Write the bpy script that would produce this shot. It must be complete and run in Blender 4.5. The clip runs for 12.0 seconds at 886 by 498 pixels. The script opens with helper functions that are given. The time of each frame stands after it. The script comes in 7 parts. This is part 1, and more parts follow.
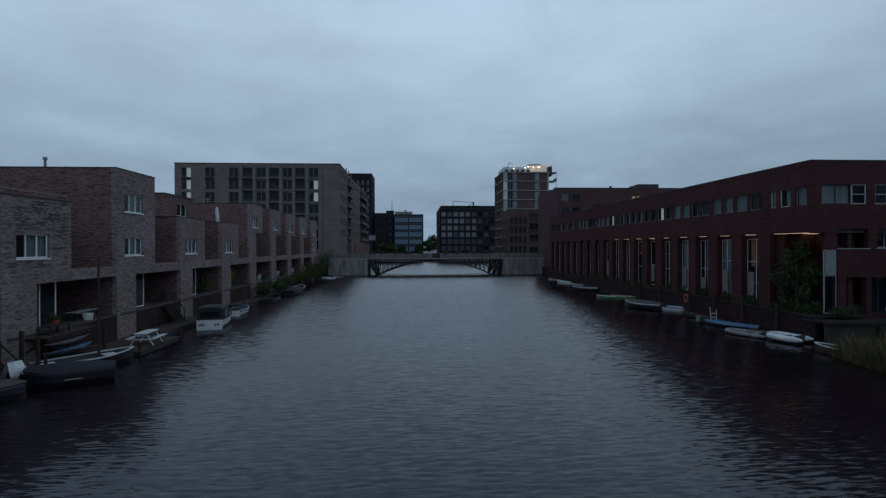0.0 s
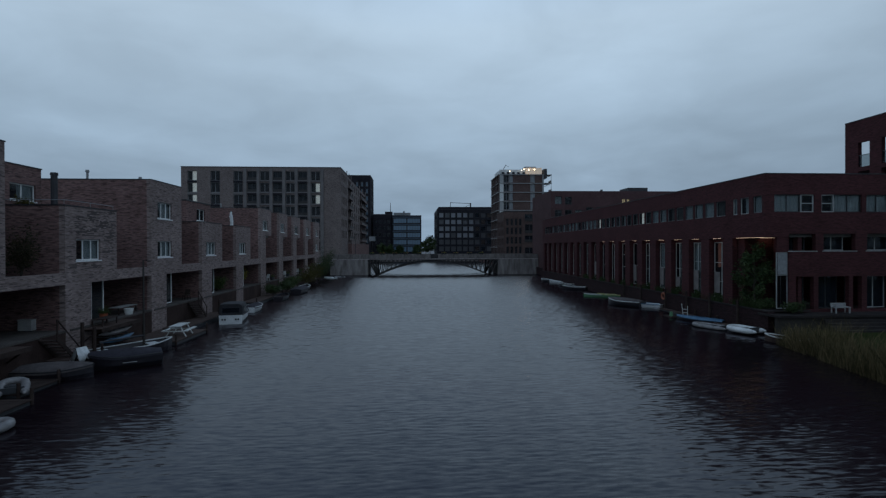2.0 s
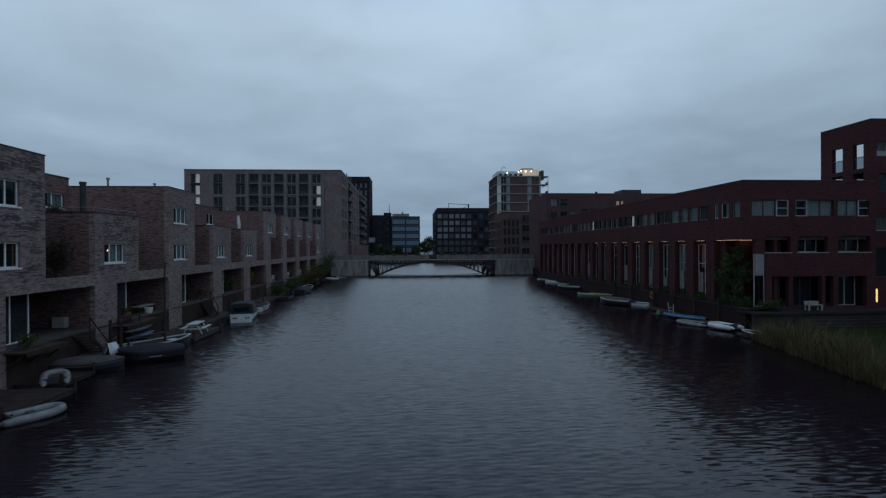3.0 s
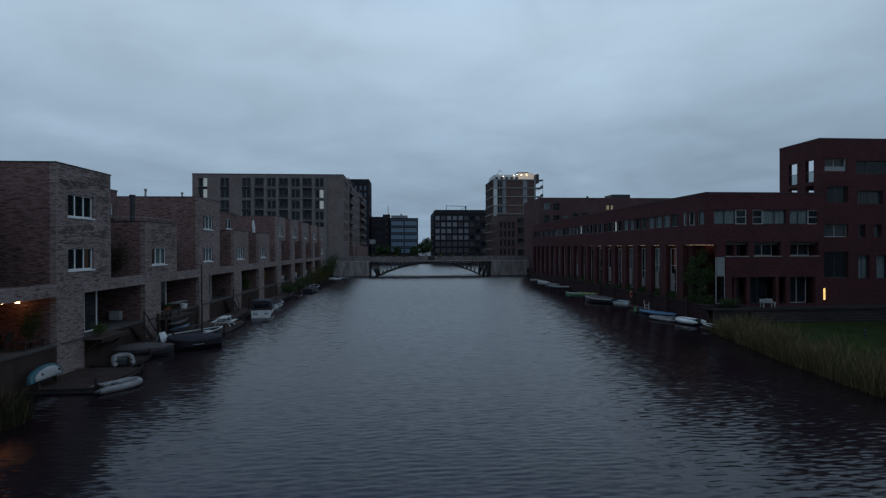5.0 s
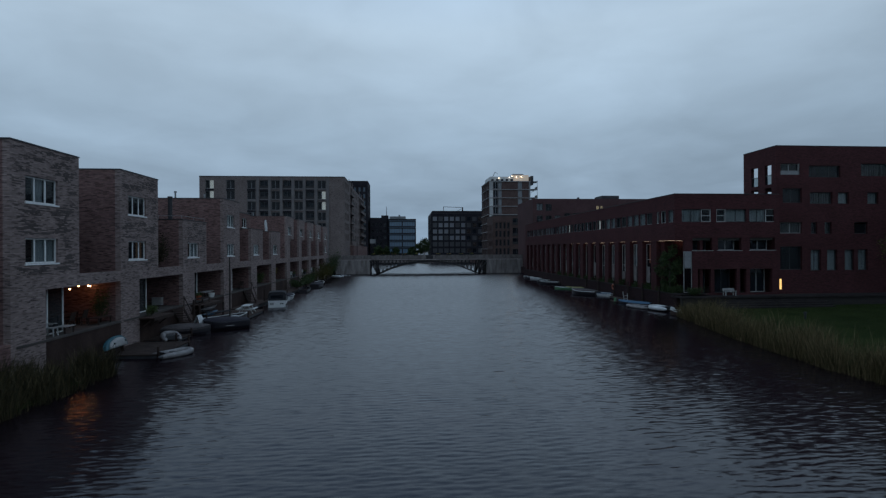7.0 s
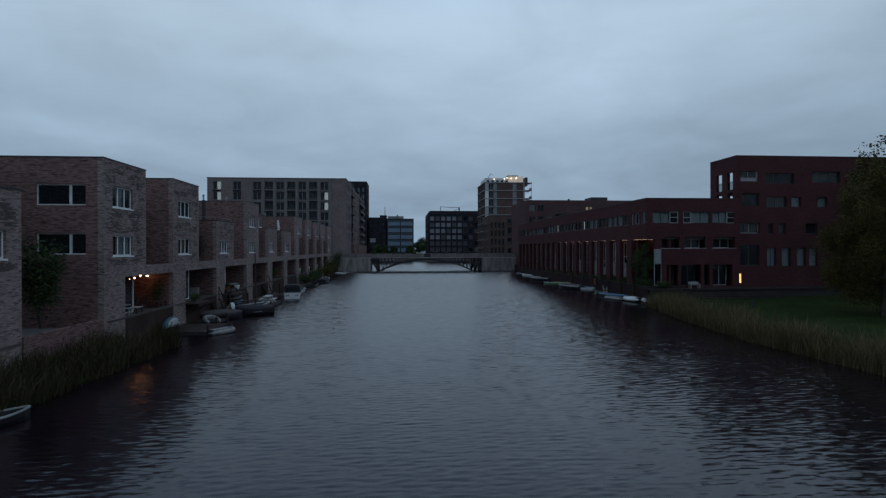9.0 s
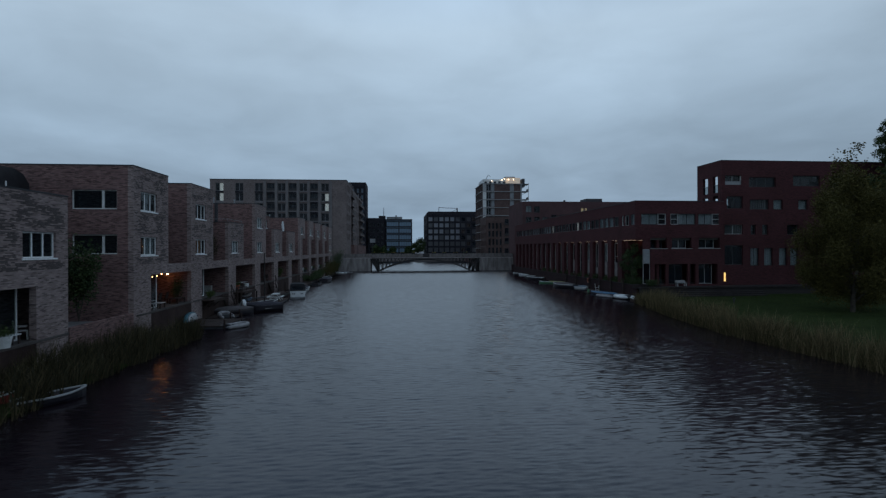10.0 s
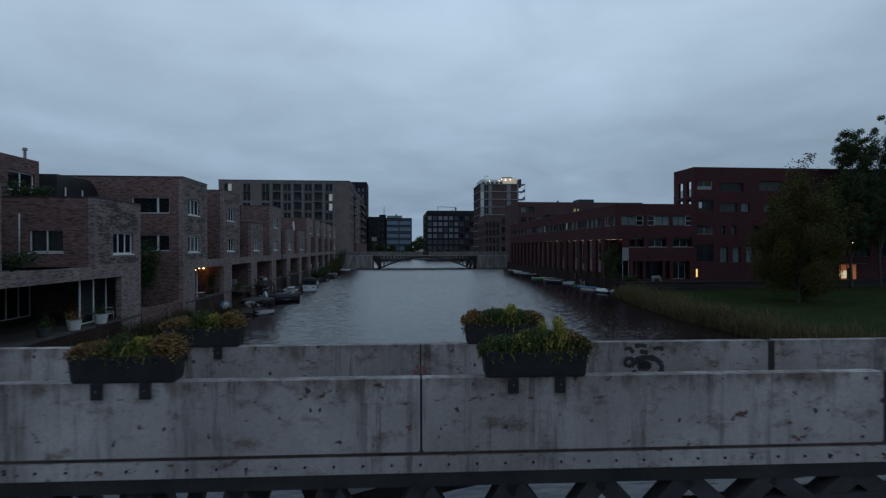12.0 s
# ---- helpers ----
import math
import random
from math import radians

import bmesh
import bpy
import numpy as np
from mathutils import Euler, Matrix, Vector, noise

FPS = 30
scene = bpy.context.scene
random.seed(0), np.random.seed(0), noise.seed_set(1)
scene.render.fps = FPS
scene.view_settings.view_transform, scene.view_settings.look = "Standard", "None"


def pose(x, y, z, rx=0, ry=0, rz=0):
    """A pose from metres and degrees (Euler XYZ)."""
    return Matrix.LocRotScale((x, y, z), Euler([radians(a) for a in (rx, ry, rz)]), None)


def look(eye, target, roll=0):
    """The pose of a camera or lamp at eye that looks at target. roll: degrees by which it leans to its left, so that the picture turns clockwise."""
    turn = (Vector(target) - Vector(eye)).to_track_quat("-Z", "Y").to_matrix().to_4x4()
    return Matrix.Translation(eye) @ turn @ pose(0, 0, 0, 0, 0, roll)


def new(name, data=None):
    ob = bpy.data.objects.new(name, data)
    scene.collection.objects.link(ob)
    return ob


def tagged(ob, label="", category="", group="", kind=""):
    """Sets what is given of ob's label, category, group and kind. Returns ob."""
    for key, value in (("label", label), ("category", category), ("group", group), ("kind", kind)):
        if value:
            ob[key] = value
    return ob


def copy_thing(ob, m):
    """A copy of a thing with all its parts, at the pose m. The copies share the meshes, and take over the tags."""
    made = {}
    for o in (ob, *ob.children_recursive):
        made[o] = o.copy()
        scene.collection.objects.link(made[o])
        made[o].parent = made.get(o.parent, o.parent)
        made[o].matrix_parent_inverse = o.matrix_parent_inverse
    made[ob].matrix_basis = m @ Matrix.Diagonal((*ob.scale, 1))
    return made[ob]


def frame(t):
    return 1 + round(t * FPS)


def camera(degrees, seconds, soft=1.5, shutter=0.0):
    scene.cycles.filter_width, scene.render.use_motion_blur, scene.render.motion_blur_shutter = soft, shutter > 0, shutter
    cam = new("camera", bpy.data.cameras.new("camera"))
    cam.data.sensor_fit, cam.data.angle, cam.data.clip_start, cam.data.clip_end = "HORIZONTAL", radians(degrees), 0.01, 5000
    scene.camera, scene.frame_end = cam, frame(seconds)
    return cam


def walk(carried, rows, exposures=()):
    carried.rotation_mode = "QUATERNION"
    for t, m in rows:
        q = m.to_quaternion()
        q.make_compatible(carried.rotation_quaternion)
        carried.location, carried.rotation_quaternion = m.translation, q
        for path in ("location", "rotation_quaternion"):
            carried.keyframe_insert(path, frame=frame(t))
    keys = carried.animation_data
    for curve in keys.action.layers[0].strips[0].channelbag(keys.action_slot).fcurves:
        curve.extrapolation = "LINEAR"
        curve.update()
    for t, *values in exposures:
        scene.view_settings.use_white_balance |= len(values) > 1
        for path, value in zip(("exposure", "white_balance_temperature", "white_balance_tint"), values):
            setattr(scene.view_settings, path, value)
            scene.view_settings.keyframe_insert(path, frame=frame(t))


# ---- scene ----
cam = camera(84.0, 12.0, soft=1.3, shutter=0.4)
PATH = [
    (0, (1.020, 0.403, 6.218), (1.131, 2.300, 6.210), -0.2),
    (0.5, (0.882, -0.514, 6.245), (0.997, 1.383, 6.239), -0.2),
    (1, (0.849, -1.534, 6.260), (0.966, 0.363, 6.254), -0.2),
    (1.5, (0.847, -2.667, 6.282), (0.965, -0.770, 6.276), -0.2),
    (2, (0.767, -3.773, 6.428), (0.887, -1.877, 6.420), -0.2),
    (2.5, (0.671, -4.990, 6.530), (0.794, -3.094, 6.524), -0.2),
    (3, (0.536, -6.201, 6.601), (0.663, -4.305, 6.594), -0.3),
    (5, (0.044, -11.314, 6.888), (0.181, -9.418, 6.883), -0.2),
    (5.5, (0.009, -12.599, 6.802), (0.146, -10.705, 6.798), -0.2),
    (6, (-0.179, -13.864, 6.663), (-0.037, -11.970, 6.660), -0.2),
    (6.5, (-0.318, -15.207, 6.537), (-0.173, -13.312, 6.536), -0.3),
    (7, (-0.452, -16.654, 6.317), (-0.304, -14.760, 6.317), -0.3),
    (9, (-1.139, -22.909, 6.100), (-0.978, -21.017, 6.098), -0.2),
    (9.5, (-1.350, -24.285, 6.176), (-1.185, -22.392, 6.174), -0.2),
    (10, (-1.521, -25.681, 6.092), (-1.352, -23.789, 6.091), -0.2),
    (10.5, (-1.570, -27.125, 5.811), (-1.401, -25.232, 5.809), -0.2),
    (11, (-1.726, -28.862, 5.625), (-1.557, -26.970, 5.620), -0.1),
    (11.5, (-1.879, -30.441, 5.796), (-1.708, -28.548, 5.788), -0.1),
    (12, (-2.049, -31.870, 6.097), (-1.876, -29.978, 6.089), -0.1),
]
walk(cam, [(t, look(eye, target, roll)) for t, eye, target, roll in PATH])

# ---- light and sky ----
WAVE, LEFT, RIGHT = 0.0072, -18.3, 26.56
world = bpy.data.worlds.new("dusk_sky")
scene.world = world
world.use_nodes = True


def sky():
    nt = world.node_tree
    nt.nodes.clear()
    out, bg = nt.nodes.new("ShaderNodeOutputWorld"), nt.nodes.new("ShaderNodeBackground")
    co, sep = nt.nodes.new("ShaderNodeTexCoord"), nt.nodes.new("ShaderNodeSeparateXYZ")
    nt.links.new(co.outputs["Generated"], sep.inputs[0])
    # overcast gradient from the horizon to the zenith
    ramp = nt.nodes.new("ShaderNodeValToRGB")
    el = ramp.color_ramp.elements
    el[0].position, el[0].color = 0.0, (0.205, 0.290, 0.390, 1)
    el[1].position, el[1].color = 1.0, (0.25, 0.37, 0.53, 1)
    for pos, col in ((0.10, (0.252, 0.345, 0.450, 1)), (0.22, (0.285, 0.385, 0.492, 1)), (0.40, (0.378, 0.490, 0.605, 1)), (0.62, (0.315, 0.440, 0.600, 1))):
        e = el.new(pos)
        e.color = col
    nt.links.new(sep.outputs["Z"], ramp.inputs[0])
    # flat cloud layers: the direction projected on a ceiling
    add = nt.nodes.new("ShaderNodeMath"); add.operation = "ADD"; add.inputs[1].default_value = 0.16
    nt.links.new(sep.outputs["Z"], add.inputs[0])
    div = nt.nodes.new("ShaderNodeVectorMath"); div.operation = "DIVIDE"
    comb = nt.nodes.new("ShaderNodeCombineXYZ")
    for k in range(3):
        nt.links.new(add.outputs[0], comb.inputs[k])
    nt.links.new(co.outputs["Generated"], div.inputs[0]); nt.links.new(comb.outputs[0], div.inputs[1])
    fac = None
    for scale, detail, low, high in ((0.55, 5, 0.84, 1.16), (1.9, 7, 0.92, 1.08)):
        n = nt.nodes.new("ShaderNodeTexNoise")
        n.inputs["Scale"].default_value, n.inputs["Detail"].default_value, n.inputs["Roughness"].default_value = scale, detail, 0.52
        n.inputs["Distortion"].default_value = 0.4
        nt.links.new(div.outputs[0], n.inputs["Vector"])
        mr = nt.nodes.new("ShaderNodeMapRange")
        mr.inputs[1].default_value, mr.inputs[2].default_value, mr.inputs[3].default_value, mr.inputs[4].default_value = 0.3, 0.7, low, high
        nt.links.new(n.outputs["Fac"], mr.inputs[0])
        if fac is None:
            fac = mr.outputs[0]
        else:
            m = nt.nodes.new("ShaderNodeMath"); m.operation = "MULTIPLY"
            nt.links.new(fac, m.inputs[0]); nt.links.new(mr.outputs[0], m.inputs[1])
            fac = m.outputs[0]
    side = nt.nodes.new("ShaderNodeMapRange")
    side.inputs[1].default_value, side.inputs[2].default_value, side.inputs[3].default_value, side.inputs[4].default_value = 0.3, 0.75, 1.0, 0.86
    nt.links.new(sep.outputs["X"], side.inputs[0])
    m = nt.nodes.new("ShaderNodeMath"); m.operation = "MULTIPLY"
    nt.links.new(fac, m.inputs[0]); nt.links.new(side.outputs[0], m.inputs[1])
    fac = m.outputs[0]
    mul = nt.nodes.new("ShaderNodeVectorMath"); mul.operation = "SCALE"
    nt.links.new(ramp.outputs[0], mul.inputs[0]); nt.links.new(fac, mul.inputs["Scale"])
    nt.links.new(mul.outputs[0], bg.inputs[0])
    bg.inputs[1].default_value = 1.1
    nt.links.new(bg.outputs[0], out.inputs[0])


sky()
sun_data = bpy.data.lights.new("sun", "SUN")
sun_data.energy, sun_data.angle, sun_data.color = 0.05, radians(40), (0.86, 0.93, 1.0)
sun = new("sun", sun_data)
sun.matrix_world = look((20, -10, 60), (0, 40, 0))


# ---- materials ----
def nodes_of(name):
    m = bpy.data.materials.new(name)
    m.use_nodes = True
    nt = m.node_tree
    return m, nt, nt.nodes["Principled BSDF"]


def link(nt, a, b):
    nt.links.new(a, b)


def mapped(nt, stretch=(1, 1, 1), wall=False):
    """World position, or (x + y, z) on upright walls, times stretch."""
    g = nt.nodes.new("ShaderNodeNewGeometry")
    v = g.outputs["Position"]
    if wall:
        s, c, a = nt.nodes.new("ShaderNodeSeparateXYZ"), nt.nodes.new("ShaderNodeCombineXYZ"), nt.nodes.new("ShaderNodeMath")
        link(nt, v, s.inputs[0]); link(nt, s.outputs[0], a.inputs[0]); link(nt, s.outputs[1], a.inputs[1])
        link(nt, a.outputs[0], c.inputs[0]); link(nt, s.outputs[2], c.inputs[1])
        v = c.outputs[0]
    m = nt.nodes.new("ShaderNodeVectorMath"); m.operation = "MULTIPLY"
    m.inputs[1].default_value = stretch
    link(nt, v, m.inputs[0])
    return m.outputs[0]


def tex(nt, vec, scale, detail=4, rough=0.55):
    n = nt.nodes.new("ShaderNodeTexNoise")
    n.inputs["Scale"].default_value, n.inputs["Detail"].default_value, n.inputs["Roughness"].default_value = scale, detail, rough
    link(nt, vec, n.inputs["Vector"])
    return n.outputs["Fac"]


def ramp_of(nt, fac, stops):
    r = nt.nodes.new("ShaderNodeValToRGB")
    el = r.color_ramp.elements
    while len(el) < len(stops):
        el.new(0.5)
    for e, (p, c) in zip(el, stops):
        e.position, e.color = p, (*c, 1) if len(c) == 3 else c
    link(nt, fac, r.inputs[0])
    return r.outputs[0]


def mixed(nt, fac, a, b, kind="MIX"):
    m = nt.nodes.new("ShaderNodeMix"); m.data_type, m.blend_type = "RGBA", kind
    if isinstance(fac, float):
        m.inputs[0].default_value = fac
    else:
        link(nt, fac, m.inputs[0])
    for k, v in ((6, a), (7, b)):
        if isinstance(v, tuple):
            m.inputs[k].default_value = (*v, 1)
        else:
            link(nt, v, m.inputs[k])
    return m.outputs[2]


def bumped(nt, p, height, strength, distance):
    b = nt.nodes.new("ShaderNodeBump")
    b.inputs["Strength"].default_value, b.inputs["Distance"].default_value = strength, distance
    link(nt, height, b.inputs["Height"]); link(nt, b.outputs[0], p.inputs["Normal"])


def rough_mat(name, a, b, scale=3.0, rough=0.75, bump=0.3, metal=0.0, stretch=(1, 1, 1), fine=None, depth=0.01):
    m, nt, p = nodes_of(name)
    v = mapped(nt, stretch)
    big, small = tex(nt, v, scale), tex(nt, v, fine or scale * 14, 3)
    col = ramp_of(nt, big, ((0.3, a), (0.7, b)))
    col = mixed(nt, 0.45, col, ramp_of(nt, small, ((0.3, (0.55, 0.55, 0.55)), (0.7, (1.35, 1.35, 1.35)))), "MULTIPLY")
    link(nt, col, p.inputs["Base Color"])
    p.inputs["Roughness"].default_value, p.inputs["Metallic"].default_value = rough, metal
    if bump:
        bumped(nt, p, small, bump, depth)
    return m


def brick_mat(name, tones, mortar, row=0.06, width=0.24, gap=0.008, rough=0.85, streaks=0.75):
    """Coursed brick: every brick takes its own tone; broad patches shift it."""
    m, nt, p = nodes_of(name)
    v = mapped(nt, wall=True)
    b = nt.nodes.new("ShaderNodeTexBrick")
    b.inputs["Scale"].default_value = 1.0
    b.inputs["Color1"].default_value, b.inputs["Color2"].default_value = (0, 0, 0, 1), (1, 1, 1, 1)
    b.inputs["Mortar"].default_value = (0.5, 0.5, 0.5, 1)
    b.inputs["Mortar Size"].default_value, b.inputs["Brick Width"].default_value, b.inputs["Row Height"].default_value = gap, width, row
    b.inputs["Mortar Smooth"].default_value = 0.2
    link(nt, v, b.inputs["Vector"])
    col = ramp_of(nt, b.outputs["Color"], tones)
    col = mixed(nt, b.outputs["Fac"], col, mortar)
    streak = nt.nodes.new("ShaderNodeVectorMath"); streak.operation = "MULTIPLY"
    streak.inputs[1].default_value = (1.7, 8.5, 1)
    link(nt, v, streak.inputs[0])
    dark = ramp_of(nt, tex(nt, streak.outputs[0], 1.0, 3, 0.5), ((0.35, (0.34, 0.32, 0.32)), (0.46, (1, 1, 1))))
    col = mixed(nt, streaks, col, dark, "MULTIPLY")
    patch = ramp_of(nt, tex(nt, v, 0.35, 5), ((0.3, (0.78, 0.76, 0.75)), (0.7, (1.14, 1.14, 1.14))))
    col = mixed(nt, 0.8, col, patch, "MULTIPLY")
    link(nt, col, p.inputs["Base Color"])
    p.inputs["Roughness"].default_value, p.inputs["Specular IOR Level"].default_value = rough, 0.15
    grain = tex(nt, v, 60, 3)
    h = nt.nodes.new("ShaderNodeMath"); h.operation = "SUBTRACT"
    link(nt, grain, h.inputs[0]); link(nt, b.outputs["Fac"], h.inputs[1])
    bumped(nt, p, h.outputs[0], 0.5, 0.008)
    return m


def glass_mat(name, tint=(0.02, 0.025, 0.03), see=0.7, rough=0.02, ior=1.5):
    """Window glass: partly clear, with the gloss of glass."""
    m, nt, p = nodes_of(name)
    p.inputs["Base Color"].default_value, p.inputs["Roughness"].default_value = (*tint, 1), rough
    p.inputs["IOR"].default_value = ior
    wav = tex(nt, mapped(nt), 1.3, 2)
    bumped(nt, p, wav, 0.04, 0.05)
    t, mx = nt.nodes.new("ShaderNodeBsdfTransparent"), nt.nodes.new("ShaderNodeMixShader")
    t.inputs[0].default_value = (0.86, 0.9, 0.9, 1)
    mx.inputs[0].default_value = see
    link(nt, p.outputs[0], mx.inputs[1]); link(nt, t.outputs[0], mx.inputs[2])
    link(nt, mx.outputs[0], nt.nodes["Material Output"].inputs[0])
    return m


def glow_mat(name, colour, strength):
    m, nt, p = nodes_of(name)
    p.inputs["Base Color"].default_value = (*colour, 1)
    p.inputs["Emission Color"].default_value, p.inputs["Emission Strength"].default_value = (*colour, 1), strength
    return m


def water_mat():
    m, nt, p = nodes_of("canal_water")
    p.inputs["Base Color"].default_value = (0.0085, 0.0048, 0.0070, 1)
    p.inputs["IOR"].default_value = 1.43
    p.inputs["Roughness"].default_value = 0.14
    p.inputs["Specular Tint"].default_value = (0.78, 0.92, 1.15, 1)
    geo, sep = nt.nodes.new("ShaderNodeNewGeometry"), nt.nodes.new("ShaderNodeSeparateXYZ")
    link(nt, geo.outputs["Position"], sep.inputs[0])

    def down_canal(near_end, far_end, y1=55.0):
        mr = nt.nodes.new("ShaderNodeMapRange")
        mr.inputs[1].default_value, mr.inputs[2].default_value, mr.inputs[3].default_value, mr.inputs[4].default_value = -10.0, y1, near_end, far_end
        link(nt, sep.outputs["Y"], mr.inputs[0])
        return mr.outputs[0]

    # fine wind ripples, long across the canal; strength and lean suit the camera's view
    st = nt.nodes.new("ShaderNodeVectorMath"); st.operation = "MULTIPLY"; st.inputs[1].default_value = (1.7, 9.0, 1.0)
    link(nt, geo.outputs["Position"], st.inputs[0])
    n = nt.nodes.new("ShaderNodeTexNoise")
    n.inputs["Scale"].default_value, n.inputs["Detail"].default_value, n.inputs["Roughness"].default_value = 1.0, 5, 0.62
    link(nt, st.outputs[0], n.inputs["Vector"])
    sub = nt.nodes.new("ShaderNodeVectorMath"); sub.operation = "SUBTRACT"; sub.inputs[1].default_value = (0.5, 0.5, 0.5)
    link(nt, n.outputs["Color"], sub.inputs[0])
    amp, lean = nt.nodes.new("ShaderNodeCombineXYZ"), nt.nodes.new("ShaderNodeCombineXYZ")
    link(nt, down_canal(0.48, 0.55), amp.inputs[0]); link(nt, down_canal(0.34, 0.60), amp.inputs[1])
    link(nt, down_canal(-0.02, -0.15), lean.inputs[1]); link(nt, down_canal(0.045, 0.01), lean.inputs[0])
    tilt = nt.nodes.new("ShaderNodeVectorMath"); tilt.operation = "MULTIPLY_ADD"
    link(nt, sub.outputs[0], tilt.inputs[0]); link(nt, amp.outputs[0], tilt.inputs[1]); link(nt, lean.outputs[0], tilt.inputs[2])
    add = nt.nodes.new("ShaderNodeVectorMath"); add.operation = "ADD"
    link(nt, tilt.outputs[0], add.inputs[0]); link(nt, geo.outputs["Normal"], add.inputs[1])
    nrm = nt.nodes.new("ShaderNodeVectorMath"); nrm.operation = "NORMALIZE"
    link(nt, add.outputs[0], nrm.inputs[0])
    link(nt, nrm.outputs[0], p.inputs["Normal"])
    return m


TAUPE = brick_mat("taupe_brick", ((0.0, (0.083, 0.065, 0.062)), (0.25, (0.211, 0.159, 0.151)), (0.7, (0.263, 0.200, 0.189)), (1.0, (0.328, 0.258, 0.240))), (0.223, 0.181, 0.173), streaks=0.6)
BROWN = brick_mat("brown_brick", ((0.0, (0.075, 0.045, 0.043)), (0.3, (0.158, 0.090, 0.083)), (0.7, (0.190, 0.111, 0.103)), (1.0, (0.240, 0.145, 0.131))), (0.149, 0.106, 0.103))
OXBLOOD = brick_mat("oxblood_brick", ((0.0, (0.042, 0.0150, 0.0165)), (0.4, (0.066, 0.0222, 0.0245)), (1.0, (0.086, 0.029, 0.032))), (0.050, 0.024, 0.026), streaks=0.28)
APT = brick_mat("apartment_brick", ((0.0, (0.126, 0.098, 0.094)), (0.5, (0.180, 0.145, 0.138)), (1.0, (0.228, 0.187, 0.176))), (0.162, 0.136, 0.130))
COPING = rough_mat("dark_metal", (0.035, 0.035, 0.04), (0.05, 0.05, 0.055), 2, 0.5, 0.05, 0.6)
WHITE = rough_mat("white_paint", (0.72, 0.73, 0.73), (0.80, 0.80, 0.79), 1.2, 0.5, 0.05)
OFFWHITE = rough_mat("worn_and_shaded_white", (0.45, 0.46, 0.45), (0.68, 0.68, 0.66), 2.5, 0.55, 0.1)
DARKFRAME = rough_mat("dark_frame_paint", (0.02, 0.022, 0.025), (0.035, 0.036, 0.04), 2, 0.45, 0.05)
GLASS = glass_mat("window_glass")
DARKGLASS = glass_mat("office_glass", (0.012, 0.016, 0.022), 0.3, ior=1.33)
BLUEGLASS = glass_mat("blue_office_glass", (0.110, 0.172, 0.235), 0.05, 0.1)
SLATEGLASS = glass_mat("slate_window_glass", (0.018, 0.019, 0.023), 0.25, 0.08, 1.3)
CURTAIN = rough_mat("pale_curtain", (0.60, 0.62, 0.64), (0.86, 0.87, 0.88), 2.0, 0.9, 0.2, stretch=(6, 6, 0.4))
ROOM = rough_mat("dark_plaster", (0.10, 0.095, 0.09), (0.14, 0.13, 0.12), 1.0, 0.9, 0.0)
CONCRETE_ROOF = rough_mat("roof_felt", (0.09, 0.09, 0.095), (0.13, 0.13, 0.13), 0.8, 0.9, 0.3)
GREYC = rough_mat("grey_cladding", (0.16, 0.17, 0.18), (0.23, 0.235, 0.24), 0.5, 0.6, 0.1)
WATERM = water_mat()
WOOD = rough_mat("weathered_deck_wood", (0.046, 0.030, 0.026), (0.090, 0.062, 0.053), 1.5, 0.8, 0.4, stretch=(1, 6, 1), fine=30)
WOOD.node_tree.nodes["Principled BSDF"].inputs["Specular IOR Level"].default_value = 0.15
DARKWOOD = rough_mat("dark_stained_wood", (0.026, 0.017, 0.015), (0.052, 0.036, 0.031), 2, 0.7, 0.3)
DARKWOOD.node_tree.nodes["Principled BSDF"].inputs["Specular IOR Level"].default_value = 0.15
GRASSY = rough_mat("lawn_soil", (0.016, 0.025, 0.007), (0.030, 0.042, 0.012), 0.5, 0.95, 0.6, fine=18, depth=0.05)
GRASSY.node_tree.nodes["Principled BSDF"].inputs["Specular IOR Level"].default_value = 0.05
PAVING = rough_mat("paving", (0.12, 0.115, 0.11), (0.18, 0.17, 0.165), 0.6, 0.85, 0.3, fine=12)
STEEL = rough_mat("dark_painted_steel", (0.05, 0.055, 0.06), (0.10, 0.105, 0.11), 1.4, 0.5, 0.15, 0.3)
WARM = glow_mat("warm_lamp", (1.0, 0.56, 0.25), 10.0)
WARMDIM = glow_mat("warm_strip_lamp", (1.0, 0.70, 0.50), 1.15)
WARMROOM = glow_mat("warm_room_glow", (1.0, 0.60, 0.34), 0.03)
COOLLIT = glow_mat("lit_window_blind", (0.92, 0.95, 0.95), 0.42)


# ---- mesh helpers ----
def box(bm, x0, x1, y0, y1, z0, z1):
    vs = [bm.verts.new((x, y, z)) for z in (z0, z1) for y in (y0, y1) for x in (x0, x1)]
    for f in ((0, 2, 3, 1), (4, 5, 7, 6), (0, 1, 5, 4), (2, 6, 7, 3), (0, 4, 6, 2), (1, 3, 7, 5)):
        bm.faces.new([vs[i] for i in f])
    return vs


def bar(bm, a, b, w, h=None, up=(0, 0, 1)):
    """A square bar from a to b."""
    a, b = Vector(a), Vector(b)
    d = (b - a).normalized()
    s = d.cross(Vector(up))
    if s.length < 1e-4:
        s = d.cross(Vector((1, 0, 0)))
    s.normalize()
    u = s.cross(d)
    h = h or w
    q = [bm.verts.new(p + s * i * w / 2 + u * j * h / 2) for p in (a, b) for i, j in ((-1, -1), (1, -1), (1, 1), (-1, 1))]
    for f in ((3, 2, 1, 0), (4, 5, 6, 7), (0, 1, 5, 4), (1, 2, 6, 5), (2, 3, 7, 6), (3, 0, 4, 7)):
        bm.faces.new([q[i] for i in f])


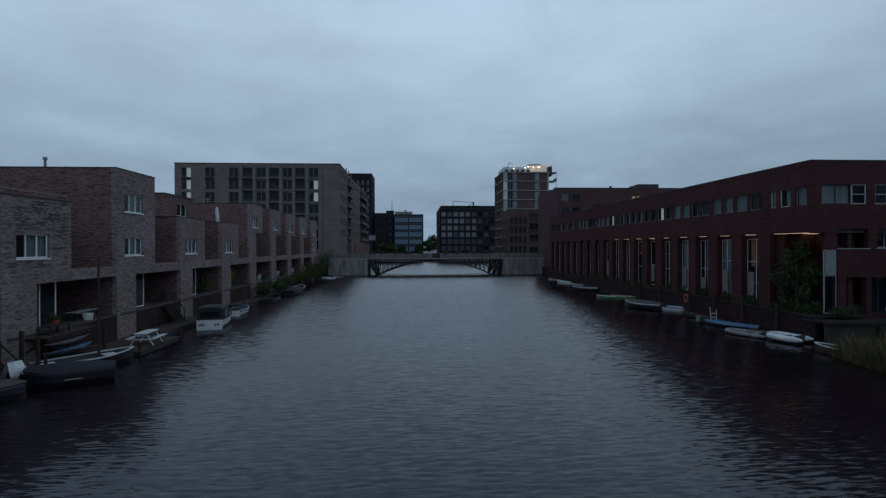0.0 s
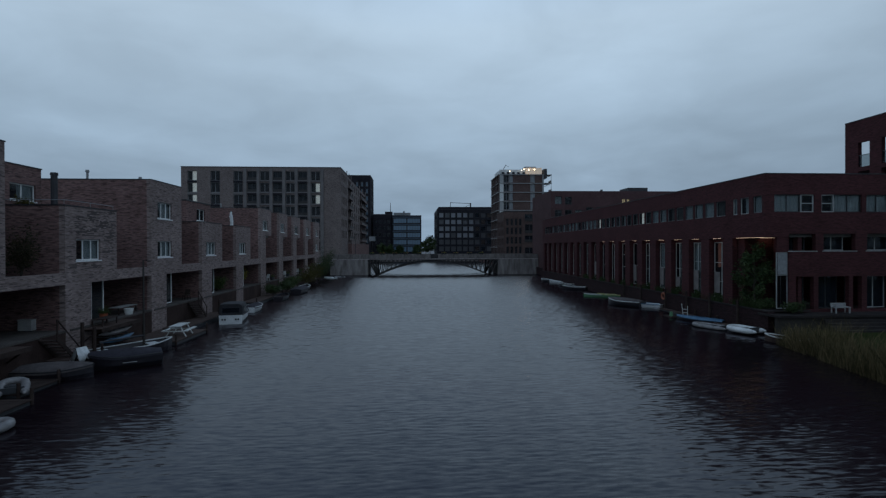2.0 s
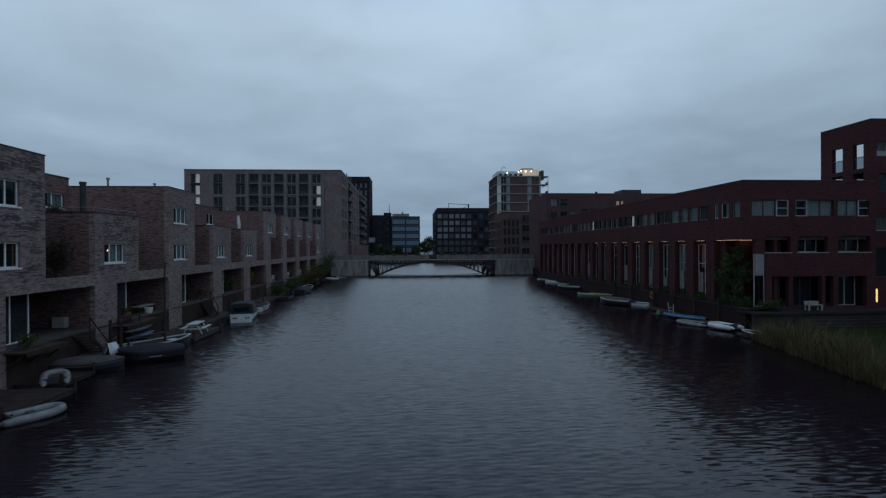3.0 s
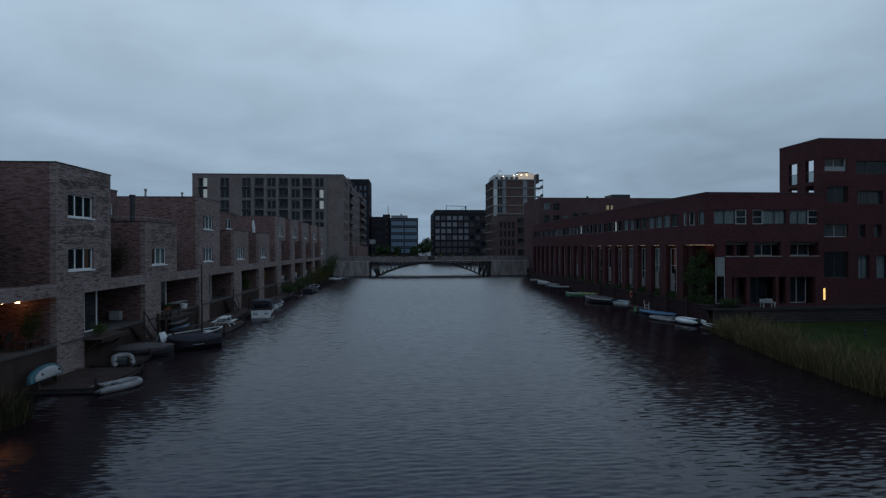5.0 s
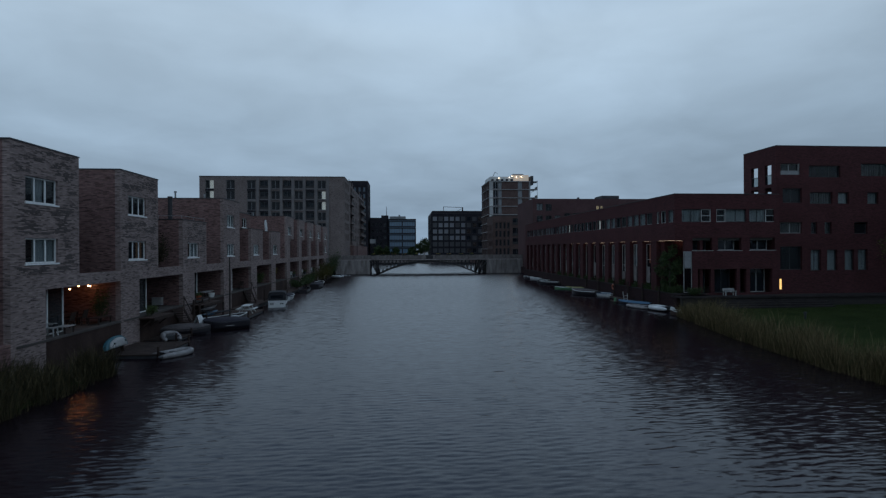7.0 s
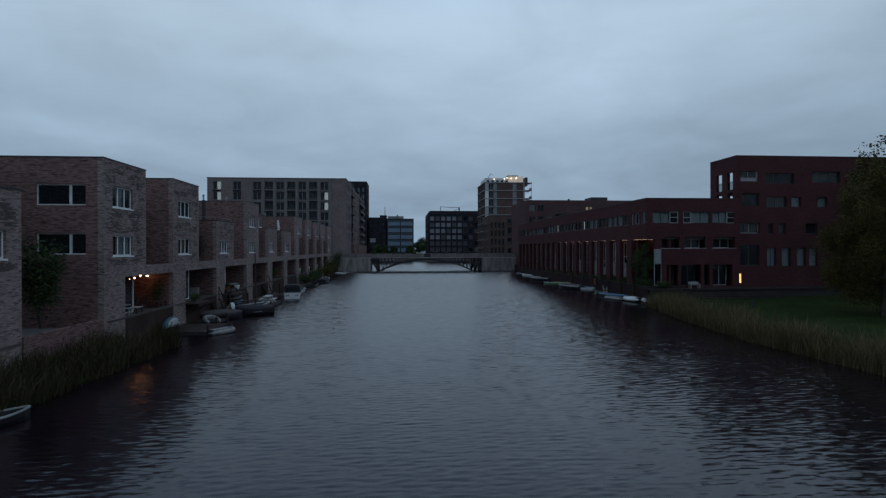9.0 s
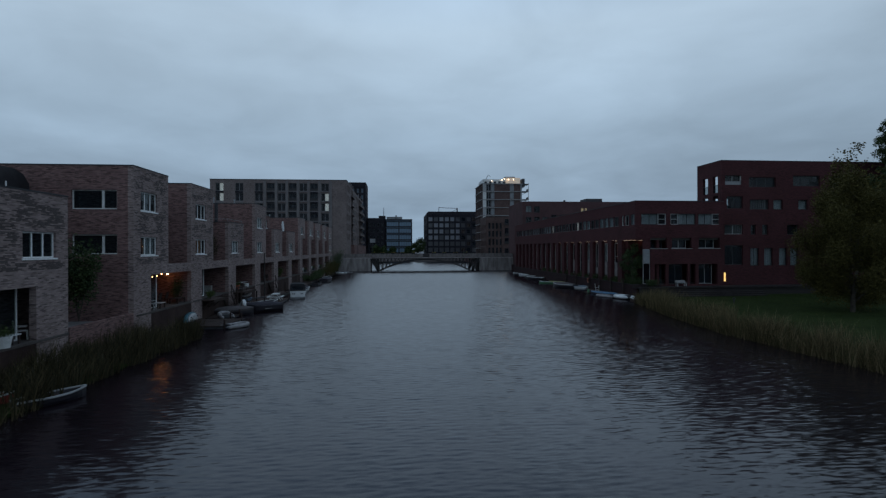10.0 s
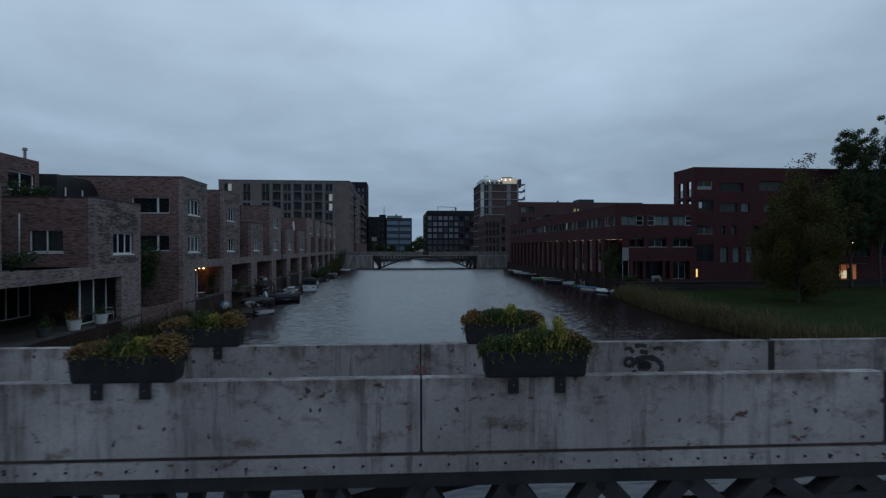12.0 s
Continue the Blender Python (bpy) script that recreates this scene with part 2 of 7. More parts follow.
def rod(bm, a, b, r0, r1=None, n=8):
    """A round rod from a to b, tapering from r0 to r1."""
    a, b = Vector(a), Vector(b)
    r1 = r0 if r1 is None else r1
    d = (b - a).normalized()
    s = d.cross(Vector((0, 0, 1)))
    if s.length < 1e-3:
        s = Vector((1, 0, 0))
    s.normalize()
    u = s.cross(d)
    rings = [[bm.verts.new(p + (s * math.cos(k * 2 * math.pi / n) + u * math.sin(k * 2 * math.pi / n)) * r) for k in range(n)] for p, r in ((a, r0), (b, r1))]
    for k in range(n):
        bm.faces.new((rings[0][k], rings[0][(k + 1) % n], rings[1][(k + 1) % n], rings[1][k]))
    bm.faces.new(rings[0][::-1]); bm.faces.new(rings[1])


def loft(bm, rings, close=True, cap=True):
    """Skin over rings of points."""
    vs = [[bm.verts.new(p) for p in r] for r in rings]
    n = len(vs[0])
    for a, b in zip(vs, vs[1:]):
        for k in range(n if close else n - 1):
            bm.faces.new((a[k], a[(k + 1) % n], b[(k + 1) % n], b[k]))
    if cap:
        bm.faces.new(vs[0][::-1]); bm.faces.new(vs[-1])
    return vs


def mesh_of(bm, material, smooth=False, name="mesh"):
    bmesh.ops.recalc_face_normals(bm, faces=bm.faces)
    me = bpy.data.meshes.new(name)
    bm.to_mesh(me)
    bm.free()
    me.materials.append(material)
    if smooth:
        for f in me.polygons:
            f.use_smooth = True
    return me


def part(name, bm, material=None, parent=None, label="", smooth=False):
    ob = new(name, mesh_of(bm, material, smooth, name) if isinstance(bm, bmesh.types.BMesh) else bm)
    if parent:
        ob.parent = parent
        ob.matrix_parent_inverse = parent.matrix_world.inverted()
    if label:
        ob["label"] = label
    return ob


def thing(name, label, category, at=(0, 0, 0), rz=0, group="", kind=""):
    e = new(name)
    e.empty_display_size = 0.2
    e.matrix_world = pose(*at, 0, 0, rz)
    return tagged(e, label, category, group, kind)


def local(name, bm, material, parent, label="", smooth=False):
    """A part whose mesh is in its parent's own space."""
    ob = new(name, mesh_of(bm, material, smooth, name) if isinstance(bm, bmesh.types.BMesh) else bm)
    ob.parent = parent
    if label:
        ob["label"] = label
    return ob


def boxes(*rows):
    bm = bmesh.new()
    for r in rows:
        box(bm, *r)
    return bm


def wall(bm, side, pos, thick, u0, u1, z0, z1, holes=()):
    """A wall in one piece with holes (u0, u1, z0, z1). side: E W N S, the way its outer face at pos looks."""
    us = sorted({u0, u1, *[min(max(h[k], u0), u1) for h in holes for k in (0, 1)]})
    zs = sorted({z0, z1, *[min(max(h[k], z0), z1) for h in holes for k in (2, 3)]})
    inner = pos + (thick if side in "WS" else -thick)
    nu, nz = len(us) - 1, len(zs) - 1
    full = [[not any(h[0] - 1e-6 <= us[i] and us[i + 1] <= h[1] + 1e-6 and h[2] - 1e-6 <= zs[j] and zs[j + 1] <= h[3] + 1e-6 for h in holes) for j in range(nz)] for i in range(nu)]
    made = {}

    def v(i, j, d):
        if (i, j, d) not in made:
            p = pos if d == 0 else inner
            made[i, j, d] = bm.verts.new((p, us[i], zs[j]) if side in "EW" else (us[i], p, zs[j]))
        return made[i, j, d]

    for i in range(nu):
        for j in range(nz):
            if not full[i][j]:
                continue
            for d in (0, 1):
                bm.faces.new((v(i, j, d), v(i + 1, j, d), v(i + 1, j + 1, d), v(i, j + 1, d)))
            for di, dj, a, c in ((-1, 0, (i, j), (i, j + 1)), (1, 0, (i + 1, j), (i + 1, j + 1)), (0, -1, (i, j), (i + 1, j)), (0, 1, (i, j + 1), (i + 1, j + 1))):
                if not (0 <= i + di < nu and 0 <= j + dj < nz and full[i + di][j + dj]):
                    bm.faces.new((v(*a, 0), v(*c, 0), v(*c, 1), v(*a, 1)))


def walls(name, material, parent, *rows, label=""):
    """Each row (side, pos, thick, u0, u1, z0, z1, holes) becomes a part."""
    for r in rows:
        bm = bmesh.new()
        wall(bm, *r)
        part(name, bm, material, parent, label)


def shell(name, material, parent, x0, x1, y0, y1, z0, z1, holes=None, thick=0.3):
    """Four walls with holes by side, a part each."""
    holes = holes or {}
    for side, pos, u0, u1 in (("E", x1, y0, y1), ("W", x0, y0, y1), ("S", y0, x0 + thick, x1 - thick), ("N", y1, x0 + thick, x1 - thick)):
        walls(name, material, parent, (side, pos, thick, u0, u1, z0, z1, holes.get(side, ())))


def window(parent, side, pos, u0, u1, z0, z1, lights=3, frame=WHITE, glass=GLASS, sill=True, fw=0.07, inset=0.12, name="window", bars=(), curtain=None):
    """A window in a wall's hole: frame with mullions > panes, sill, curtain behind."""
    out = 1 if side in "EN" else -1
    f0, f1 = pos - out * (inset + 0.07), pos - out * inset
    a, b = min(f0, f1), max(f0, f1)

    def put(bm, ul, uh, zl, zh, lo=a, hi=b):
        if side in "EW":
            box(bm, lo, hi, ul, uh, zl, zh)
        else:
            box(bm, ul, uh, lo, hi, zl, zh)

    cuts = [u0 + (u1 - u0) * k / lights for k in range(lights + 1)]
    zcuts = [z0, *bars, z1]
    lights_at = []
    for k, (c0, c1) in enumerate(zip(cuts, cuts[1:])):
        for q, (d0, d1) in enumerate(zip(zcuts, zcuts[1:])):
            lights_at.append((c0 + (fw if k == 0 else fw / 2), c1 - (fw if k == lights - 1 else fw / 2), d0 + (fw if q == 0 else fw / 3), d1 - (fw if q == len(zcuts) - 2 else fw / 3)))
    bm = bmesh.new()
    wall(bm, side, f1, 0.07, u0, u1, z0, z1, lights_at)
    win = part(name, bm, frame, parent)
    mid = (a + b) / 2
    for c0, c1, d0, d1 in lights_at:
        bm = bmesh.new()
        put(bm, c0 - 0.012, c1 + 0.012, d0 - 0.012, d1 + 0.012, mid - 0.008, mid + 0.008)
        part("pane", bm, glass, win).visible_shadow = False
    if sill:
        bm = bmesh.new()
        s0, s1 = pos + out * 0.05, pos - out * (inset + 0.07)
        put(bm, u0 - 0.05, u1 + 0.05, z0 - 0.08, z0 - 0.004, min(s0, s1), max(s0, s1))
        part("sill", bm, frame, win)
    if curtain:
        c0, c1, mat = curtain
        bm = bmesh.new()
        back = pos - out * (inset + 0.13)
        n = max(4, int((c1 - c0) * (u1 - u0) / 0.09))
        pts = []
        for k in range(n + 1):
            u = u0 + (u1 - u0) * (c0 + (c1 - c0) * k / n)
            d = back + 0.025 * math.sin(k * 2.1)
            pts.append(((d, u) if side in "EW" else (u, d)))
        v = [[bm.verts.new((*q, z)) for q in pts] for z in (z0 + 0.03, z1 - 0.03)]
        for k in range(n):
            bm.faces.new((v[0][k], v[0][k + 1], v[1][k + 1], v[1][k]))
        part("curtain", bm, mat, win)
    return win


# ---- ground and water ----
def water():
    """Wind ripples as a real surface: many small wave trains, mostly along the canal."""
    rng = np.random.RandomState(4)
    xs = np.concatenate([np.linspace(-60, -19, 20), np.arange(-18.6, 27.2, 0.12), np.linspace(28, 62, 16)])
    ys = np.concatenate([np.linspace(-420, -40, 40), np.arange(-39, -25, 0.12), np.arange(-25, 28, 0.046), np.arange(28, 112, 0.14), np.arange(112, 215.2, 0.4)])
    X, Y = np.meshgrid(xs, ys)
    Z = np.zeros_like(X)
    gust = np.zeros_like(X)
    for k in range(7):
        a, f = rng.uniform(0, 2 * np.pi), rng.uniform(0.05, 0.25)
        gust += np.sin((X * np.cos(a) + Y * np.sin(a)) * f + rng.uniform(0, 6.28))
    gust = 1.0 + 0.16 * gust
    calm = np.clip((Y - 6) / 30, 0, 1)
    for k in range(56):
        lam = 0.16 * 2.0 ** rng.uniform(0, 1.5)
        ang = np.pi / 2 + rng.normal(0.04, 0.27)
        kk = 2 * np.pi / lam
        ph = (X * np.cos(ang) + Y * np.sin(ang)) * kk + rng.uniform(0, 6.28)
        wob = 0.8 * np.sin(X * rng.uniform(0.1, 0.5) + Y * rng.uniform(0.05, 0.3) + rng.uniform(0, 6.28))
        Z += WAVE * lam / 56 ** 0.5 * np.sin(ph + wob) * (1 - 0.85 * calm)
    for k in range(40):
        lam = 0.5 * 2.0 ** rng.uniform(0, 1.3)
        ang = np.pi / 2 + rng.normal(0.0, 0.5)
        ph = (X * np.cos(ang) + Y * np.sin(ang)) * 2 * np.pi / lam + rng.uniform(0, 6.28)
        Z += 0.35 * WAVE * lam / 40 ** 0.5 * np.sin(ph + 0.8 * np.sin(X * rng.uniform(0.1, 0.5) + Y * rng.uniform(0.05, 0.3))) * (0.12 + 0.88 * calm)
    Z *= gust
    ny, nx = X.shape
    me = bpy.data.meshes.new("water")
    idx = np.arange(nx * ny).reshape(ny, nx)
    quads = np.stack([idx[:-1, :-1], idx[:-1, 1:], idx[1:, 1:], idx[1:, :-1]], -1).reshape(-1, 4)
    me.vertices.add(nx * ny)
    me.vertices.foreach_set("co", np.stack([X, Y, Z], -1).astype(np.float32).ravel())
    me.loops.add(quads.size)
    me.loops.foreach_set("vertex_index", quads.astype(np.int32).ravel())
    me.polygons.add(len(quads))
    me.polygons.foreach_set("loop_start", np.arange(0, quads.size, 4, dtype=np.int32))
    me.update(calc_edges=True)
    me.polygons.foreach_set("use_smooth", np.ones(len(quads), dtype=bool))
    me.materials.append(WATERM)
    tagged(new("water", me), "dark rippled canal water reflecting the dusk sky", "canal", kind="structure")


def ground():
    bm = bmesh.new()
    far = 3000
    for x0, x1, y0, y1, z in ((-far, -19.5, -380, 110, 1.6), (-far, -17, 110, 215, 2.6), (31.9, far, 110, 215, 2.6), (26.9, far, 29.5, 92.4, 1.5), (30.2, far, 92.4, 110, 1.5), (75, far, -380, 29.5, 1.5), (-far, far, 215, far, 2.6), (-far, far, -far, -380, 1.6)):
        vs = [bm.verts.new(p) for p in ((x0, y0, z), (x1, y0, z), (x1, y1, z), (x0, y1, z))]
        bm.faces.new(vs)
    tagged(part("ground", bm, PAVING), "grey paved ground behind the canal houses", "ground", kind="structure")


water()
ground()


# ---- the row of taupe brick houses along the left quay ----
BAY, BLOCK, PIER = 8.7, 4.75, 2.2
SLAB, LINTEL, FLOOR = 5.05, 4.4, 1.9
BACK, REAR = -24.3, -31.0
# south edge, storeys, next house's south edge, first floor open, lit window
HOUSES = [
    (-14.8, 2, -3.8, False), (-3.8, 2, 7.15, False), (7.15, 3, 15.85, False), (15.85, 3, 24.6, False), (24.6, 2, 33.6, False), (33.6, 3, 42.35, False),
    (42.35, 2, 51.05, False), (51.05, 2, 59.75, False), (59.75, 3, 68.4, True), (68.4, 3, 77.0, True), (77.0, 3, 85.8, True), (85.8, 3, 94.6, True), (94.6, 3, 100.4, False),
]


PLASTER = rough_mat("dark_brown_plaster", (0.027, 0.016, 0.0145), (0.058, 0.037, 0.032), 0.8, 0.9, 0.35, stretch=(1, 1, 0.5), fine=14)
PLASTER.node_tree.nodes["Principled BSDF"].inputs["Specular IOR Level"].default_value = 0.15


LOGGIAFLOOR = rough_mat("dark_loggia_concrete", (0.058, 0.050, 0.047), (0.100, 0.088, 0.083), 0.9, 0.85, 0.3, fine=12)
LOGGIAFLOOR.node_tree.nodes["Principled BSDF"].inputs["Specular IOR Level"].default_value = 0.15
BLIND = rough_mat("taupe_blind", (0.15, 0.13, 0.125), (0.22, 0.195, 0.185), 2.0, 0.9, 0.1)


def row_house(i, y0, storeys, y1, opened):
    top = 11.42 if storeys == 3 else 8.78
    h = thing("row_house", "taupe mottled brick row house with white windows over a loggia" if storeys == 3 else "two-storey taupe brick row house with a roof terrace", "house", (LEFT - 6, (y0 + y1) / 2, 0), group="canal row houses")
    yb = y0 + min(BLOCK, y1 - y0)
    gap = i == 1
    rtop = 11.46 if i < 2 else top
    holes = {"E": [], "S": []}
    wy0, wy1 = (y0 + 1.72, y0 + 3.88) if i == 1 else (y0 + 0.9, y0 + 3.1)
    wins = []
    base1 = 8.0 if opened else SLAB
    if not opened:
        wins.append(("E", LEFT, wy0, wy1, 5.72, 6.95))
    if storeys == 3:
        wins.append(("E", LEFT, wy0, wy1, 8.66, 9.92))
    if i == 2:
        holes["S"] += [(-22.0, -19.28, 8.67, 9.9), (-22.0, -19.28, 5.82, 7.07)]
        for z0, z1 in ((8.67, 9.9), (5.82, 7.07)):
            # south frames in the duller white, which holds their shade
            window(h, "S", y0, -22.0, -20.17, z0, z1, 1, frame=OFFWHITE, sill=False)
            window(h, "S", y0, -20.168, -19.28, z0, z1, 1, frame=OFFWHITE, sill=False)
        bm = bmesh.new()
        bmesh.ops.create_uvsphere(bm, u_segments=10, v_segments=8, radius=0.07, matrix=Matrix.Translation((-19.75, 11.3, 6.32)))
        part("room_lamp", bm, WARM, h, "warm globe lamp inside the room", smooth=True)
    if i == 1:
        wins.append(("S", y0, -21.62, -19.9, 5.85, 7.06))
    for s, p, u0, u1, z0, z1 in wins:
        holes[s].append((u0, u1, z0, z1))
    # front block with its piers; house two is mirrored
    pa, pb = (yb - PIER, yb) if gap else (y0, min(y0 + PIER, yb))
    oa, ob_ = (y0, yb - PIER) if gap else (y0 + PIER, yb)
    rows = [("E", LEFT, 0.32, y0, yb, base1, top, holes["E"]), ("N", yb, 0.3, BACK, LEFT - 0.32, -0.6 if gap else base1, top), ("E", LEFT, 0.32, pa, pb, -0.6, base1 - 0.002)]
    if ob_ > oa + 0.2:
        rows.append(("E", LEFT - 0.002, 0.316, oa, ob_, LINTEL, base1 if not opened else SLAB))
    walls("front_wall", TAUPE, h, *rows, label="mottled taupe brick")
    walls("side_wall", BROWN, h, ("S", y0, 0.32, BACK, LEFT - 0.322, SLAB if i == 1 else -0.6, top, holes["S"]), label="mottled brown brick")
    # floors, lintel over the loggia, base and rear body
    if y1 > yb + 0.2 and not gap:
        part("lintel", boxes((LEFT - 0.32, LEFT, yb, y1, LINTEL, SLAB)), TAUPE, h)
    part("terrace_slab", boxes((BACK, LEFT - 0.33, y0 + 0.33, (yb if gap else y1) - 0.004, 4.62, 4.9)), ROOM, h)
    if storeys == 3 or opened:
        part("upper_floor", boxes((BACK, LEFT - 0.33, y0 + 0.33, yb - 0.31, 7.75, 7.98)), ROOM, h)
    part("roof", boxes((BACK, LEFT - 0.33, y0 + 0.33, yb - 0.31, top - 0.35, top - 0.12)), CONCRETE_ROOF, h, "grey flat roof")
    cop = bmesh.new()
    box(cop, LEFT - 0.36, LEFT + 0.03, y0 - 0.03, yb + 0.03, top, top + 0.07)
    box(cop, REAR, LEFT - 0.36, y0 - 0.03, y0 + 0.36, top, top + 0.07)
    box(cop, REAR, LEFT - 0.36, yb - 0.33, yb + 0.03, top, top + 0.07)
    part("coping", cop, COPING, h, "dark metal roof edge")
    ye = yb if gap else y1
    walls("rear_wall", BROWN, h, ("S", y0, 0.32, REAR, BACK, 0, rtop), ("N", ye, 0.3, REAR, BACK, 0, rtop), ("W", REAR, 0.3, y0 + 0.32, ye - 0.3, 0, rtop), ("E", BACK - 0.002, 0.3, y0 + 0.32, ye - 0.3, 0, rtop, [(y0 + 2.4, y0 + 4.4, FLOOR, 4.2), (ye - 3.4, ye - 0.6, FLOOR, 4.2), (ye - 3.2, ye - 0.8, SLAB, 7.2)] + ([(y0 + 2.3, y0 + 4.4, 9.5, 10.6)] if i == 1 else [])), label="brown brick")
    if i == 1:
        window(h, "E", BACK, y0 + 2.3, y0 + 4.4, 9.5, 10.6, 2)
    part("rear_roof", boxes((REAR + 0.3, BACK - 0.3, y0 + 0.33, ye - 0.31, rtop - 0.35, rtop - 0.12)), CONCRETE_ROOF, h)
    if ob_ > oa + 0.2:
        part("base_wall", boxes((LEFT - 0.32, LEFT - 0.003, oa if gap else y0 + PIER, ob_ if gap else ye, -0.6, FLOOR - 0.12)), PLASTER, h, "dark grey-brown plastered quay wall")
    part("loggia_floor", boxes((BACK, LEFT + 0.04, y0 + 0.33, ye - 0.004, FLOOR - 0.115, FLOOR)), LOGGIAFLOOR, h, "grey concrete loggia floor")
    # ground-floor glazing under the block and at the back of the loggia
    window(h, "E", LEFT - 0.75, oa + 0.05, ob_ - 0.05, FLOOR + 0.02, LINTEL + 0.18, 2, sill=False, name="glass_door", inset=0.05)
    window(h, "E", BACK, ye - 3.4, ye - 0.6, FLOOR + 0.02, 4.2, 3, sill=False, name="glass_door")
    if not gap and ye > yb + 1:
        window(h, "E", BACK, ye - 3.2, ye - 0.8, SLAB, 7.2, 2, sill=False, name="terrace_door")
    if i == 4:
        bm = bmesh.new()
        bmesh.ops.create_uvsphere(bm, u_segments=10, v_segments=8, radius=0.055, matrix=Matrix.Translation((-19.9, 28.6, 6.50)))
        part("room_lamp", bm, WARM, h, "small warm globe lamp inside the room", smooth=True)
    if i == 4:
        bm = bmesh.new()
        xr = LEFT - 3.9
        rod(bm, (xr, y0 + 0.14, top + 0.34), (LEFT - 0.14, y0 + 0.14, top + 0.34), 0.022, n=6)
        rod(bm, (LEFT - 0.14, y0 + 0.14, top + 0.34), (LEFT - 0.14, yb - 0.14, top + 0.34), 0.022, n=6)
        for px, py in ((xr, y0 + 0.14), ((xr + LEFT) / 2, y0 + 0.14), (LEFT - 0.14, y0 + 0.14), (LEFT - 0.14, (y0 + yb) / 2), (LEFT - 0.14, yb - 0.14)):
            rod(bm, (px, py, top + 0.06), (px, py, top + 0.34), 0.016, n=6)
        part("roof_rail", bm, GREYC, h, "low pale handrail along the roof edge")
    rng = random.Random(i + 5)
    for s, p, u0, u1, z0, z1 in wins:
        c = None
        k = rng.random()
        if i == 3 and s == "E" and z0 < 7:
            # added panel that glows so this window looks warmly lit
            part("lit_inner_door", boxes((-19.66, -19.3, 20.2, 20.26, 5.4, 6.9)), WARMROOM, h, "added panel glowing in place of a lit room")
        elif i == 1 and s == "S":
            c = (0, 1, BLIND)
        elif s == "E" and k < 0.75:
            c = (rng.choice((0.33, 0.36, 0.0)), rng.choice((1.0, 0.98, 0.66)), CURTAIN)
        # frames facing south get a duller white: less light, put into the paint
        window(h, s, p, u0, u1, z0, z1, 3 if s == "E" else 2, frame=WHITE if s == "E" else OFFWHITE, curtain=c)
    return h


for i, (y0, st, y1, op) in enumerate(HOUSES):
    row_house(i, y0, st, y1, op)


# ---- the long oxblood brick building with its arcade, on the right quay ----
GREYP = rough_mat("dull_pale_paint", (0.26, 0.26, 0.26), (0.36, 0.36, 0.355), 2.0, 0.6, 0.1)


# panels that glow in place of lamplit rooms behind the arcade glass
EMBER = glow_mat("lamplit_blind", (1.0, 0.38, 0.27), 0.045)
EMBERLOW = glow_mat("faint_room_glow_panel", (1.0, 0.34, 0.24), 0.05)


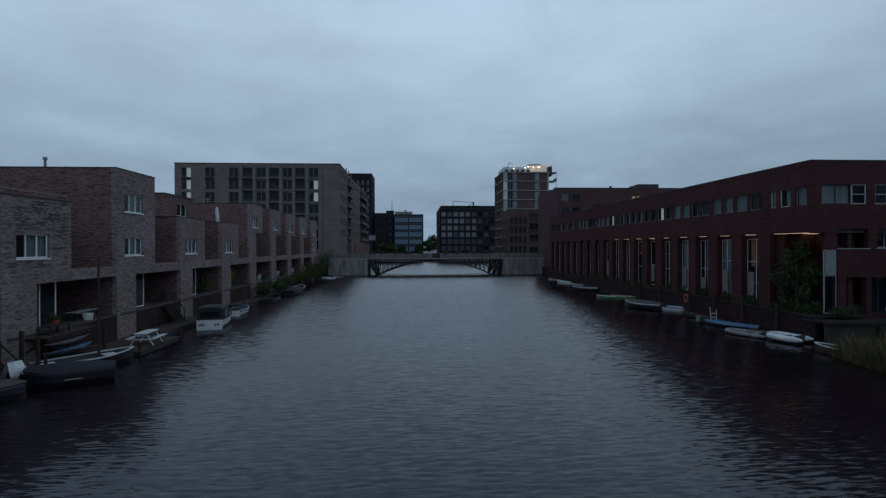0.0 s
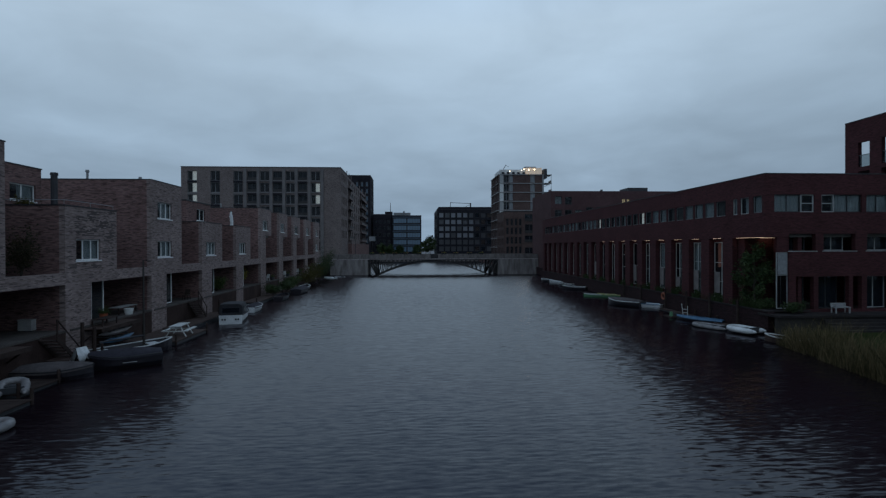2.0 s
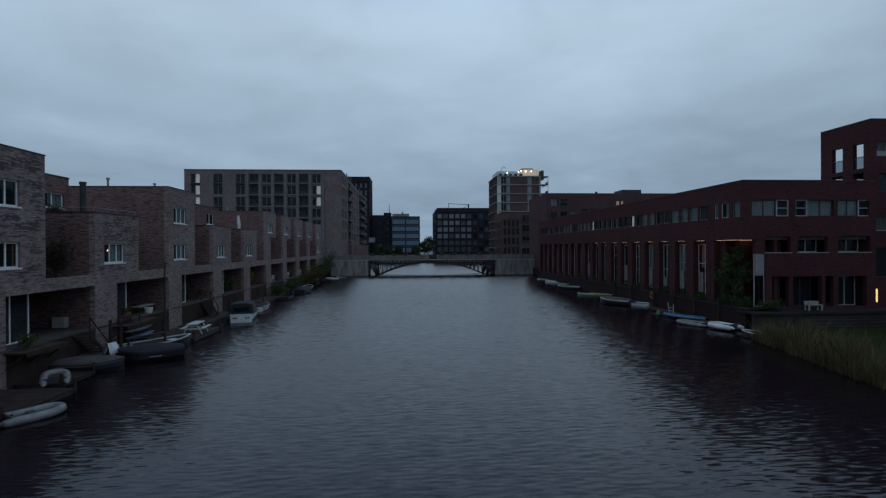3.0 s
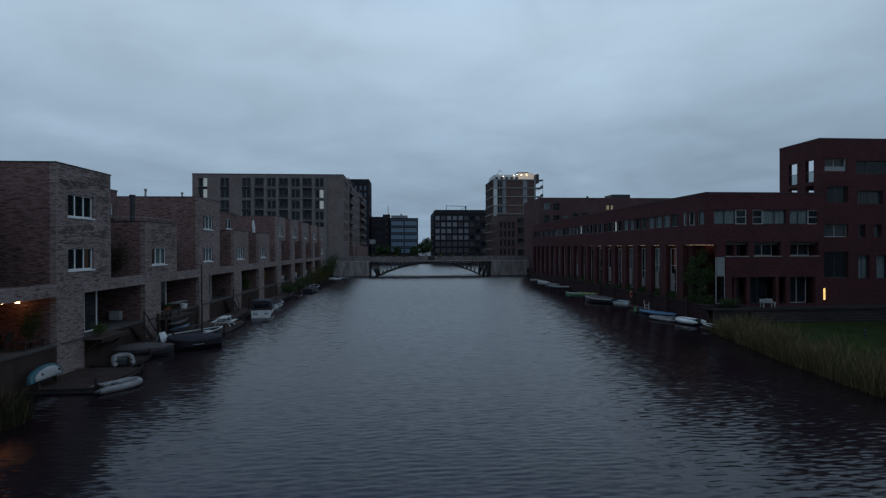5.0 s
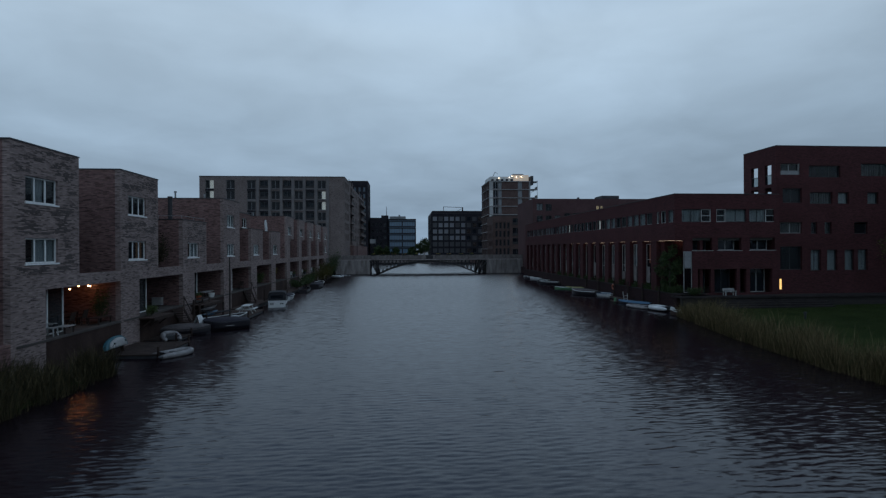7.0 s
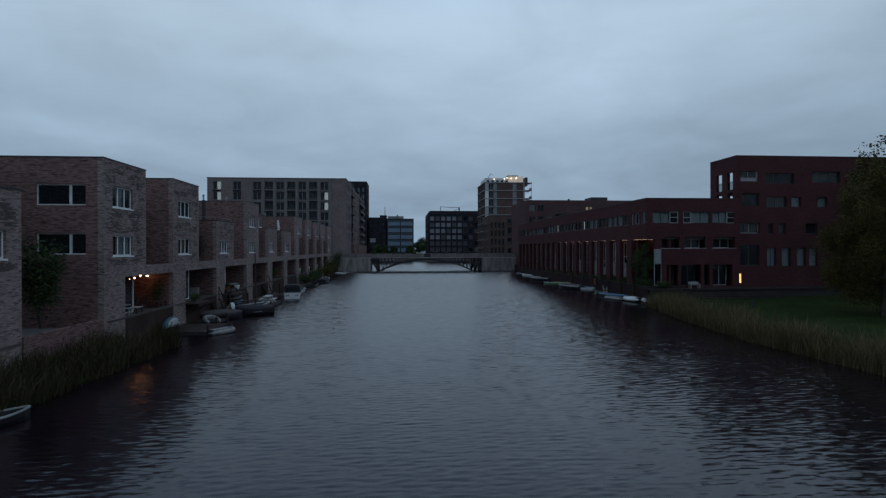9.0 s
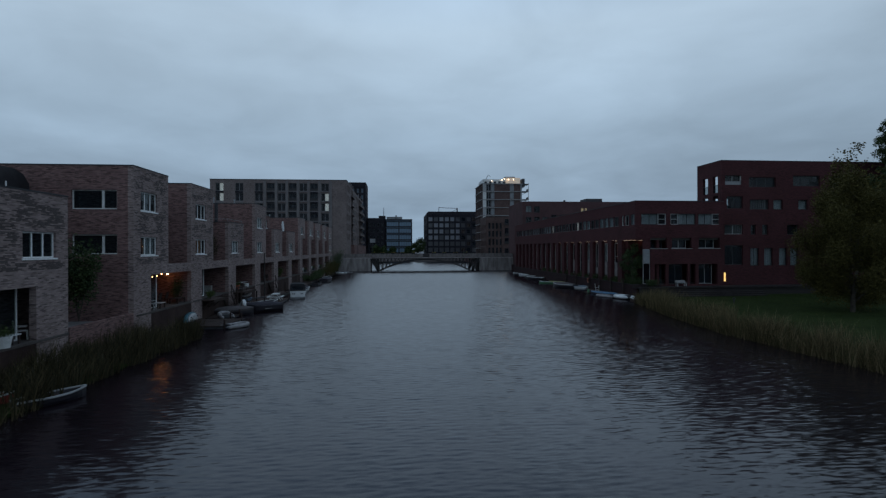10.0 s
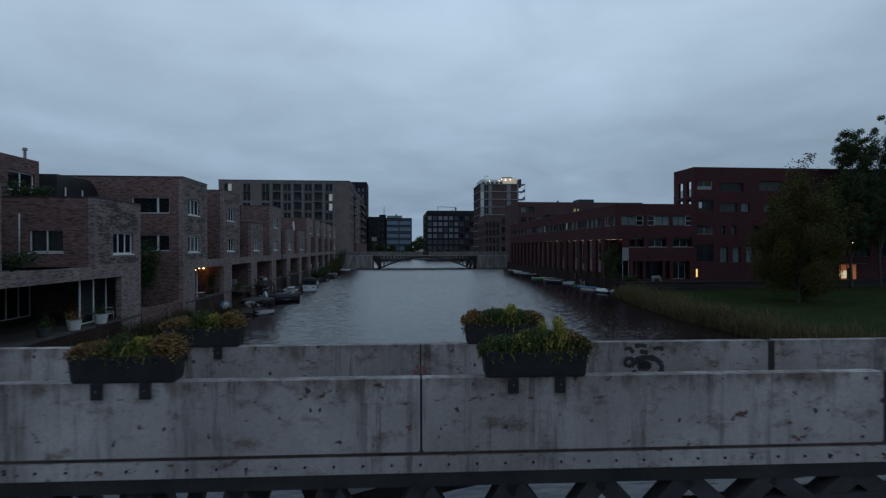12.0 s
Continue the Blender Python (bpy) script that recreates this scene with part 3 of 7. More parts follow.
def arcade_building():
    h = thing("arcade_building", "long dark oxblood brick housing block with tall arcade piers", "apartment building", (32, 60, 1.7))
    y0, y1, x1, top = 30.7, 92.0, 37.66, 11.7
    canal = [(31.0, 31.95), (32.4, 33.4), (33.75, 34.3)] + [(35.2 + 1.58 * k, 36.5 + 1.58 * k) for k in range(35)]
    west = [(a, b, 8.9, 10.15) for a, b in canal]
    south = [(27.3, 30.4, 8.9, 10.2), (30.95, 34.1, 8.9, 10.2), (34.45, 37.1, 8.9, 10.2), (31.1, 33.6, 6.05, 7.3), (34.5, 37.2, 6.05, 7.3), (28.42, 30.5, 6.05, 7.3), (34.5, 36.9, 1.72, 4.15), (30.7, 33.1, 1.72, 4.15), (28.95, 30.35, 1.72, 4.15), (33.4, 34.1, 1.72, 4.15)]
    walls("brick_wall", OXBLOOD, h, ("W", RIGHT, 0.35, y0, y1, 7.35, top, west), ("S", y0, 0.35, RIGHT + 0.35, x1, 7.35, top, [q for q in south if q[2] > 7.3]),
          ("S", y0, 0.35, 28.4, x1, 1.3, 7.348, [q for q in south if q[2] < 7.3]), ("N", y1, 0.35, RIGHT + 0.35, x1, 1.3, top), ("E", x1 - 0.002, 0.3, y0 + 0.36, y1 - 0.36, 1.3, top - 0.01),
          ("W", 27.05, 0.3, 33.6, y1 - 0.35, 1.3, 7.05, [(35.5 + 3.13 * k, 37.55 + 3.13 * k, 2.0, 6.75) for k in range(18)]), ("S", 33.6, 0.3, 27.36, 29.4, 1.3, 7.05), ("W", 29.4, 0.3, y0 + 0.36, 33.59, 1.3, 7.05, [(31.6, 32.9, 1.8, 6.6)]))
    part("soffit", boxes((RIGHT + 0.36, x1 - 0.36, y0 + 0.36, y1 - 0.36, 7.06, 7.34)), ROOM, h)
    part("lintel", boxes((RIGHT, RIGHT + 0.35, y0, y1, 7.06, 7.348), (RIGHT + 0.352, 28.398, y0, y0 + 0.35, 7.06, 7.348)), OXBLOOD, h)
    part("roof", boxes((RIGHT + 0.36, x1 - 0.36, y0 + 0.36, y1 - 0.36, top - 0.4, top - 0.15)), CONCRETE_ROOF, h)
    part("coping", boxes((RIGHT - 0.03, RIGHT + 0.4, y0 - 0.03, y1, top, top + 0.07), (RIGHT + 0.4, x1, y0 - 0.03, y0 + 0.4, top, top + 0.07)), COPING, h)
    bm = boxes((RIGHT + 0.003, RIGHT + 0.42, -0.6, 0.6, 1.3, 7.056))
    me = mesh_of(bm, OXBLOOD, name="pier")
    for k in range(19):
        ob = part("pier", me, None, h)
        ob.matrix_world = pose(0, 34.95 + 3.13 * k, 0)
    rng = random.Random(3)
    for k, (a, b, c, d) in enumerate(west):
        window(h, "W", RIGHT, a, b, c, d, 1, frame=GREYC if k not in (2, 1) else OFFWHITE, glass=GLASS, sill=False, fw=0.04, inset=0.08, curtain=((0.2, 0.75, COOLLIT) if k in (12, 20) else (rng.choice((0, 0, 0.3)), rng.choice((1, 1, 0.6)), rng.choice((CURTAIN, CURTAIN, CURTAIN, BLIND)))) if rng.random() < 0.97 else None)
    for k, (a, b, c, d) in enumerate(south):
        if k < 3:
            window(h, "S", y0, a, b, c, d, 3, frame=DARKFRAME, sill=False, fw=0.06, curtain=((0.0, 0.66, CURTAIN), (0.3, 1, CURTAIN), (0, 0.7, CURTAIN))[k])
            u = b - (b - a) / 3 if k != 1 else a
            fr = bmesh.new()
            for q in ((u, u + 1.0, c, c + 0.07), (u, u + 1.0, d - 0.07, d), (u, u + 0.07, c + 0.07, d - 0.07), (u + 0.93, u + 1.0, c + 0.07, d - 0.07), (u + 0.07, u + 0.93, (c + d) / 2 - 0.03, (c + d) / 2 + 0.03)):
                box(fr, q[0], q[1], y0 + 0.06, y0 + 0.115, q[2], q[3])
            part("casement", fr, GREYP, h, "white opening casement")
        else:
            # set back in shallow loggias
            window(h, "S", y0 + 0.75, a + (b - a) * 0.12, b - (b - a) * 0.1, c, d, 2 if b - a > 1 else 1, frame=GREYP if k in (3, 6, 4) else DARKFRAME, glass=DARKGLASS, sill=False, fw=0.07, inset=0.05)
            if c > 5:
                part("balcony_rail", boxes((a - 0.1, b + 0.1, y0 - 0.04, y0 - 0.004, c - 0.06, c - 0.01)), GREYP, h, "thin pale ledge of the loggia")
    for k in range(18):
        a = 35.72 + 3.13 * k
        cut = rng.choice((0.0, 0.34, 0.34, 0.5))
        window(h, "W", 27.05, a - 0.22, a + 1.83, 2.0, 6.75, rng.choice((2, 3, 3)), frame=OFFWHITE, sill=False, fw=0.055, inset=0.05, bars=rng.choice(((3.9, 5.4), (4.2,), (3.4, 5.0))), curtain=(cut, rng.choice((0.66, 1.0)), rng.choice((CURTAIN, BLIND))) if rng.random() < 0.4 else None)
        # added glowing panel: the room's lamplight put into its surface
        part("lamplit_blind", boxes((27.42, 27.45, a - 0.2, a + (1.8, 1.0, 0.8)[k % 3], (4.6, 3.0, 5.3, 3.8)[k % 4], 6.7)), EMBER if k % 5 in (0, 2, 3) else EMBERLOW, h, "dim red-orange glowing panel standing in for a lit room")
        if rng.random() < 0.5:
            part("door_panel", boxes((27.0, 27.045, a + 0.95, a + 1.7, 2.4, rng.choice((3.4, 4.2)))), BLIND, h, "pale panel in the glazing")
        if k < 9:
            part("strip_lamp", boxes((RIGHT + 0.18, RIGHT + 0.28, a + 0.5, a + 1.55, 7.046, 7.056)), WARMDIM, h, "warm strip lamp under the lintel")
    dot = bmesh.new()
    bmesh.ops.create_uvsphere(dot, u_segments=8, v_segments=6, radius=0.04)
    dot = mesh_of(dot, WARM, name="wall_lamp")
    for k in range(18):
        if k % 3 != 1:
            part("wall_lamp", dot, None, h, "small warm wall lamp").matrix_world = pose(27.0, 35.48 + 3.13 * k, (4.6, 5.6, 4.3, 5.1)[k % 4])
    window(h, "W", 29.4, 31.6, 32.9, 1.8, 6.6, 2, frame=GREYP, glass=DARKGLASS, sill=False, fw=0.07, inset=0.05, bars=(4.2, 5.9))
    part("strip_lamp", boxes((RIGHT + 0.18, RIGHT + 0.30, 31.2, 34.2, 7.046, 7.056)), WARMDIM, h, "warm strip lamp under the lintel")
    part("recess_lamp", boxes((28.3, 29.2, 33.1, 33.5, 7.046, 7.056)), WARMDIM, h, "warm lamp in the soffit of the entrance recess")
    window(h, "S", y0, 27.55, 28.4, 1.8, 5.95, 1, frame=GREYP, glass=glass_mat("unlit_door_glass", (0.008, 0.008, 0.010), 0.6, ior=1.15), sill=False, fw=0.05, inset=0.12, bars=(4.25,))
    part("corner_brick", boxes((27.55, 28.398, y0 + 0.05, y0 + 0.3, 5.96, 7.058)), OXBLOOD, h, "brick over the corner door")
    part("door_panel", boxes((27.62, 28.33, y0 + 0.07, y0 + 0.11, 4.3, 5.9)), GREYC, h, "pale grey panel beside the corner door")
    return h


arcade_building()


CLOUDGLASS = rough_mat("frosted_glass", (0.16, 0.165, 0.17), (0.22, 0.225, 0.23), 3, 0.3, 0.05)


def corner_tower():
    h = thing("tower_block", "dark oxblood brick five-storey block with an open corner loggia", "apartment building", (50, 36, 1.7))
    x0, x1, y0, y1, top = 37.7, 78.0, 31.14, 36.4, 16.75
    south = [(38.19, 40.3, 13.8, 14.95), (41.3, 44.8, 13.55, 14.75), (47.1, 50.7, 13.7, 15.0), (44.5, 45.75, 10.8, 12.0), (47.8, 49.05, 10.8, 12.0), (38.4, 40.5, 10.9, 12.4), (41.4, 43.9, 10.8, 12.0), (38.1, 40.5, 7.75, 8.9),
             (41.5, 42.2, 7.7, 8.9), (43.0, 43.8, 7.7, 8.9), (46.3, 47.8, 7.7, 8.9), (41.46, 42.6, 3.88, 6.05), (43.26, 44.4, 3.88, 6.05), (45.22, 46.3, 3.88, 6.05), (46.7, 47.8, 3.88, 6.05), (38.1, 40.5, 4.0, 6.4)]
    south += [(52 + 3.2 * k, 54 + 3.2 * k, z, z + 1.3) for k in range(8) for z in (4.6, 7.7, 10.8, 13.7)]
    walls("brick_wall", OXBLOOD, h, ("S", y0, 0.35, x0, x1, 1.3, top, south), ("W", x0, 0.35, y0 + 0.35, 36.0, 11.6, top, [(31.8, 32.75, 12.9, 14.95), (33.75, 34.8, 12.9, 14.95), (31.8, 32.75, 11.72, 12.55), (33.75, 34.8, 11.72, 12.55)]),
          ("E", x1, 0.35, y0 + 0.35, y1, 1.3, top), ("N", y1, 0.35, 42.3, x1 - 0.35, 1.3, top), ("W", 42.0, 0.3, y0 + 0.36, y1 - 0.35, 1.3, top - 0.01), ("N", 36.0, 0.3, x0 + 0.1, 41.99, 1.3, 11.69))
    part("roof", boxes((x0 + 0.36, 42.0, y0 + 0.36, 36.0, 15.9, 16.4), (42.31, x1 - 0.36, y0 + 0.36, y1 - 0.36, 16.1, 16.4)), CONCRETE_ROOF, h)
    part("loggia_floor", boxes((x0 + 0.36, 41.99, y0 + 0.36, 36.0, 12.56, 12.85)), OXBLOOD, h)
    part("coping", boxes((x0 - 0.03, x1, y0 - 0.03, y0 + 0.4, top, top + 0.07), (x0 - 0.03, x0 + 0.4, y0 + 0.4, 36.0, top, top + 0.07)), COPING, h)
    for a, b in ((31.8, 32.75), (33.75, 34.8)):
        part("glass_rail", boxes((x0 + 0.10, x0 + 0.115, a, b, 12.9, 13.85)), GLASS, h, "clear glass balustrade").visible_shadow = False
        part("rail", boxes((x0 + 0.08, x0 + 0.13, a, b, 13.85, 13.9)), STEEL, h)
    rng = random.Random(8)
    for k, (a, b, c, d) in enumerate(south):
        cur = None
        if k in (3, 4, 11, 12, 13, 14):
            cur = (0, 1, CURTAIN)
        if k == 0:
            part("balustrade", boxes((a, b, y0 + 0.05, y0 + 0.07, c, c + 0.42)), CLOUDGLASS, h, "frosted glass balustrade")
            part("corner_post", boxes((b - 0.1, b - 0.03, y0 + 0.05, y0 + 0.12, c, d)), GREYP, h, "pale corner post")
        window(h, "S", y0, a, b, c, d, max(1, round((b - a) / 1.1)), frame=GREYP if k in (0, 7) else DARKFRAME, sill=False, fw=0.06, inset=0.22, curtain=cur or ((0, 1, BLIND) if rng.random() < 0.35 else None))
    part("entrance_lamp", boxes((38.0, 38.17, y0 - 0.08, y0 - 0.01, 2.0, 2.5), (38.0, 38.17, y0 - 0.08, y0 - 0.01, 2.53, 3.05)), glow_mat("amber_wall_lamp", (1.0, 0.62, 0.2), 1.2), h, "amber lamp beside the entrance")
    return h


corner_tower()


LITBLIND = glow_mat("lit_warm_blind", (1.0, 0.76, 0.46), 0.5)


PLUMBRICK = brick_mat("plum_brick", ((0.0, (0.060, 0.032, 0.034)), (0.5, (0.086, 0.044, 0.046)), (1.0, (0.110, 0.058, 0.060))), (0.07, 0.045, 0.046), streaks=0.3)


def end_block():
    h = thing("end_block", "dark oxblood brick block at the far end of the arcade", "apartment building", (40, 100, 1.7))
    x0, x1, y0, y1, top = 30.5, 66.0, 100.0, 116.0, 18.35
    wins = [(46.2, 46.95, 15.5, 16.7), (47.25, 47.9, 15.5, 16.7)] + [(a, a + 1.5, z, z + 1.7) for a, z in ((31.4, 12.6), (31.4, 15.5), (33.6, 12.6), (33.6, 15.4), (35.8, 12.6), (38.2, 13.2), (40.4, 13.2))] + [(31.4 + 2.6 * k, 32.9 + 2.6 * k, z, z + 1.6) for k in range(2) for z in (3.0, 6.2, 9.4)]
    shell("brick_wall", PLUMBRICK, h, x0, x1, y0, y1, 1.3, top, {"S": wins})
    part("roof", boxes((x0 + 0.31, x1 - 0.31, y0 + 0.31, y1 - 0.31, top - 0.5, top - 0.2)), CONCRETE_ROOF, h)
    part("roof_housing", boxes((48.2, 52.6, 101.5, 106, top - 0.2, top + 0.95)), COPING, h)
    part("roof_vent", boxes((42.1, 42.5, 101.5, 102.0, top - 0.2, top + 0.5)), COPING, h)
    for k, (a, b, c, d) in enumerate(wins):
        window(h, "S", y0, a, b, c, d, 2, frame=DARKFRAME, sill=False, fw=0.08, inset=0.15, curtain=(0, 1, LITBLIND) if k < 2 else (0, 1, CURTAIN) if k % 3 == 0 else None)
    return h


end_block()


# ---- bridges: concrete parapets on steel lattice arches ----
def stained_concrete():
    """Pale cast concrete with drip streaks, soft dark clouds, rusty spots and small pits."""
    m, nt, p = nodes_of("bridge_concrete")
    v = mapped(nt)

    def stretched(x, z):
        n = nt.nodes.new("ShaderNodeVectorMath"); n.operation = "MULTIPLY"; n.inputs[1].default_value = (x, x, z)
        link(nt, v, n.inputs[0])
        return n.outputs[0]

    col = ramp_of(nt, tex(nt, v, 1.3, 5), ((0.3, (0.315, 0.282, 0.274)), (0.7, (0.430, 0.388, 0.375))))
    # broad weathered stretches; offset chosen to paint darker ends like lens falloff
    off = nt.nodes.new("ShaderNodeVectorMath"); off.operation = "ADD"; off.inputs[1].default_value = (7.3, 2.0, 0.4)
    link(nt, stretched(0.5, 0.25), off.inputs[0])
    cloud = ramp_of(nt, tex(nt, off.outputs[0], 1.0, 4, 0.55), ((0.38, (0.32, 0.27, 0.26)), (0.60, (1, 1, 1))))
    col = mixed(nt, 0.5, col, cloud, "MULTIPLY")
    # drips that run down from the top edge
    drips = ramp_of(nt, tex(nt, stretched(8, 0.6), 1.0, 5, 0.7), ((0.36, (0.36, 0.32, 0.31)), (0.50, (1, 1, 1))))
    gate = ramp_of(nt, tex(nt, stretched(1.6, 0.3), 1.0, 3, 0.5), ((0.40, (0, 0, 0)), (0.54, (1, 1, 1))))
    col = mixed(nt, gate, col, mixed(nt, 0.75, col, drips, "MULTIPLY"))
    # brown smears, wider than high
    smear = ramp_of(nt, tex(nt, stretched(2.2, 4.2), 1.0, 7, 0.72), ((0.54, (1, 1, 1)), (0.66, (0.40, 0.29, 0.26))))
    col = mixed(nt, 0.72, col, smear, "MULTIPLY")
    rust = ramp_of(nt, tex(nt, stretched(5.5, 8.0), 1.0, 5, 0.65), ((0.62, (0, 0, 0)), (0.68, (1, 1, 1))))
    col = mixed(nt, rust, col, (0.10, 0.048, 0.038))
    # brown weathering that creeps down unevenly from the rain-worn top edge
    hs, hz = nt.nodes.new("ShaderNodeSeparateXYZ"), nt.nodes.new("ShaderNodeMapRange")
    link(nt, v, hs.inputs[0]); link(nt, hs.outputs["Z"], hz.inputs[0])
    hz.inputs[1].default_value, hz.inputs[2].default_value, hz.inputs[3].default_value, hz.inputs[4].default_value = 4.12, 4.64, -0.22, 0.16
    up = nt.nodes.new("ShaderNodeMath"); up.operation = "ADD"
    link(nt, hz.outputs[0], up.inputs[0]); link(nt, tex(nt, stretched(3.2, 1.3), 1.0, 6, 0.68), up.inputs[1])
    creep = ramp_of(nt, up.outputs[0], ((0.56, (1, 1, 1)), (0.74, (0.42, 0.34, 0.31))))
    col = mixed(nt, 0.85, col, creep, "MULTIPLY")
    # dark pits, only some of the cells
    wt = nt.nodes.new("ShaderNodeTexNoise"); wt.inputs["Scale"].default_value = 9
    link(nt, v, wt.inputs["Vector"])
    wsc = nt.nodes.new("ShaderNodeVectorMath"); wsc.operation = "SCALE"; wsc.inputs["Scale"].default_value = 0.13
    wob = nt.nodes.new("ShaderNodeVectorMath"); wob.operation = "ADD"
    link(nt, wt.outputs["Color"], wsc.inputs[0]); link(nt, v, wob.inputs[0]); link(nt, wsc.outputs[0], wob.inputs[1])
    vo = nt.nodes.new("ShaderNodeTexVoronoi"); vo.inputs["Scale"].default_value = 3.6
    link(nt, wob.outputs[0], vo.inputs["Vector"])
    pits = ramp_of(nt, vo.outputs["Distance"], ((0.07, (1, 1, 1)), (0.12, (0, 0, 0))))
    col = mixed(nt, pits, col, (0.045, 0.036, 0.036))
    mott = ramp_of(nt, tex(nt, v, 26, 4), ((0.3, (0.86, 0.86, 0.86)), (0.7, (1.10, 1.10, 1.10))))
    col = mixed(nt, 0.8, col, mott, "MULTIPLY")
    link(nt, col, p.inputs["Base Color"])
    p.inputs["Roughness"].default_value = 0.85
    bumped(nt, p, tex(nt, v, 40, 4), 0.35, 0.008)
    return m


CONCRETE = stained_concrete()
OLDSTONE = rough_mat("abutment_concrete", (0.10, 0.086, 0.08), (0.27, 0.245, 0.235), 0.9, 0.9, 0.4, stretch=(1.6, 1.6, 0.35), fine=9)


GIRDER = rough_mat("blackened_steel", (0.014, 0.013, 0.014), (0.036, 0.033, 0.033), 1.4, 0.7, 0.2, 0.2)


RUSTY = rough_mat("rust_stained_seam", (0.016, 0.012, 0.012), (0.085, 0.055, 0.048), 2.2, 0.85, 0.5, fine=14)


def arch_bridge(name, label, at, rz, width, mid, half, walls, top, joints, low, spring=1.0, steel=GIRDER, gap=0.055, strut=0.2, panel=None):
    """Two parapets on lattice arches that spring from concrete abutments. mid: the crown's x."""
    h = thing(name, label, "bridge", at, rz)
    cut = [walls[0], *joints, walls[1]]
    for side, yy in (("near", 0.0), ("far", width)):
        for a, b in zip(cut, cut[1:]):
            ga, gb = (gap if a == joints[-2] else 0.012), (gap if b == joints[-2] else 0.012)
            bm = boxes((a + ga, b - gb, yy, yy + 0.14, low + 0.215, top))
            bmesh.ops.bevel(bm, geom=bm.edges[:], offset=0.018, segments=2)
            local("parapet", bm, panel or CONCRETE, h, "stained pale concrete parapet panel" if not panel else "")
        # dark strips colour in the shade of the open joints
        for j in joints:
            wj = gap - 0.003 if j == joints[-2] else 0.0105
            local("joint_filler", boxes((j - wj, j + wj, yy + 0.02, yy + 0.13, low + 0.215, top - 0.01)), GIRDER, h, "dark strip putting the open joint's shade into colour")
        y_out = yy - 0.03 if side == "near" else yy + 0.06
        local("edge_beam", boxes((walls[0], walls[1], y_out, y_out + 0.2, low, low + 0.17)), CONCRETE, h, "bolted pale edge strip")
        local("ledge", boxes((walls[0], walls[1], yy + 0.02, yy + 0.2, low + 0.172, low + 0.213)), RUSTY, h, "rusty dark seam")
        yc = yy + 0.11
        local("top_chord", boxes((mid - half, mid + half, yc - 0.12, yc + 0.12, low - 0.16, low - 0.004)), GIRDER, h, "dark steel chord")
        sp = half * spring
        bot = lambda x: -0.1 + (low - 0.4) * (1 - ((x - mid) / sp) ** 2)
        n = 26
        xs = [mid - sp + 2 * sp * k / n for k in range(n + 1)]
        bm = bmesh.new()
        for a, b in zip(xs, xs[1:]):
            bar(bm, (a, yc, bot(a)), (b, yc, bot(b)), 0.24, 0.3)
        local("arch_rib", bm, steel, h, "dark steel arch rib")
        if spring < 1:
            for sx in (-1, 1):
                for q in range(3):
                    bm = bmesh.new()
                    bar(bm, (mid + sx * (half - q * 0.9), yc, low - 0.1), (mid + sx * (sp + 0.1), yc, -0.15), 0.34)
                    local("end_post", bm, steel, h)
        for k, (a, b) in enumerate(zip(xs, xs[1:])):
            m = (a + b) / 2
            for x_t, x_b in ((m, a), (m, b)):
                if low - 0.2 - bot(x_b) > 0.1:
                    bm = bmesh.new()
                    bar(bm, (x_t, yc, low - 0.14), (x_b, yc, bot(x_b)), strut)
                    local("lattice_strut", bm, steel, h)
    local("deck", boxes((walls[0], walls[1], 0.23, width - 0.01, low - 0.15, low + 0.05)), PAVING, h, "grey bridge deck")
    for a, b in ((walls[0], mid - half), (mid + half, walls[1])):
        local("abutment", boxes((a, b, 0.02, width + 0.2, -1.0, low - 0.002)), OLDSTONE, h, "streaked concrete abutment")
    return h


BRIDGESTEEL = rough_mat("grey_bridge_steel", (0.026, 0.024, 0.026), (0.062, 0.058, 0.061), 1.4, 0.55, 0.2, 0.2)
near = arch_bridge("near_bridge", "narrow footbridge with stained concrete parapets over steel lattice", (-1.8, -26.5, 0), -2.4, 1.87, 5.5, 13.0, (-24, 32), 4.66, (-11.5, 0.0, 5.35, 16.5), 3.64, steel=BRIDGESTEEL)
bolts = mesh_of((lambda bm: (rod(bm, (0, 0, 0), (0, -0.014, 0), 0.015, n=6), bm)[1])(bmesh.new()), COPING, name="bolt")
for k in range(60):
    ob = local("bolt", bolts, None, near)
    ob.matrix_basis = pose(-9 + 0.31 * k, -0.03, 3.73)
WEATHERED = rough_mat("weathered_parapet_concrete", (0.085, 0.072, 0.068), (0.20, 0.178, 0.170), 1.1, 0.9, 0.4, stretch=(1.4, 1.4, 0.6), fine=9)
far = arch_bridge("far_bridge", "far road bridge with concrete parapets on a dark lattice arch", (5.4, 110.6, 0), 0, 7.0, 0.4, 15.1, (-23.4, 26.6), 4.72, (-14.6, 0.6, 15.2), 3.55, 0.86, gap=0.9, strut=0.13, panel=WEATHERED)

GRAFFITI = rough_mat("black_spray_paint", (0.012, 0.012, 0.014), (0.03, 0.03, 0.034), 8, 0.7, 0.0)
REDPAINT = rough_mat("faded_red_paint", (0.17, 0.07, 0.068), (0.27, 0.14, 0.13), 9, 0.8, 0.0)


def strokes(bm, lines, w, y):
    for pts in lines:
        for a, b in zip(pts, pts[1:]):
            bar(bm, (a[0], y, a[1]), (b[0], y, b[1]), w * (0.8 + 0.5 * random.random()), 0.004, up=(0, 1, 0))


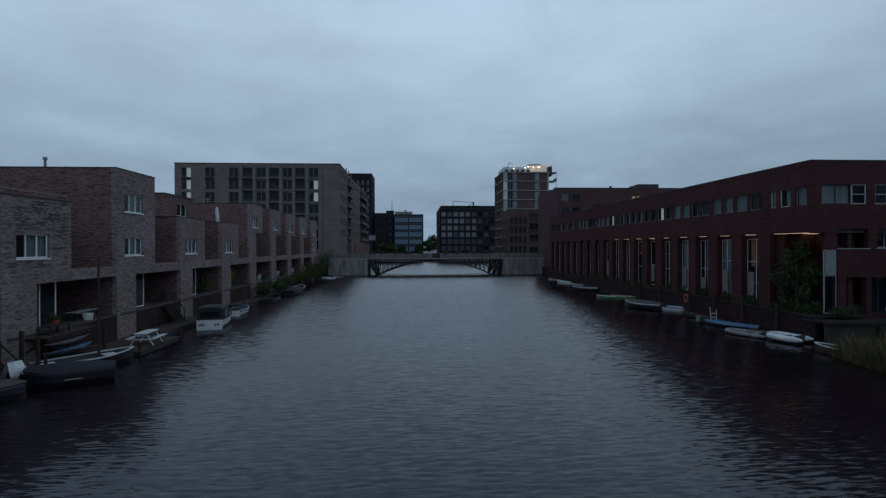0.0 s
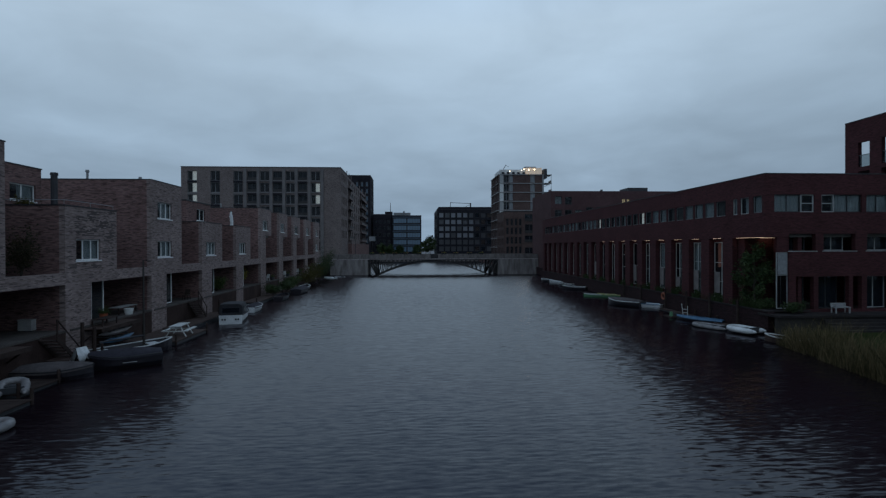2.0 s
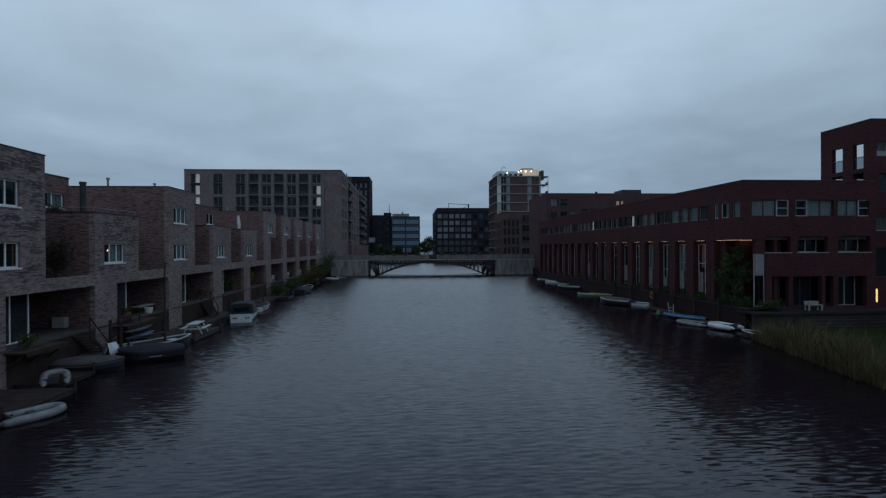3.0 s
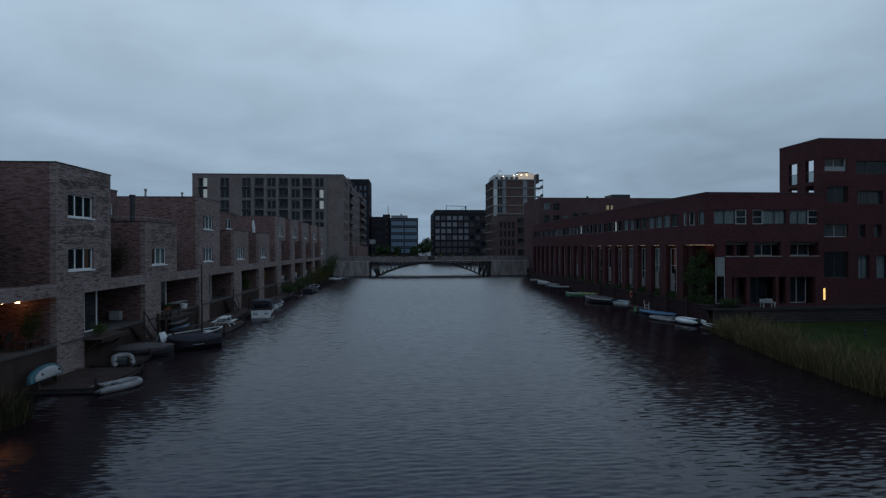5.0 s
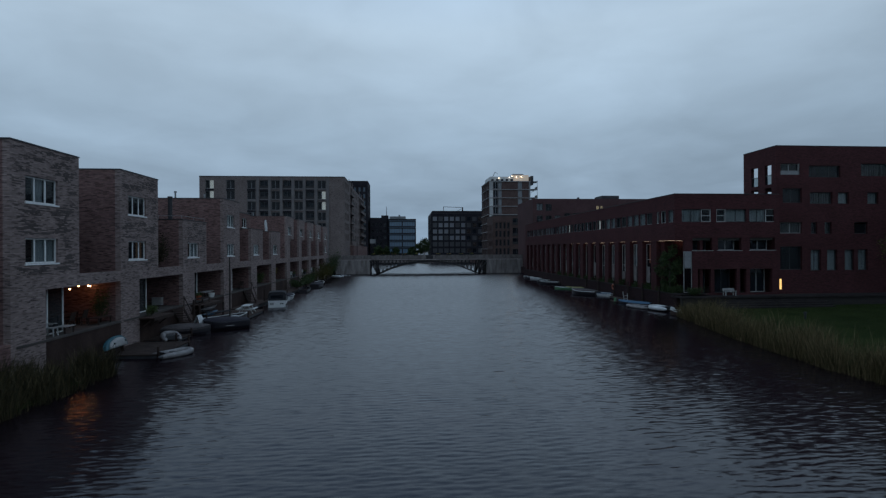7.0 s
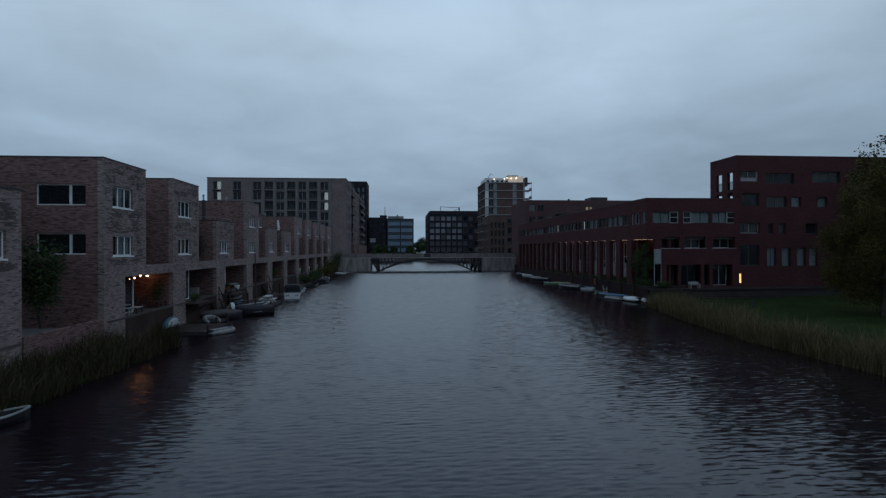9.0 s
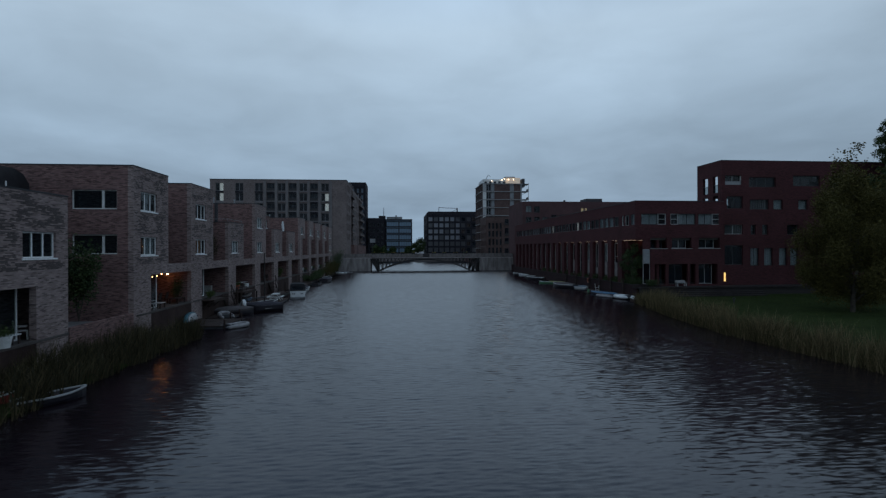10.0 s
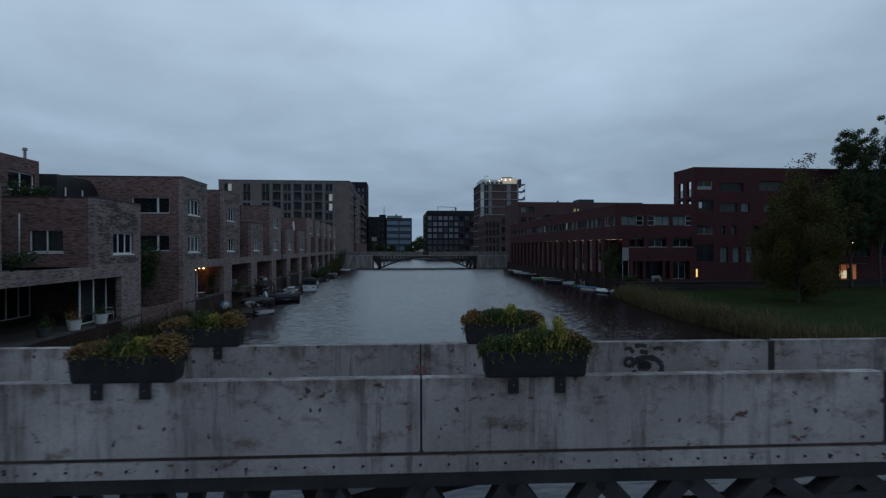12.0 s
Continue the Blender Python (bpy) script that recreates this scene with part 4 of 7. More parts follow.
def graffiti():
    """A rounded black tag on the far parapet's inner face."""
    bm = bmesh.new()
    ring = lambda cx, cz, rx, rz, a0, a1, n=12: [(cx + rx * math.cos(radians(a0 + (a1 - a0) * k / n)), cz + rz * math.sin(radians(a0 + (a1 - a0) * k / n))) for k in range(n + 1)]
    strokes(bm, [ring(3.40, 4.27, 0.24, 0.16, -60, 175), ring(3.38, 4.20, 0.22, 0.12, 215, 330)], 0.075, 1.866)
    strokes(bm, [ring(3.36, 4.31, 0.09, 0.045, 0, 360), [(3.27, 4.31), (3.46, 4.30)], [(3.20, 4.24), (3.24, 4.10), (3.23, 4.02)], [(3.30, 4.17), (3.46, 4.13)]], 0.07, 1.866)
    strokes(bm, [[(3.06, 4.55), (3.14, 4.58), (3.20, 4.50)], [(3.22, 4.60), (3.30, 4.615), (3.40, 4.60)], [(3.50, 4.55), (3.60, 4.58), (3.66, 4.54)], ring(3.14, 4.36, 0.08, 0.06, 40, 280), [(3.30, 4.52), (3.42, 4.50)]], 0.055, 1.866)
    ob = local("graffiti", bm, GRAFFITI, near, "black spray-painted scribble")
    bm = bmesh.new()
    dabs = random.Random(5)
    for _ in range(46):
        x, z = dabs.gauss(-0.01, 0.065), 4.14 + dabs.gauss(0, 0.085)
        a = dabs.uniform(-0.5, 0.5) + (1.57 if dabs.random() < 0.7 else 0)
        r = dabs.uniform(0.015, 0.05)
        strokes(bm, [[(x - r * math.cos(a), z - r * math.sin(a)), (x, z + 0.006), (x + r * math.cos(a), z + r * math.sin(a))]], dabs.uniform(0.012, 0.03), 1.866 - 0.0001 * _)
    local("paint_mark", bm, REDPAINT, near, "faded red paint mark")


graffiti()


# ---- leaves ----
def leaf_mat(name, stops, rough=0.6):
    m, nt, p = nodes_of(name)
    g = nt.nodes.new("ShaderNodeNewGeometry")
    col = ramp_of(nt, g.outputs["Random Per Island"], stops)
    grain = ramp_of(nt, tex(nt, mapped(nt), 30, 3), ((0.3, (0.75, 0.75, 0.75)), (0.7, (1.2, 1.2, 1.2))))
    link(nt, mixed(nt, 0.7, col, grain, "MULTIPLY"), p.inputs["Base Color"])
    p.inputs["Roughness"].default_value = rough
    p.inputs["Specular IOR Level"].default_value = 0.2
    return m


LEAVES = leaf_mat("tree_leaves", ((0.0, (0.018, 0.032, 0.012)), (0.5, (0.035, 0.058, 0.020)), (1.0, (0.060, 0.080, 0.028))))
WILLOW = leaf_mat("yellowish_leaves", ((0.0, (0.036, 0.033, 0.009)), (0.5, (0.064, 0.056, 0.014)), (1.0, (0.098, 0.080, 0.022))), 0.85)
BARK = rough_mat("bark", (0.035, 0.028, 0.022), (0.07, 0.057, 0.045), 4, 0.9, 0.6)
REED = leaf_mat("reed_blades", ((0.0, (0.027, 0.025, 0.009)), (0.4, (0.062, 0.052, 0.020)), (0.72, (0.136, 0.103, 0.050)), (1.0, (0.25, 0.183, 0.098))), 0.85)
PLANT_G = leaf_mat("fresh_green_leaves", ((0.0, (0.022, 0.040, 0.012)), (0.6, (0.052, 0.078, 0.022)), (1.0, (0.10, 0.115, 0.034))))
PLANT_Y = leaf_mat("yellow_green_leaves", ((0.0, (0.12, 0.13, 0.025)), (0.6, (0.25, 0.22, 0.04)), (1.0, (0.42, 0.34, 0.07))))
PLANT_R = leaf_mat("russet_leaves", ((0.0, (0.09, 0.05, 0.025)), (0.5, (0.18, 0.11, 0.045)), (1.0, (0.30, 0.17, 0.06))))


def leaf_mesh(rng, points, size, mat, flat=0.5, name="leaves"):
    """Small bent leaves at points, two triangles pairs each."""
    co, faces = [], []
    for p in points:
        d = Vector((rng.gauss(0, 1), rng.gauss(0, 1), rng.gauss(0, flat))).normalized()
        s = d.cross(Vector((rng.gauss(0, 1), rng.gauss(0, 1), rng.gauss(0, 1)))).normalized()
        L, w = size * rng.uniform(0.6, 1.4), size * rng.uniform(0.22, 0.42)
        n = d.cross(s) * L * 0.18
        p = Vector(p)
        k = len(co)
        co += [p, p + d * L * 0.5 + s * w + n, p + d * L, p + d * L * 0.5 - s * w + n]
        faces.append((k, k + 1, k + 2, k + 3))
    me = bpy.data.meshes.new(name)
    me.from_pydata([tuple(c) for c in co], [], faces)
    me.materials.append(mat)
    return me


def tree(x, y, z, height, spread, seed, label, leaves=LEAVES, count=5000, size=0.3, trunk=0.16, low=0.25, droop=0.0, limbs=16, tuft=1.0):
    rng = random.Random(seed)
    t = thing("tree", label, "tree", (x, y, z), group="")
    bm = bmesh.new()
    tips = []
    top = height * 0.8
    pts = [Vector((0, 0, -0.1))]
    for k in range(1, 6):
        pts.append(Vector((rng.gauss(0, 0.03) * height * 0.3, rng.gauss(0, 0.03) * height * 0.3, top * k / 5)))
    for k in range(5):
        rod(bm, pts[k], pts[k + 1], trunk * (1 - k * 0.18), trunk * (1 - (k + 1) * 0.18), 8)
    for k in range(limbs):
        f = rng.uniform(low, 0.95)
        i = min(4, int(f * 5))
        a = pts[i].lerp(pts[i + 1], f * 5 - i)
        ang = k * 2.4 + rng.uniform(-0.4, 0.4)
        reach = spread * rng.uniform(0.55, 1.0) * math.sin(math.pi * min(0.97, max(0.16, (f - low) / (1 - low) * 0.75 + 0.22)))
        b = a + Vector((math.cos(ang) * reach, math.sin(ang) * reach, height * rng.uniform(0.04, 0.17)))
        mid = a.lerp(b, 0.5) + Vector((0, 0, height * 0.02))
        r = trunk * 0.35 * (1.2 - f)
        rod(bm, a, mid, r + 0.012, r * 0.7 + 0.01, 6); rod(bm, mid, b, r * 0.7 + 0.01, 0.008, 6)
        tips += [mid, b, a.lerp(b, 0.75), b + Vector((0, 0, height * 0.06))]
    tips.append(Vector((0, 0, height * 0.93))); tips.append(pts[-1])
    local("trunk", bm, BARK, t, "dark bark trunk and limbs")
    cl = []
    for q in tips:
        n = count // len(tips)
        r = spread * rng.uniform(0.16, 0.34) * tuft
        for _ in range(n):
            v = Vector((rng.gauss(0, 1), rng.gauss(0, 1), rng.gauss(0, 0.8)))
            v = v.normalized() * r * rng.random() ** 0.4
            v.z -= droop * rng.random() * spread
            cl.append(q + v)
    local("crown", leaf_mesh(rng, cl, size, leaves, 0.7, "crown"), None, t, "uneven crown of small leaves")
    return t


# ---- planters on the parapets ----
POT = rough_mat("anthracite_plastic", (0.018, 0.018, 0.020), (0.028, 0.028, 0.031), 6, 0.55, 0.15)
POT.node_tree.nodes["Principled BSDF"].inputs["Specular IOR Level"].default_value = 0.2


def frond_mesh(rng, points, length, mat):
    """Thin upright blades that lean and taper."""
    co, faces = [], []
    for x, y, z in points:
        L, a, w = length * rng.uniform(0.6, 1.5), rng.uniform(0, math.pi), rng.uniform(0.003, 0.006)
        dx, dy = rng.gauss(0.1, 0.35) * L, rng.gauss(0, 0.35) * L
        cx, cy, k = math.cos(a) * w, math.sin(a) * w, len(co)
        z -= L * 0.7
        co += [(x - cx, y - cy, z), (x + cx, y + cy, z), (x + dx * 0.45 + cx, y + dy * 0.45 + cy, z + L * 0.6), (x + dx * 0.45 - cx, y + dy * 0.45 - cy, z + L * 0.6), (x + dx, y + dy, z + L)]
        faces += [(k, k + 1, k + 2, k + 3), (k + 3, k + 2, k + 4)]
    me = bpy.data.meshes.new("fronds")
    me.from_pydata(co, [], faces)
    me.materials.append(mat)
    return me


def planter(x0, x1, yy, seed, mix, label):
    rng = random.Random(seed)
    m = near.matrix_world @ pose((x0 + x1) / 2, yy, 4.663)
    t = new("planter_box")
    t.matrix_world = m
    tagged(t, label, "planter", "planters on the bridge parapets")
    L, D, H = (x1 - x0), 0.30, 0.285
    bm = bmesh.new()
    prof = ((0.0, 0.93, 0.86), (0.02, 0.95, 0.9), (0.24, 0.985, 0.98), (0.245, 1.0, 1.0), (H, 1.0, 1.0))

    def rect(z, fx, fy, inset=0.0):
        hx, hy, r = L / 2 * fx - inset, D / 2 * fy - inset, 0.04
        out = []
        for cx, cy, a0 in ((hx - r, hy - r, 0), (-hx + r, hy - r, 90), (-hx + r, -hy + r, 180), (hx - r, -hy + r, 270)):
            out += [(cx + r * math.cos(radians(a0 + a)), cy + r * math.sin(radians(a0 + a)), z) for a in (0, 45, 90)]
        return out

    loft(bm, [rect(z, fx, fy) for z, fx, fy in prof] + [rect(H, 1, 1, 0.02), rect(H - 0.05, 1, 1, 0.025)])
    local("pot", bm, POT, t, "ribbed anthracite plastic trough")
    for bx in (-0.22 * L, 0.22 * L):
        bm = boxes((bx - 0.055, bx + 0.055, -0.16, -0.135, -0.17, -0.002), (bx - 0.055, bx + 0.055, -0.134, 0.12, -0.002, 0.012))
        br = local("bracket", bm, POT, t, "black steel bracket")
        bm = bmesh.new()
        rod(bm, (bx, -0.159, -0.08), (bx, -0.168, -0.08), 0.012, n=6)
        local("screw", bm, STEEL, br)
    stems = bmesh.new()
    pts = {"g": [], "y": [], "r": []}
    fronds = {"g": [], "y": [], "r": []}
    for kind, cx, w, hh, n in mix:
        for _ in range(int(n * 2.5)):
            u = rng.gauss(cx, w)
            u = min(max(u, -0.52), 0.52)
            v = rng.gauss(0, 0.075)
            hz = H + 0.84 * hh * (1 - ((u - cx) / (2.2 * w)) ** 2) * rng.random() ** 0.6 - 0.03 + (-0.1 * rng.random() if abs(v) > 0.15 and rng.random() < 0.5 else 0)
            (fronds if kind != "r" and rng.random() < 0.55 else pts)[kind].append((u * L, v, max(hz, H - 0.1)))
    for k in range(36):
        u, v = rng.uniform(-0.48, 0.48) * L, rng.uniform(-0.1, 0.1)
        rod(stems, (u, v, H - 0.05), (u + rng.gauss(0, 0.05), v + rng.gauss(0, 0.04), H + rng.uniform(0.08, 0.24)), 0.004, 0.002, 4)
    local("stem_tuft", stems, PLANT_G, t)
    for k, mat, nm in (("g", PLANT_G, "green_foliage"), ("y", PLANT_Y, "yellow_foliage"), ("r", PLANT_R, "russet_foliage")):
        if pts[k]:
            local(nm, leaf_mesh(rng, pts[k], 0.036 if k != "y" else 0.032, mat, 0.9, nm), None, t)
        if fronds[k]:
            local(nm.replace("foliage", "fronds"), frond_mesh(rng, fronds[k], 0.085, mat), None, t)
    return t


def far_planters():
    """The same troughs stand on the far bridge's parapets."""
    for k, x in enumerate((-8.5, -6.0, -3.2, -0.6, 2.4, 8.2, 11.0, 14.2, 17.0)):
        copy_thing(POTS[k % len(POTS)], pose(x, 110.71, 4.725))


POTS = []
MIX_A = (("g", -0.32, 0.12, 0.20, 900), ("g", 0.02, 0.16, 0.30, 1300), ("y", 0.08, 0.022, 0.42, 200), ("y", 0.24, 0.03, 0.46, 260), ("y", 0.15, 0.08, 0.27, 200), ("r", 0.34, 0.11, 0.26, 700), ("g", 0.38, 0.1, 0.22, 600), ("y", -0.05, 0.12, 0.28, 240))
MIX_B = (("r", -0.36, 0.1, 0.26, 700), ("g", -0.1, 0.16, 0.28, 1100), ("y", 0.12, 0.05, 0.38, 300), ("y", 0.0, 0.12, 0.30, 260), ("g", 0.2, 0.16, 0.26, 800), ("r", 0.38, 0.11, 0.24, 600))
MIX_C = (("r", -0.3, 0.14, 0.18, 800), ("r", 0.36, 0.1, 0.28, 700), ("y", 0.12, 0.07, 0.24, 300), ("g", 0.0, 0.16, 0.22, 900), ("g", -0.05, 0.06, 0.30, 250))
POTS.append(planter(0.68, 1.86, 0.11, 1, MIX_A, "anthracite planter box with green and yellow plants"))
POTS.append(planter(0.66, 1.81, 1.99, 2, MIX_B, "anthracite planter box with russet and yellow-green plants"))
POTS.append(planter(-3.73, -2.60, 0.11, 3, MIX_C, "anthracite planter box with russet and orange plants"))
POTS.append(planter(-3.70, -2.60, 1.98, 4, MIX_C, "anthracite planter box with russet and yellow plants"))


far_planters()


# ---- the distance: apartment blocks, offices and a tower beyond the far bridge ----
def grid_block(name, label, x0, x1, y0, y1, z0, top, mat, south, east=(), west=(), frame=DARKFRAME, glass=DARKGLASS, lit=(), lights=2, category="apartment building", sfw=0.12, seed=1, blinds=0.35):
    h = thing(name, label, category, ((x0 + x1) / 2, (y0 + y1) / 2, z0))
    shell("facade", mat, h, x0, x1, y0, y1, z0, top, {"S": south, "E": east, "W": west}, 0.5)
    part("roof", boxes((x0 + 0.51, x1 - 0.51, y0 + 0.51, y1 - 0.51, top - 0.9, top - 0.5)), CONCRETE_ROOF, h)
    part("coping", boxes((x0 - 0.08, x1 + 0.08, y0 - 0.08, y0 + 0.6, top, top + 0.18), (x1 - 0.55, x1 + 0.08, y0 + 0.6, y1, top, top + 0.18), (x0 - 0.08, x0 + 0.55, y0 + 0.6, y1, top, top + 0.18)), COPING, h)
    rng = random.Random(seed)
    for side, pos, wins in (("S", y0, south), ("E", x1, east), ("W", x0, west)):
        for k, (a, b, c, d) in enumerate(wins):
            cur = None
            if side == "S" and k in lit:
                cur = (0.5, 1.0, COOLLIT)
            elif rng.random() < blinds:
                cur = (0.0, rng.choice((0.5, 1.0)), CURTAIN)
            window(h, side, pos, a, b, c, d, lights, frame=frame(side, k) if callable(frame) else frame, glass=glass(side, k) if callable(glass) else glass, sill=False, fw=sfw, inset=0.25, curtain=cur)
    return h


BLACKF = rough_mat("black_cladding", (0.015, 0.014, 0.018), (0.028, 0.026, 0.032), 0.7, 0.8, 0.1)
BLACKF.node_tree.nodes["Principled BSDF"].inputs["Specular IOR Level"].default_value = 0.1
STONEGREY = rough_mat("grey_precast_frame", (0.122, 0.110, 0.110), (0.165, 0.150, 0.148), 0.8, 0.9, 0.2)


def apartment():
    cols = [-52.0, -46.6, -41.2, -37.9, -34.9, -31.8, -28.8, -25.8, -22.7]
    south, bal = [], []
    for r in range(7):
        z1 = 25.0 - 2.86 * r
        for k, x in enumerate(cols):
            if k in (3, 5, 7):
                bal.append((x - 1.1, x + 1.1, z1 - 2.45, z1))
                south.append((x - 1.1, x + 1.1, z1 - 2.45, z1))
            else:
                south.append((x - 1.1, x + 1.1, z1 - 2.3, z1))
    east = [(119.8 + 2.6 * k, 121.2 + 2.6 * k, 25.0 - 2.86 * r - 1.9, 25.0 - 2.86 * r) for k in range(4) for r in range(6)]
    lit = [9 + 8, 18 + 8, 0, 9, 18]
    h = grid_block("apartment_building", "grey-brown brick apartment block with stacked dark windows and balconies", -54.6, -16.6, 118.4, 132.0, 2.6, 25.9, APT, south, east, lit=lit, seed=4, blinds=0.12, lights=2, frame=lambda side, k: DARKFRAME if side == "E" or k % 9 in (3, 5, 7) else GREYC, sfw=0.09, glass=lambda side, k: GLASS if side == "S" and k in lit else DARKGLASS if side == "E" or k % 9 in (3, 5, 7) else SLATEGLASS)
    for a, b, c, d in bal:
        part("balcony_rail", boxes((a, b, 118.30, 118.36, c, c + 0.95)), GIRDER, h)
    for a, b, c, d in bal:
        part("dark_spandrel", boxes((a, b, 118.12, 118.195, c - 0.42, c - 0.005)), BLACKF, h, "black panel between two storeys")
    # brick grid between the windows stands a little proud
    for x in (-39.5, -36.4, -33.35, -30.3, -27.3, -24.2, -21.1):
        part("brick_fin", boxes((x - 0.35, x + 0.35, 118.15, 118.39, 2.6, 25.6)), STONEGREY, h)
    for r in range(1, 7):
        part("brick_band", boxes((-39.1, -21.5, 118.2, 118.385, 25.36 - 2.86 * r, 25.68 - 2.86 * r)), STONEGREY, h)
    # slate panels join the two top storeys of the plain window columns
    for x in (-52.0, -46.6, -41.2):
        for r in range(6):
            part("dark_spandrel", boxes((x - 1.1, x + 1.1, 118.32, 118.396, 22.16 - 2.86 * r, 22.68 - 2.86 * r)), STONEGREY if r % 2 else BLACKF, h, "panel between two storeys")
    # balcony wing along the canal: two stacks of deep loggias with brick fronts, a plain stretch between
    stacks = ((132.5, 136.4), (137.0, 141.2), (165.4, 171.4), (172.2, 178.2), (179.0, 185.0))
    loggias = [(a, b, 8.6 + 2.86 * r, 11.0 + 2.86 * r) for a, b in stacks for r in range(6)]
    plain = [(144.0 + 5.4 * k, 145.8 + 5.4 * k, 8.9 + 2.86 * r, 10.9 + 2.86 * r) for k in range(4) for r in range(6)]
    walls("wing_wall", APT, h, ("E", -16.9, 0.6, 132.02, 186.0, 2.6, 26.0, loggias + plain), ("N", 186.0, 0.5, -34, -17.5, 2.6, 26.0))
    # black back wall: the deep shade of the loggias put into its colour
    part("wing_back", boxes((-20.4, -20.0, 132.02, 185.4, 2.6, 25.6)), BLACKF, h)
    part("wing_roof", boxes((-34, -17.5, 132.02, 185.4, 25.3, 25.6)), CONCRETE_ROOF, h)
    for r in range(7):
        part("floor_slab", boxes((-19.98, -17.5, 132.02, 185.4, 8.3 + 2.86 * r, 8.58 + 2.86 * r)), BROWN, h)
    for y in (141.4, 143.2, 164.4, 165.0):
        part("party_wall", boxes((-19.98, -17.51, y, y + 0.25, 2.6, 25.28)), BROWN, h)
    for a, b, c, d in loggias:
        part("balcony", boxes((-16.88, -16.1, a - 0.2, b + 0.2, c - 0.28, c + 0.34)), APT, h)
        part("balcony_rail", boxes((-16.14, -16.1, a - 0.2, b + 0.2, c + 0.36, c + 0.85)), GIRDER, h)
    for a, b, c, d in plain:
        window(h, "E", -16.9, a, b, c, d, 2, frame=DARKFRAME, glass=SLATEGLASS, sill=False, fw=0.12, inset=0.3)
    for a, b in ((132.2, 141.6), (165.0, 185.4)):
        for y in (a, (a + b) / 2, b):
            part("roof_post", boxes((-17.0, -16.8, y - 0.12, y + 0.12, 26.0, 27.3)), APT, h, "brick post of the roof terrace")
    part("podium", boxes((-20, -15.6, 132.0, 186, 2.6, 7.4)), BROWN, h)


apartment()


def rows(x0, x1, n, z0, step, r, w, hgt):
    return [(x0 + (x1 - x0) * k / n + ((x1 - x0) / n - w) / 2, x0 + (x1 - x0) * k / n + ((x1 - x0) / n + w) / 2, z0 + step * q, z0 + step * q + hgt) for q in range(r) for k in range(n)]


BLUESPAN = rough_mat("blue_grey_spandrel", (0.025, 0.042, 0.062), (0.040, 0.062, 0.088), 0.5, 0.5, 0.05)
grid_block("high_block", "black clad high-rise with tall narrow windows", -33, -18.4, 228, 246, 2.6, 39.9, BLACKF, rows(-32.5, -19, 6, 5, 3.3, 10, 1.1, 2.3), rows(229, 245, 5, 5, 3.3, 10, 1.6, 2.3), lit=(58, 52), seed=5, sfw=0.2, glass=BLUEGLASS)
grid_block("low_block", "dark brick office block beside the glass office", -17.8, -8.8, 232, 250, 2.6, 22.0, BLACKF, rows(-17.4, -9.2, 4, 5, 3.2, 5, 1.2, 1.8), seed=6, category="office")
o = grid_block("glass_office", "office block with bands of blue glass", -8.4, 5.3, 230, 250, 2.6, 21.3, BLACKF, rows(-8.1, 5.0, 2, 4.2, 3.4, 5, 6.2, 2.3), rows(231, 249, 3, 4.2, 3.4, 5, 4.5, 2.6), seed=7, category="office", glass=BLUEGLASS, lit=(4,), lights=5, sfw=0.10, blinds=0.15)
for q in range(5):
    part("glass_band", boxes((-8.3, 5.2, 229.9, 229.985, 6.7 + 3.4 * q, 7.25 + 3.4 * q)), BLUESPAN, o, "blue-grey spandrel band")
part("roof_plant", boxes((-8.0, 0.2, 234, 244, 20.9, 23.0)), GREYC, o)
part("roof_plant", boxes((-3.4, -2.6, 233.4, 233.9, 22.2, 23.7)), GREYC, o)
part("roof_plant", boxes((-12.2, -8.6, 236, 240, 21.2, 23.6)), BLACKF, o)
bm = bmesh.new(); rod(bm, (-9.5, 236, 23.5), (-9.5, 236, 28), 0.18, 0.1)
part("mast", bm, STEEL, o)


GREYPANE = glass_mat("grey_office_glass", (0.185, 0.190, 0.212), 0.08, 0.2)
DIMPANE = glass_mat("dim_office_glass", (0.078, 0.078, 0.086), 0.12, 0.2)
RUSTPANE = glass_mat("brown_office_glass", (0.036, 0.028, 0.027), 0.15, 0.2)


def office_pane(side, k):
    """The broad west part of the front is paler than the rest."""
    col, row = k % 10, k // 10
    if side != "S" or col > 5:
        return (RUSTPANE, DARKGLASS, DIMPANE)[(k * 7 + row) % 3]
    return GREYPANE if row > 1 and (k * 5 + row) % 4 else DIMPANE


def dark_office():
    h = grid_block("dark_office", "black gridded office block with rounded roof edge", 12.9, 42.4, 230, 262, 2.6, 24.2, BLACKF, rows(13.4, 42, 10, 4.4, 3.2, 6, 2.2, 2.25), west=rows(231, 258, 8, 4.6, 3.15, 6, 1.75, 2.1), seed=8, category="office", glass=office_pane, lit=(39, 27, 8, 50), blinds=0.12, lights=1)
    bm = bmesh.new()
    ring = lambda y: [(12.9, y, 24.2), (13.0, y, 24.8), (13.4, y, 25.3), (14.0, y, 25.5), (42.4, y, 25.5), (42.4, y, 24.2)]
    loft(bm, [ring(230.0), ring(262.0)])
    part("roof_edge", bm, BLACKF, h)
    bm = bmesh.new()
    bar(bm, (20, 240, 25.5), (20, 240, 28.6), 0.25); bar(bm, (20, 240, 28.4), (30, 240, 28.0), 0.22); bar(bm, (30, 240, 25.5), (30, 240, 28.2), 0.6); bar(bm, (26, 240, 25.5), (30, 240, 27.6), 0.2)
    part("roof_crane", bm, GIRDER, h)


dark_office()


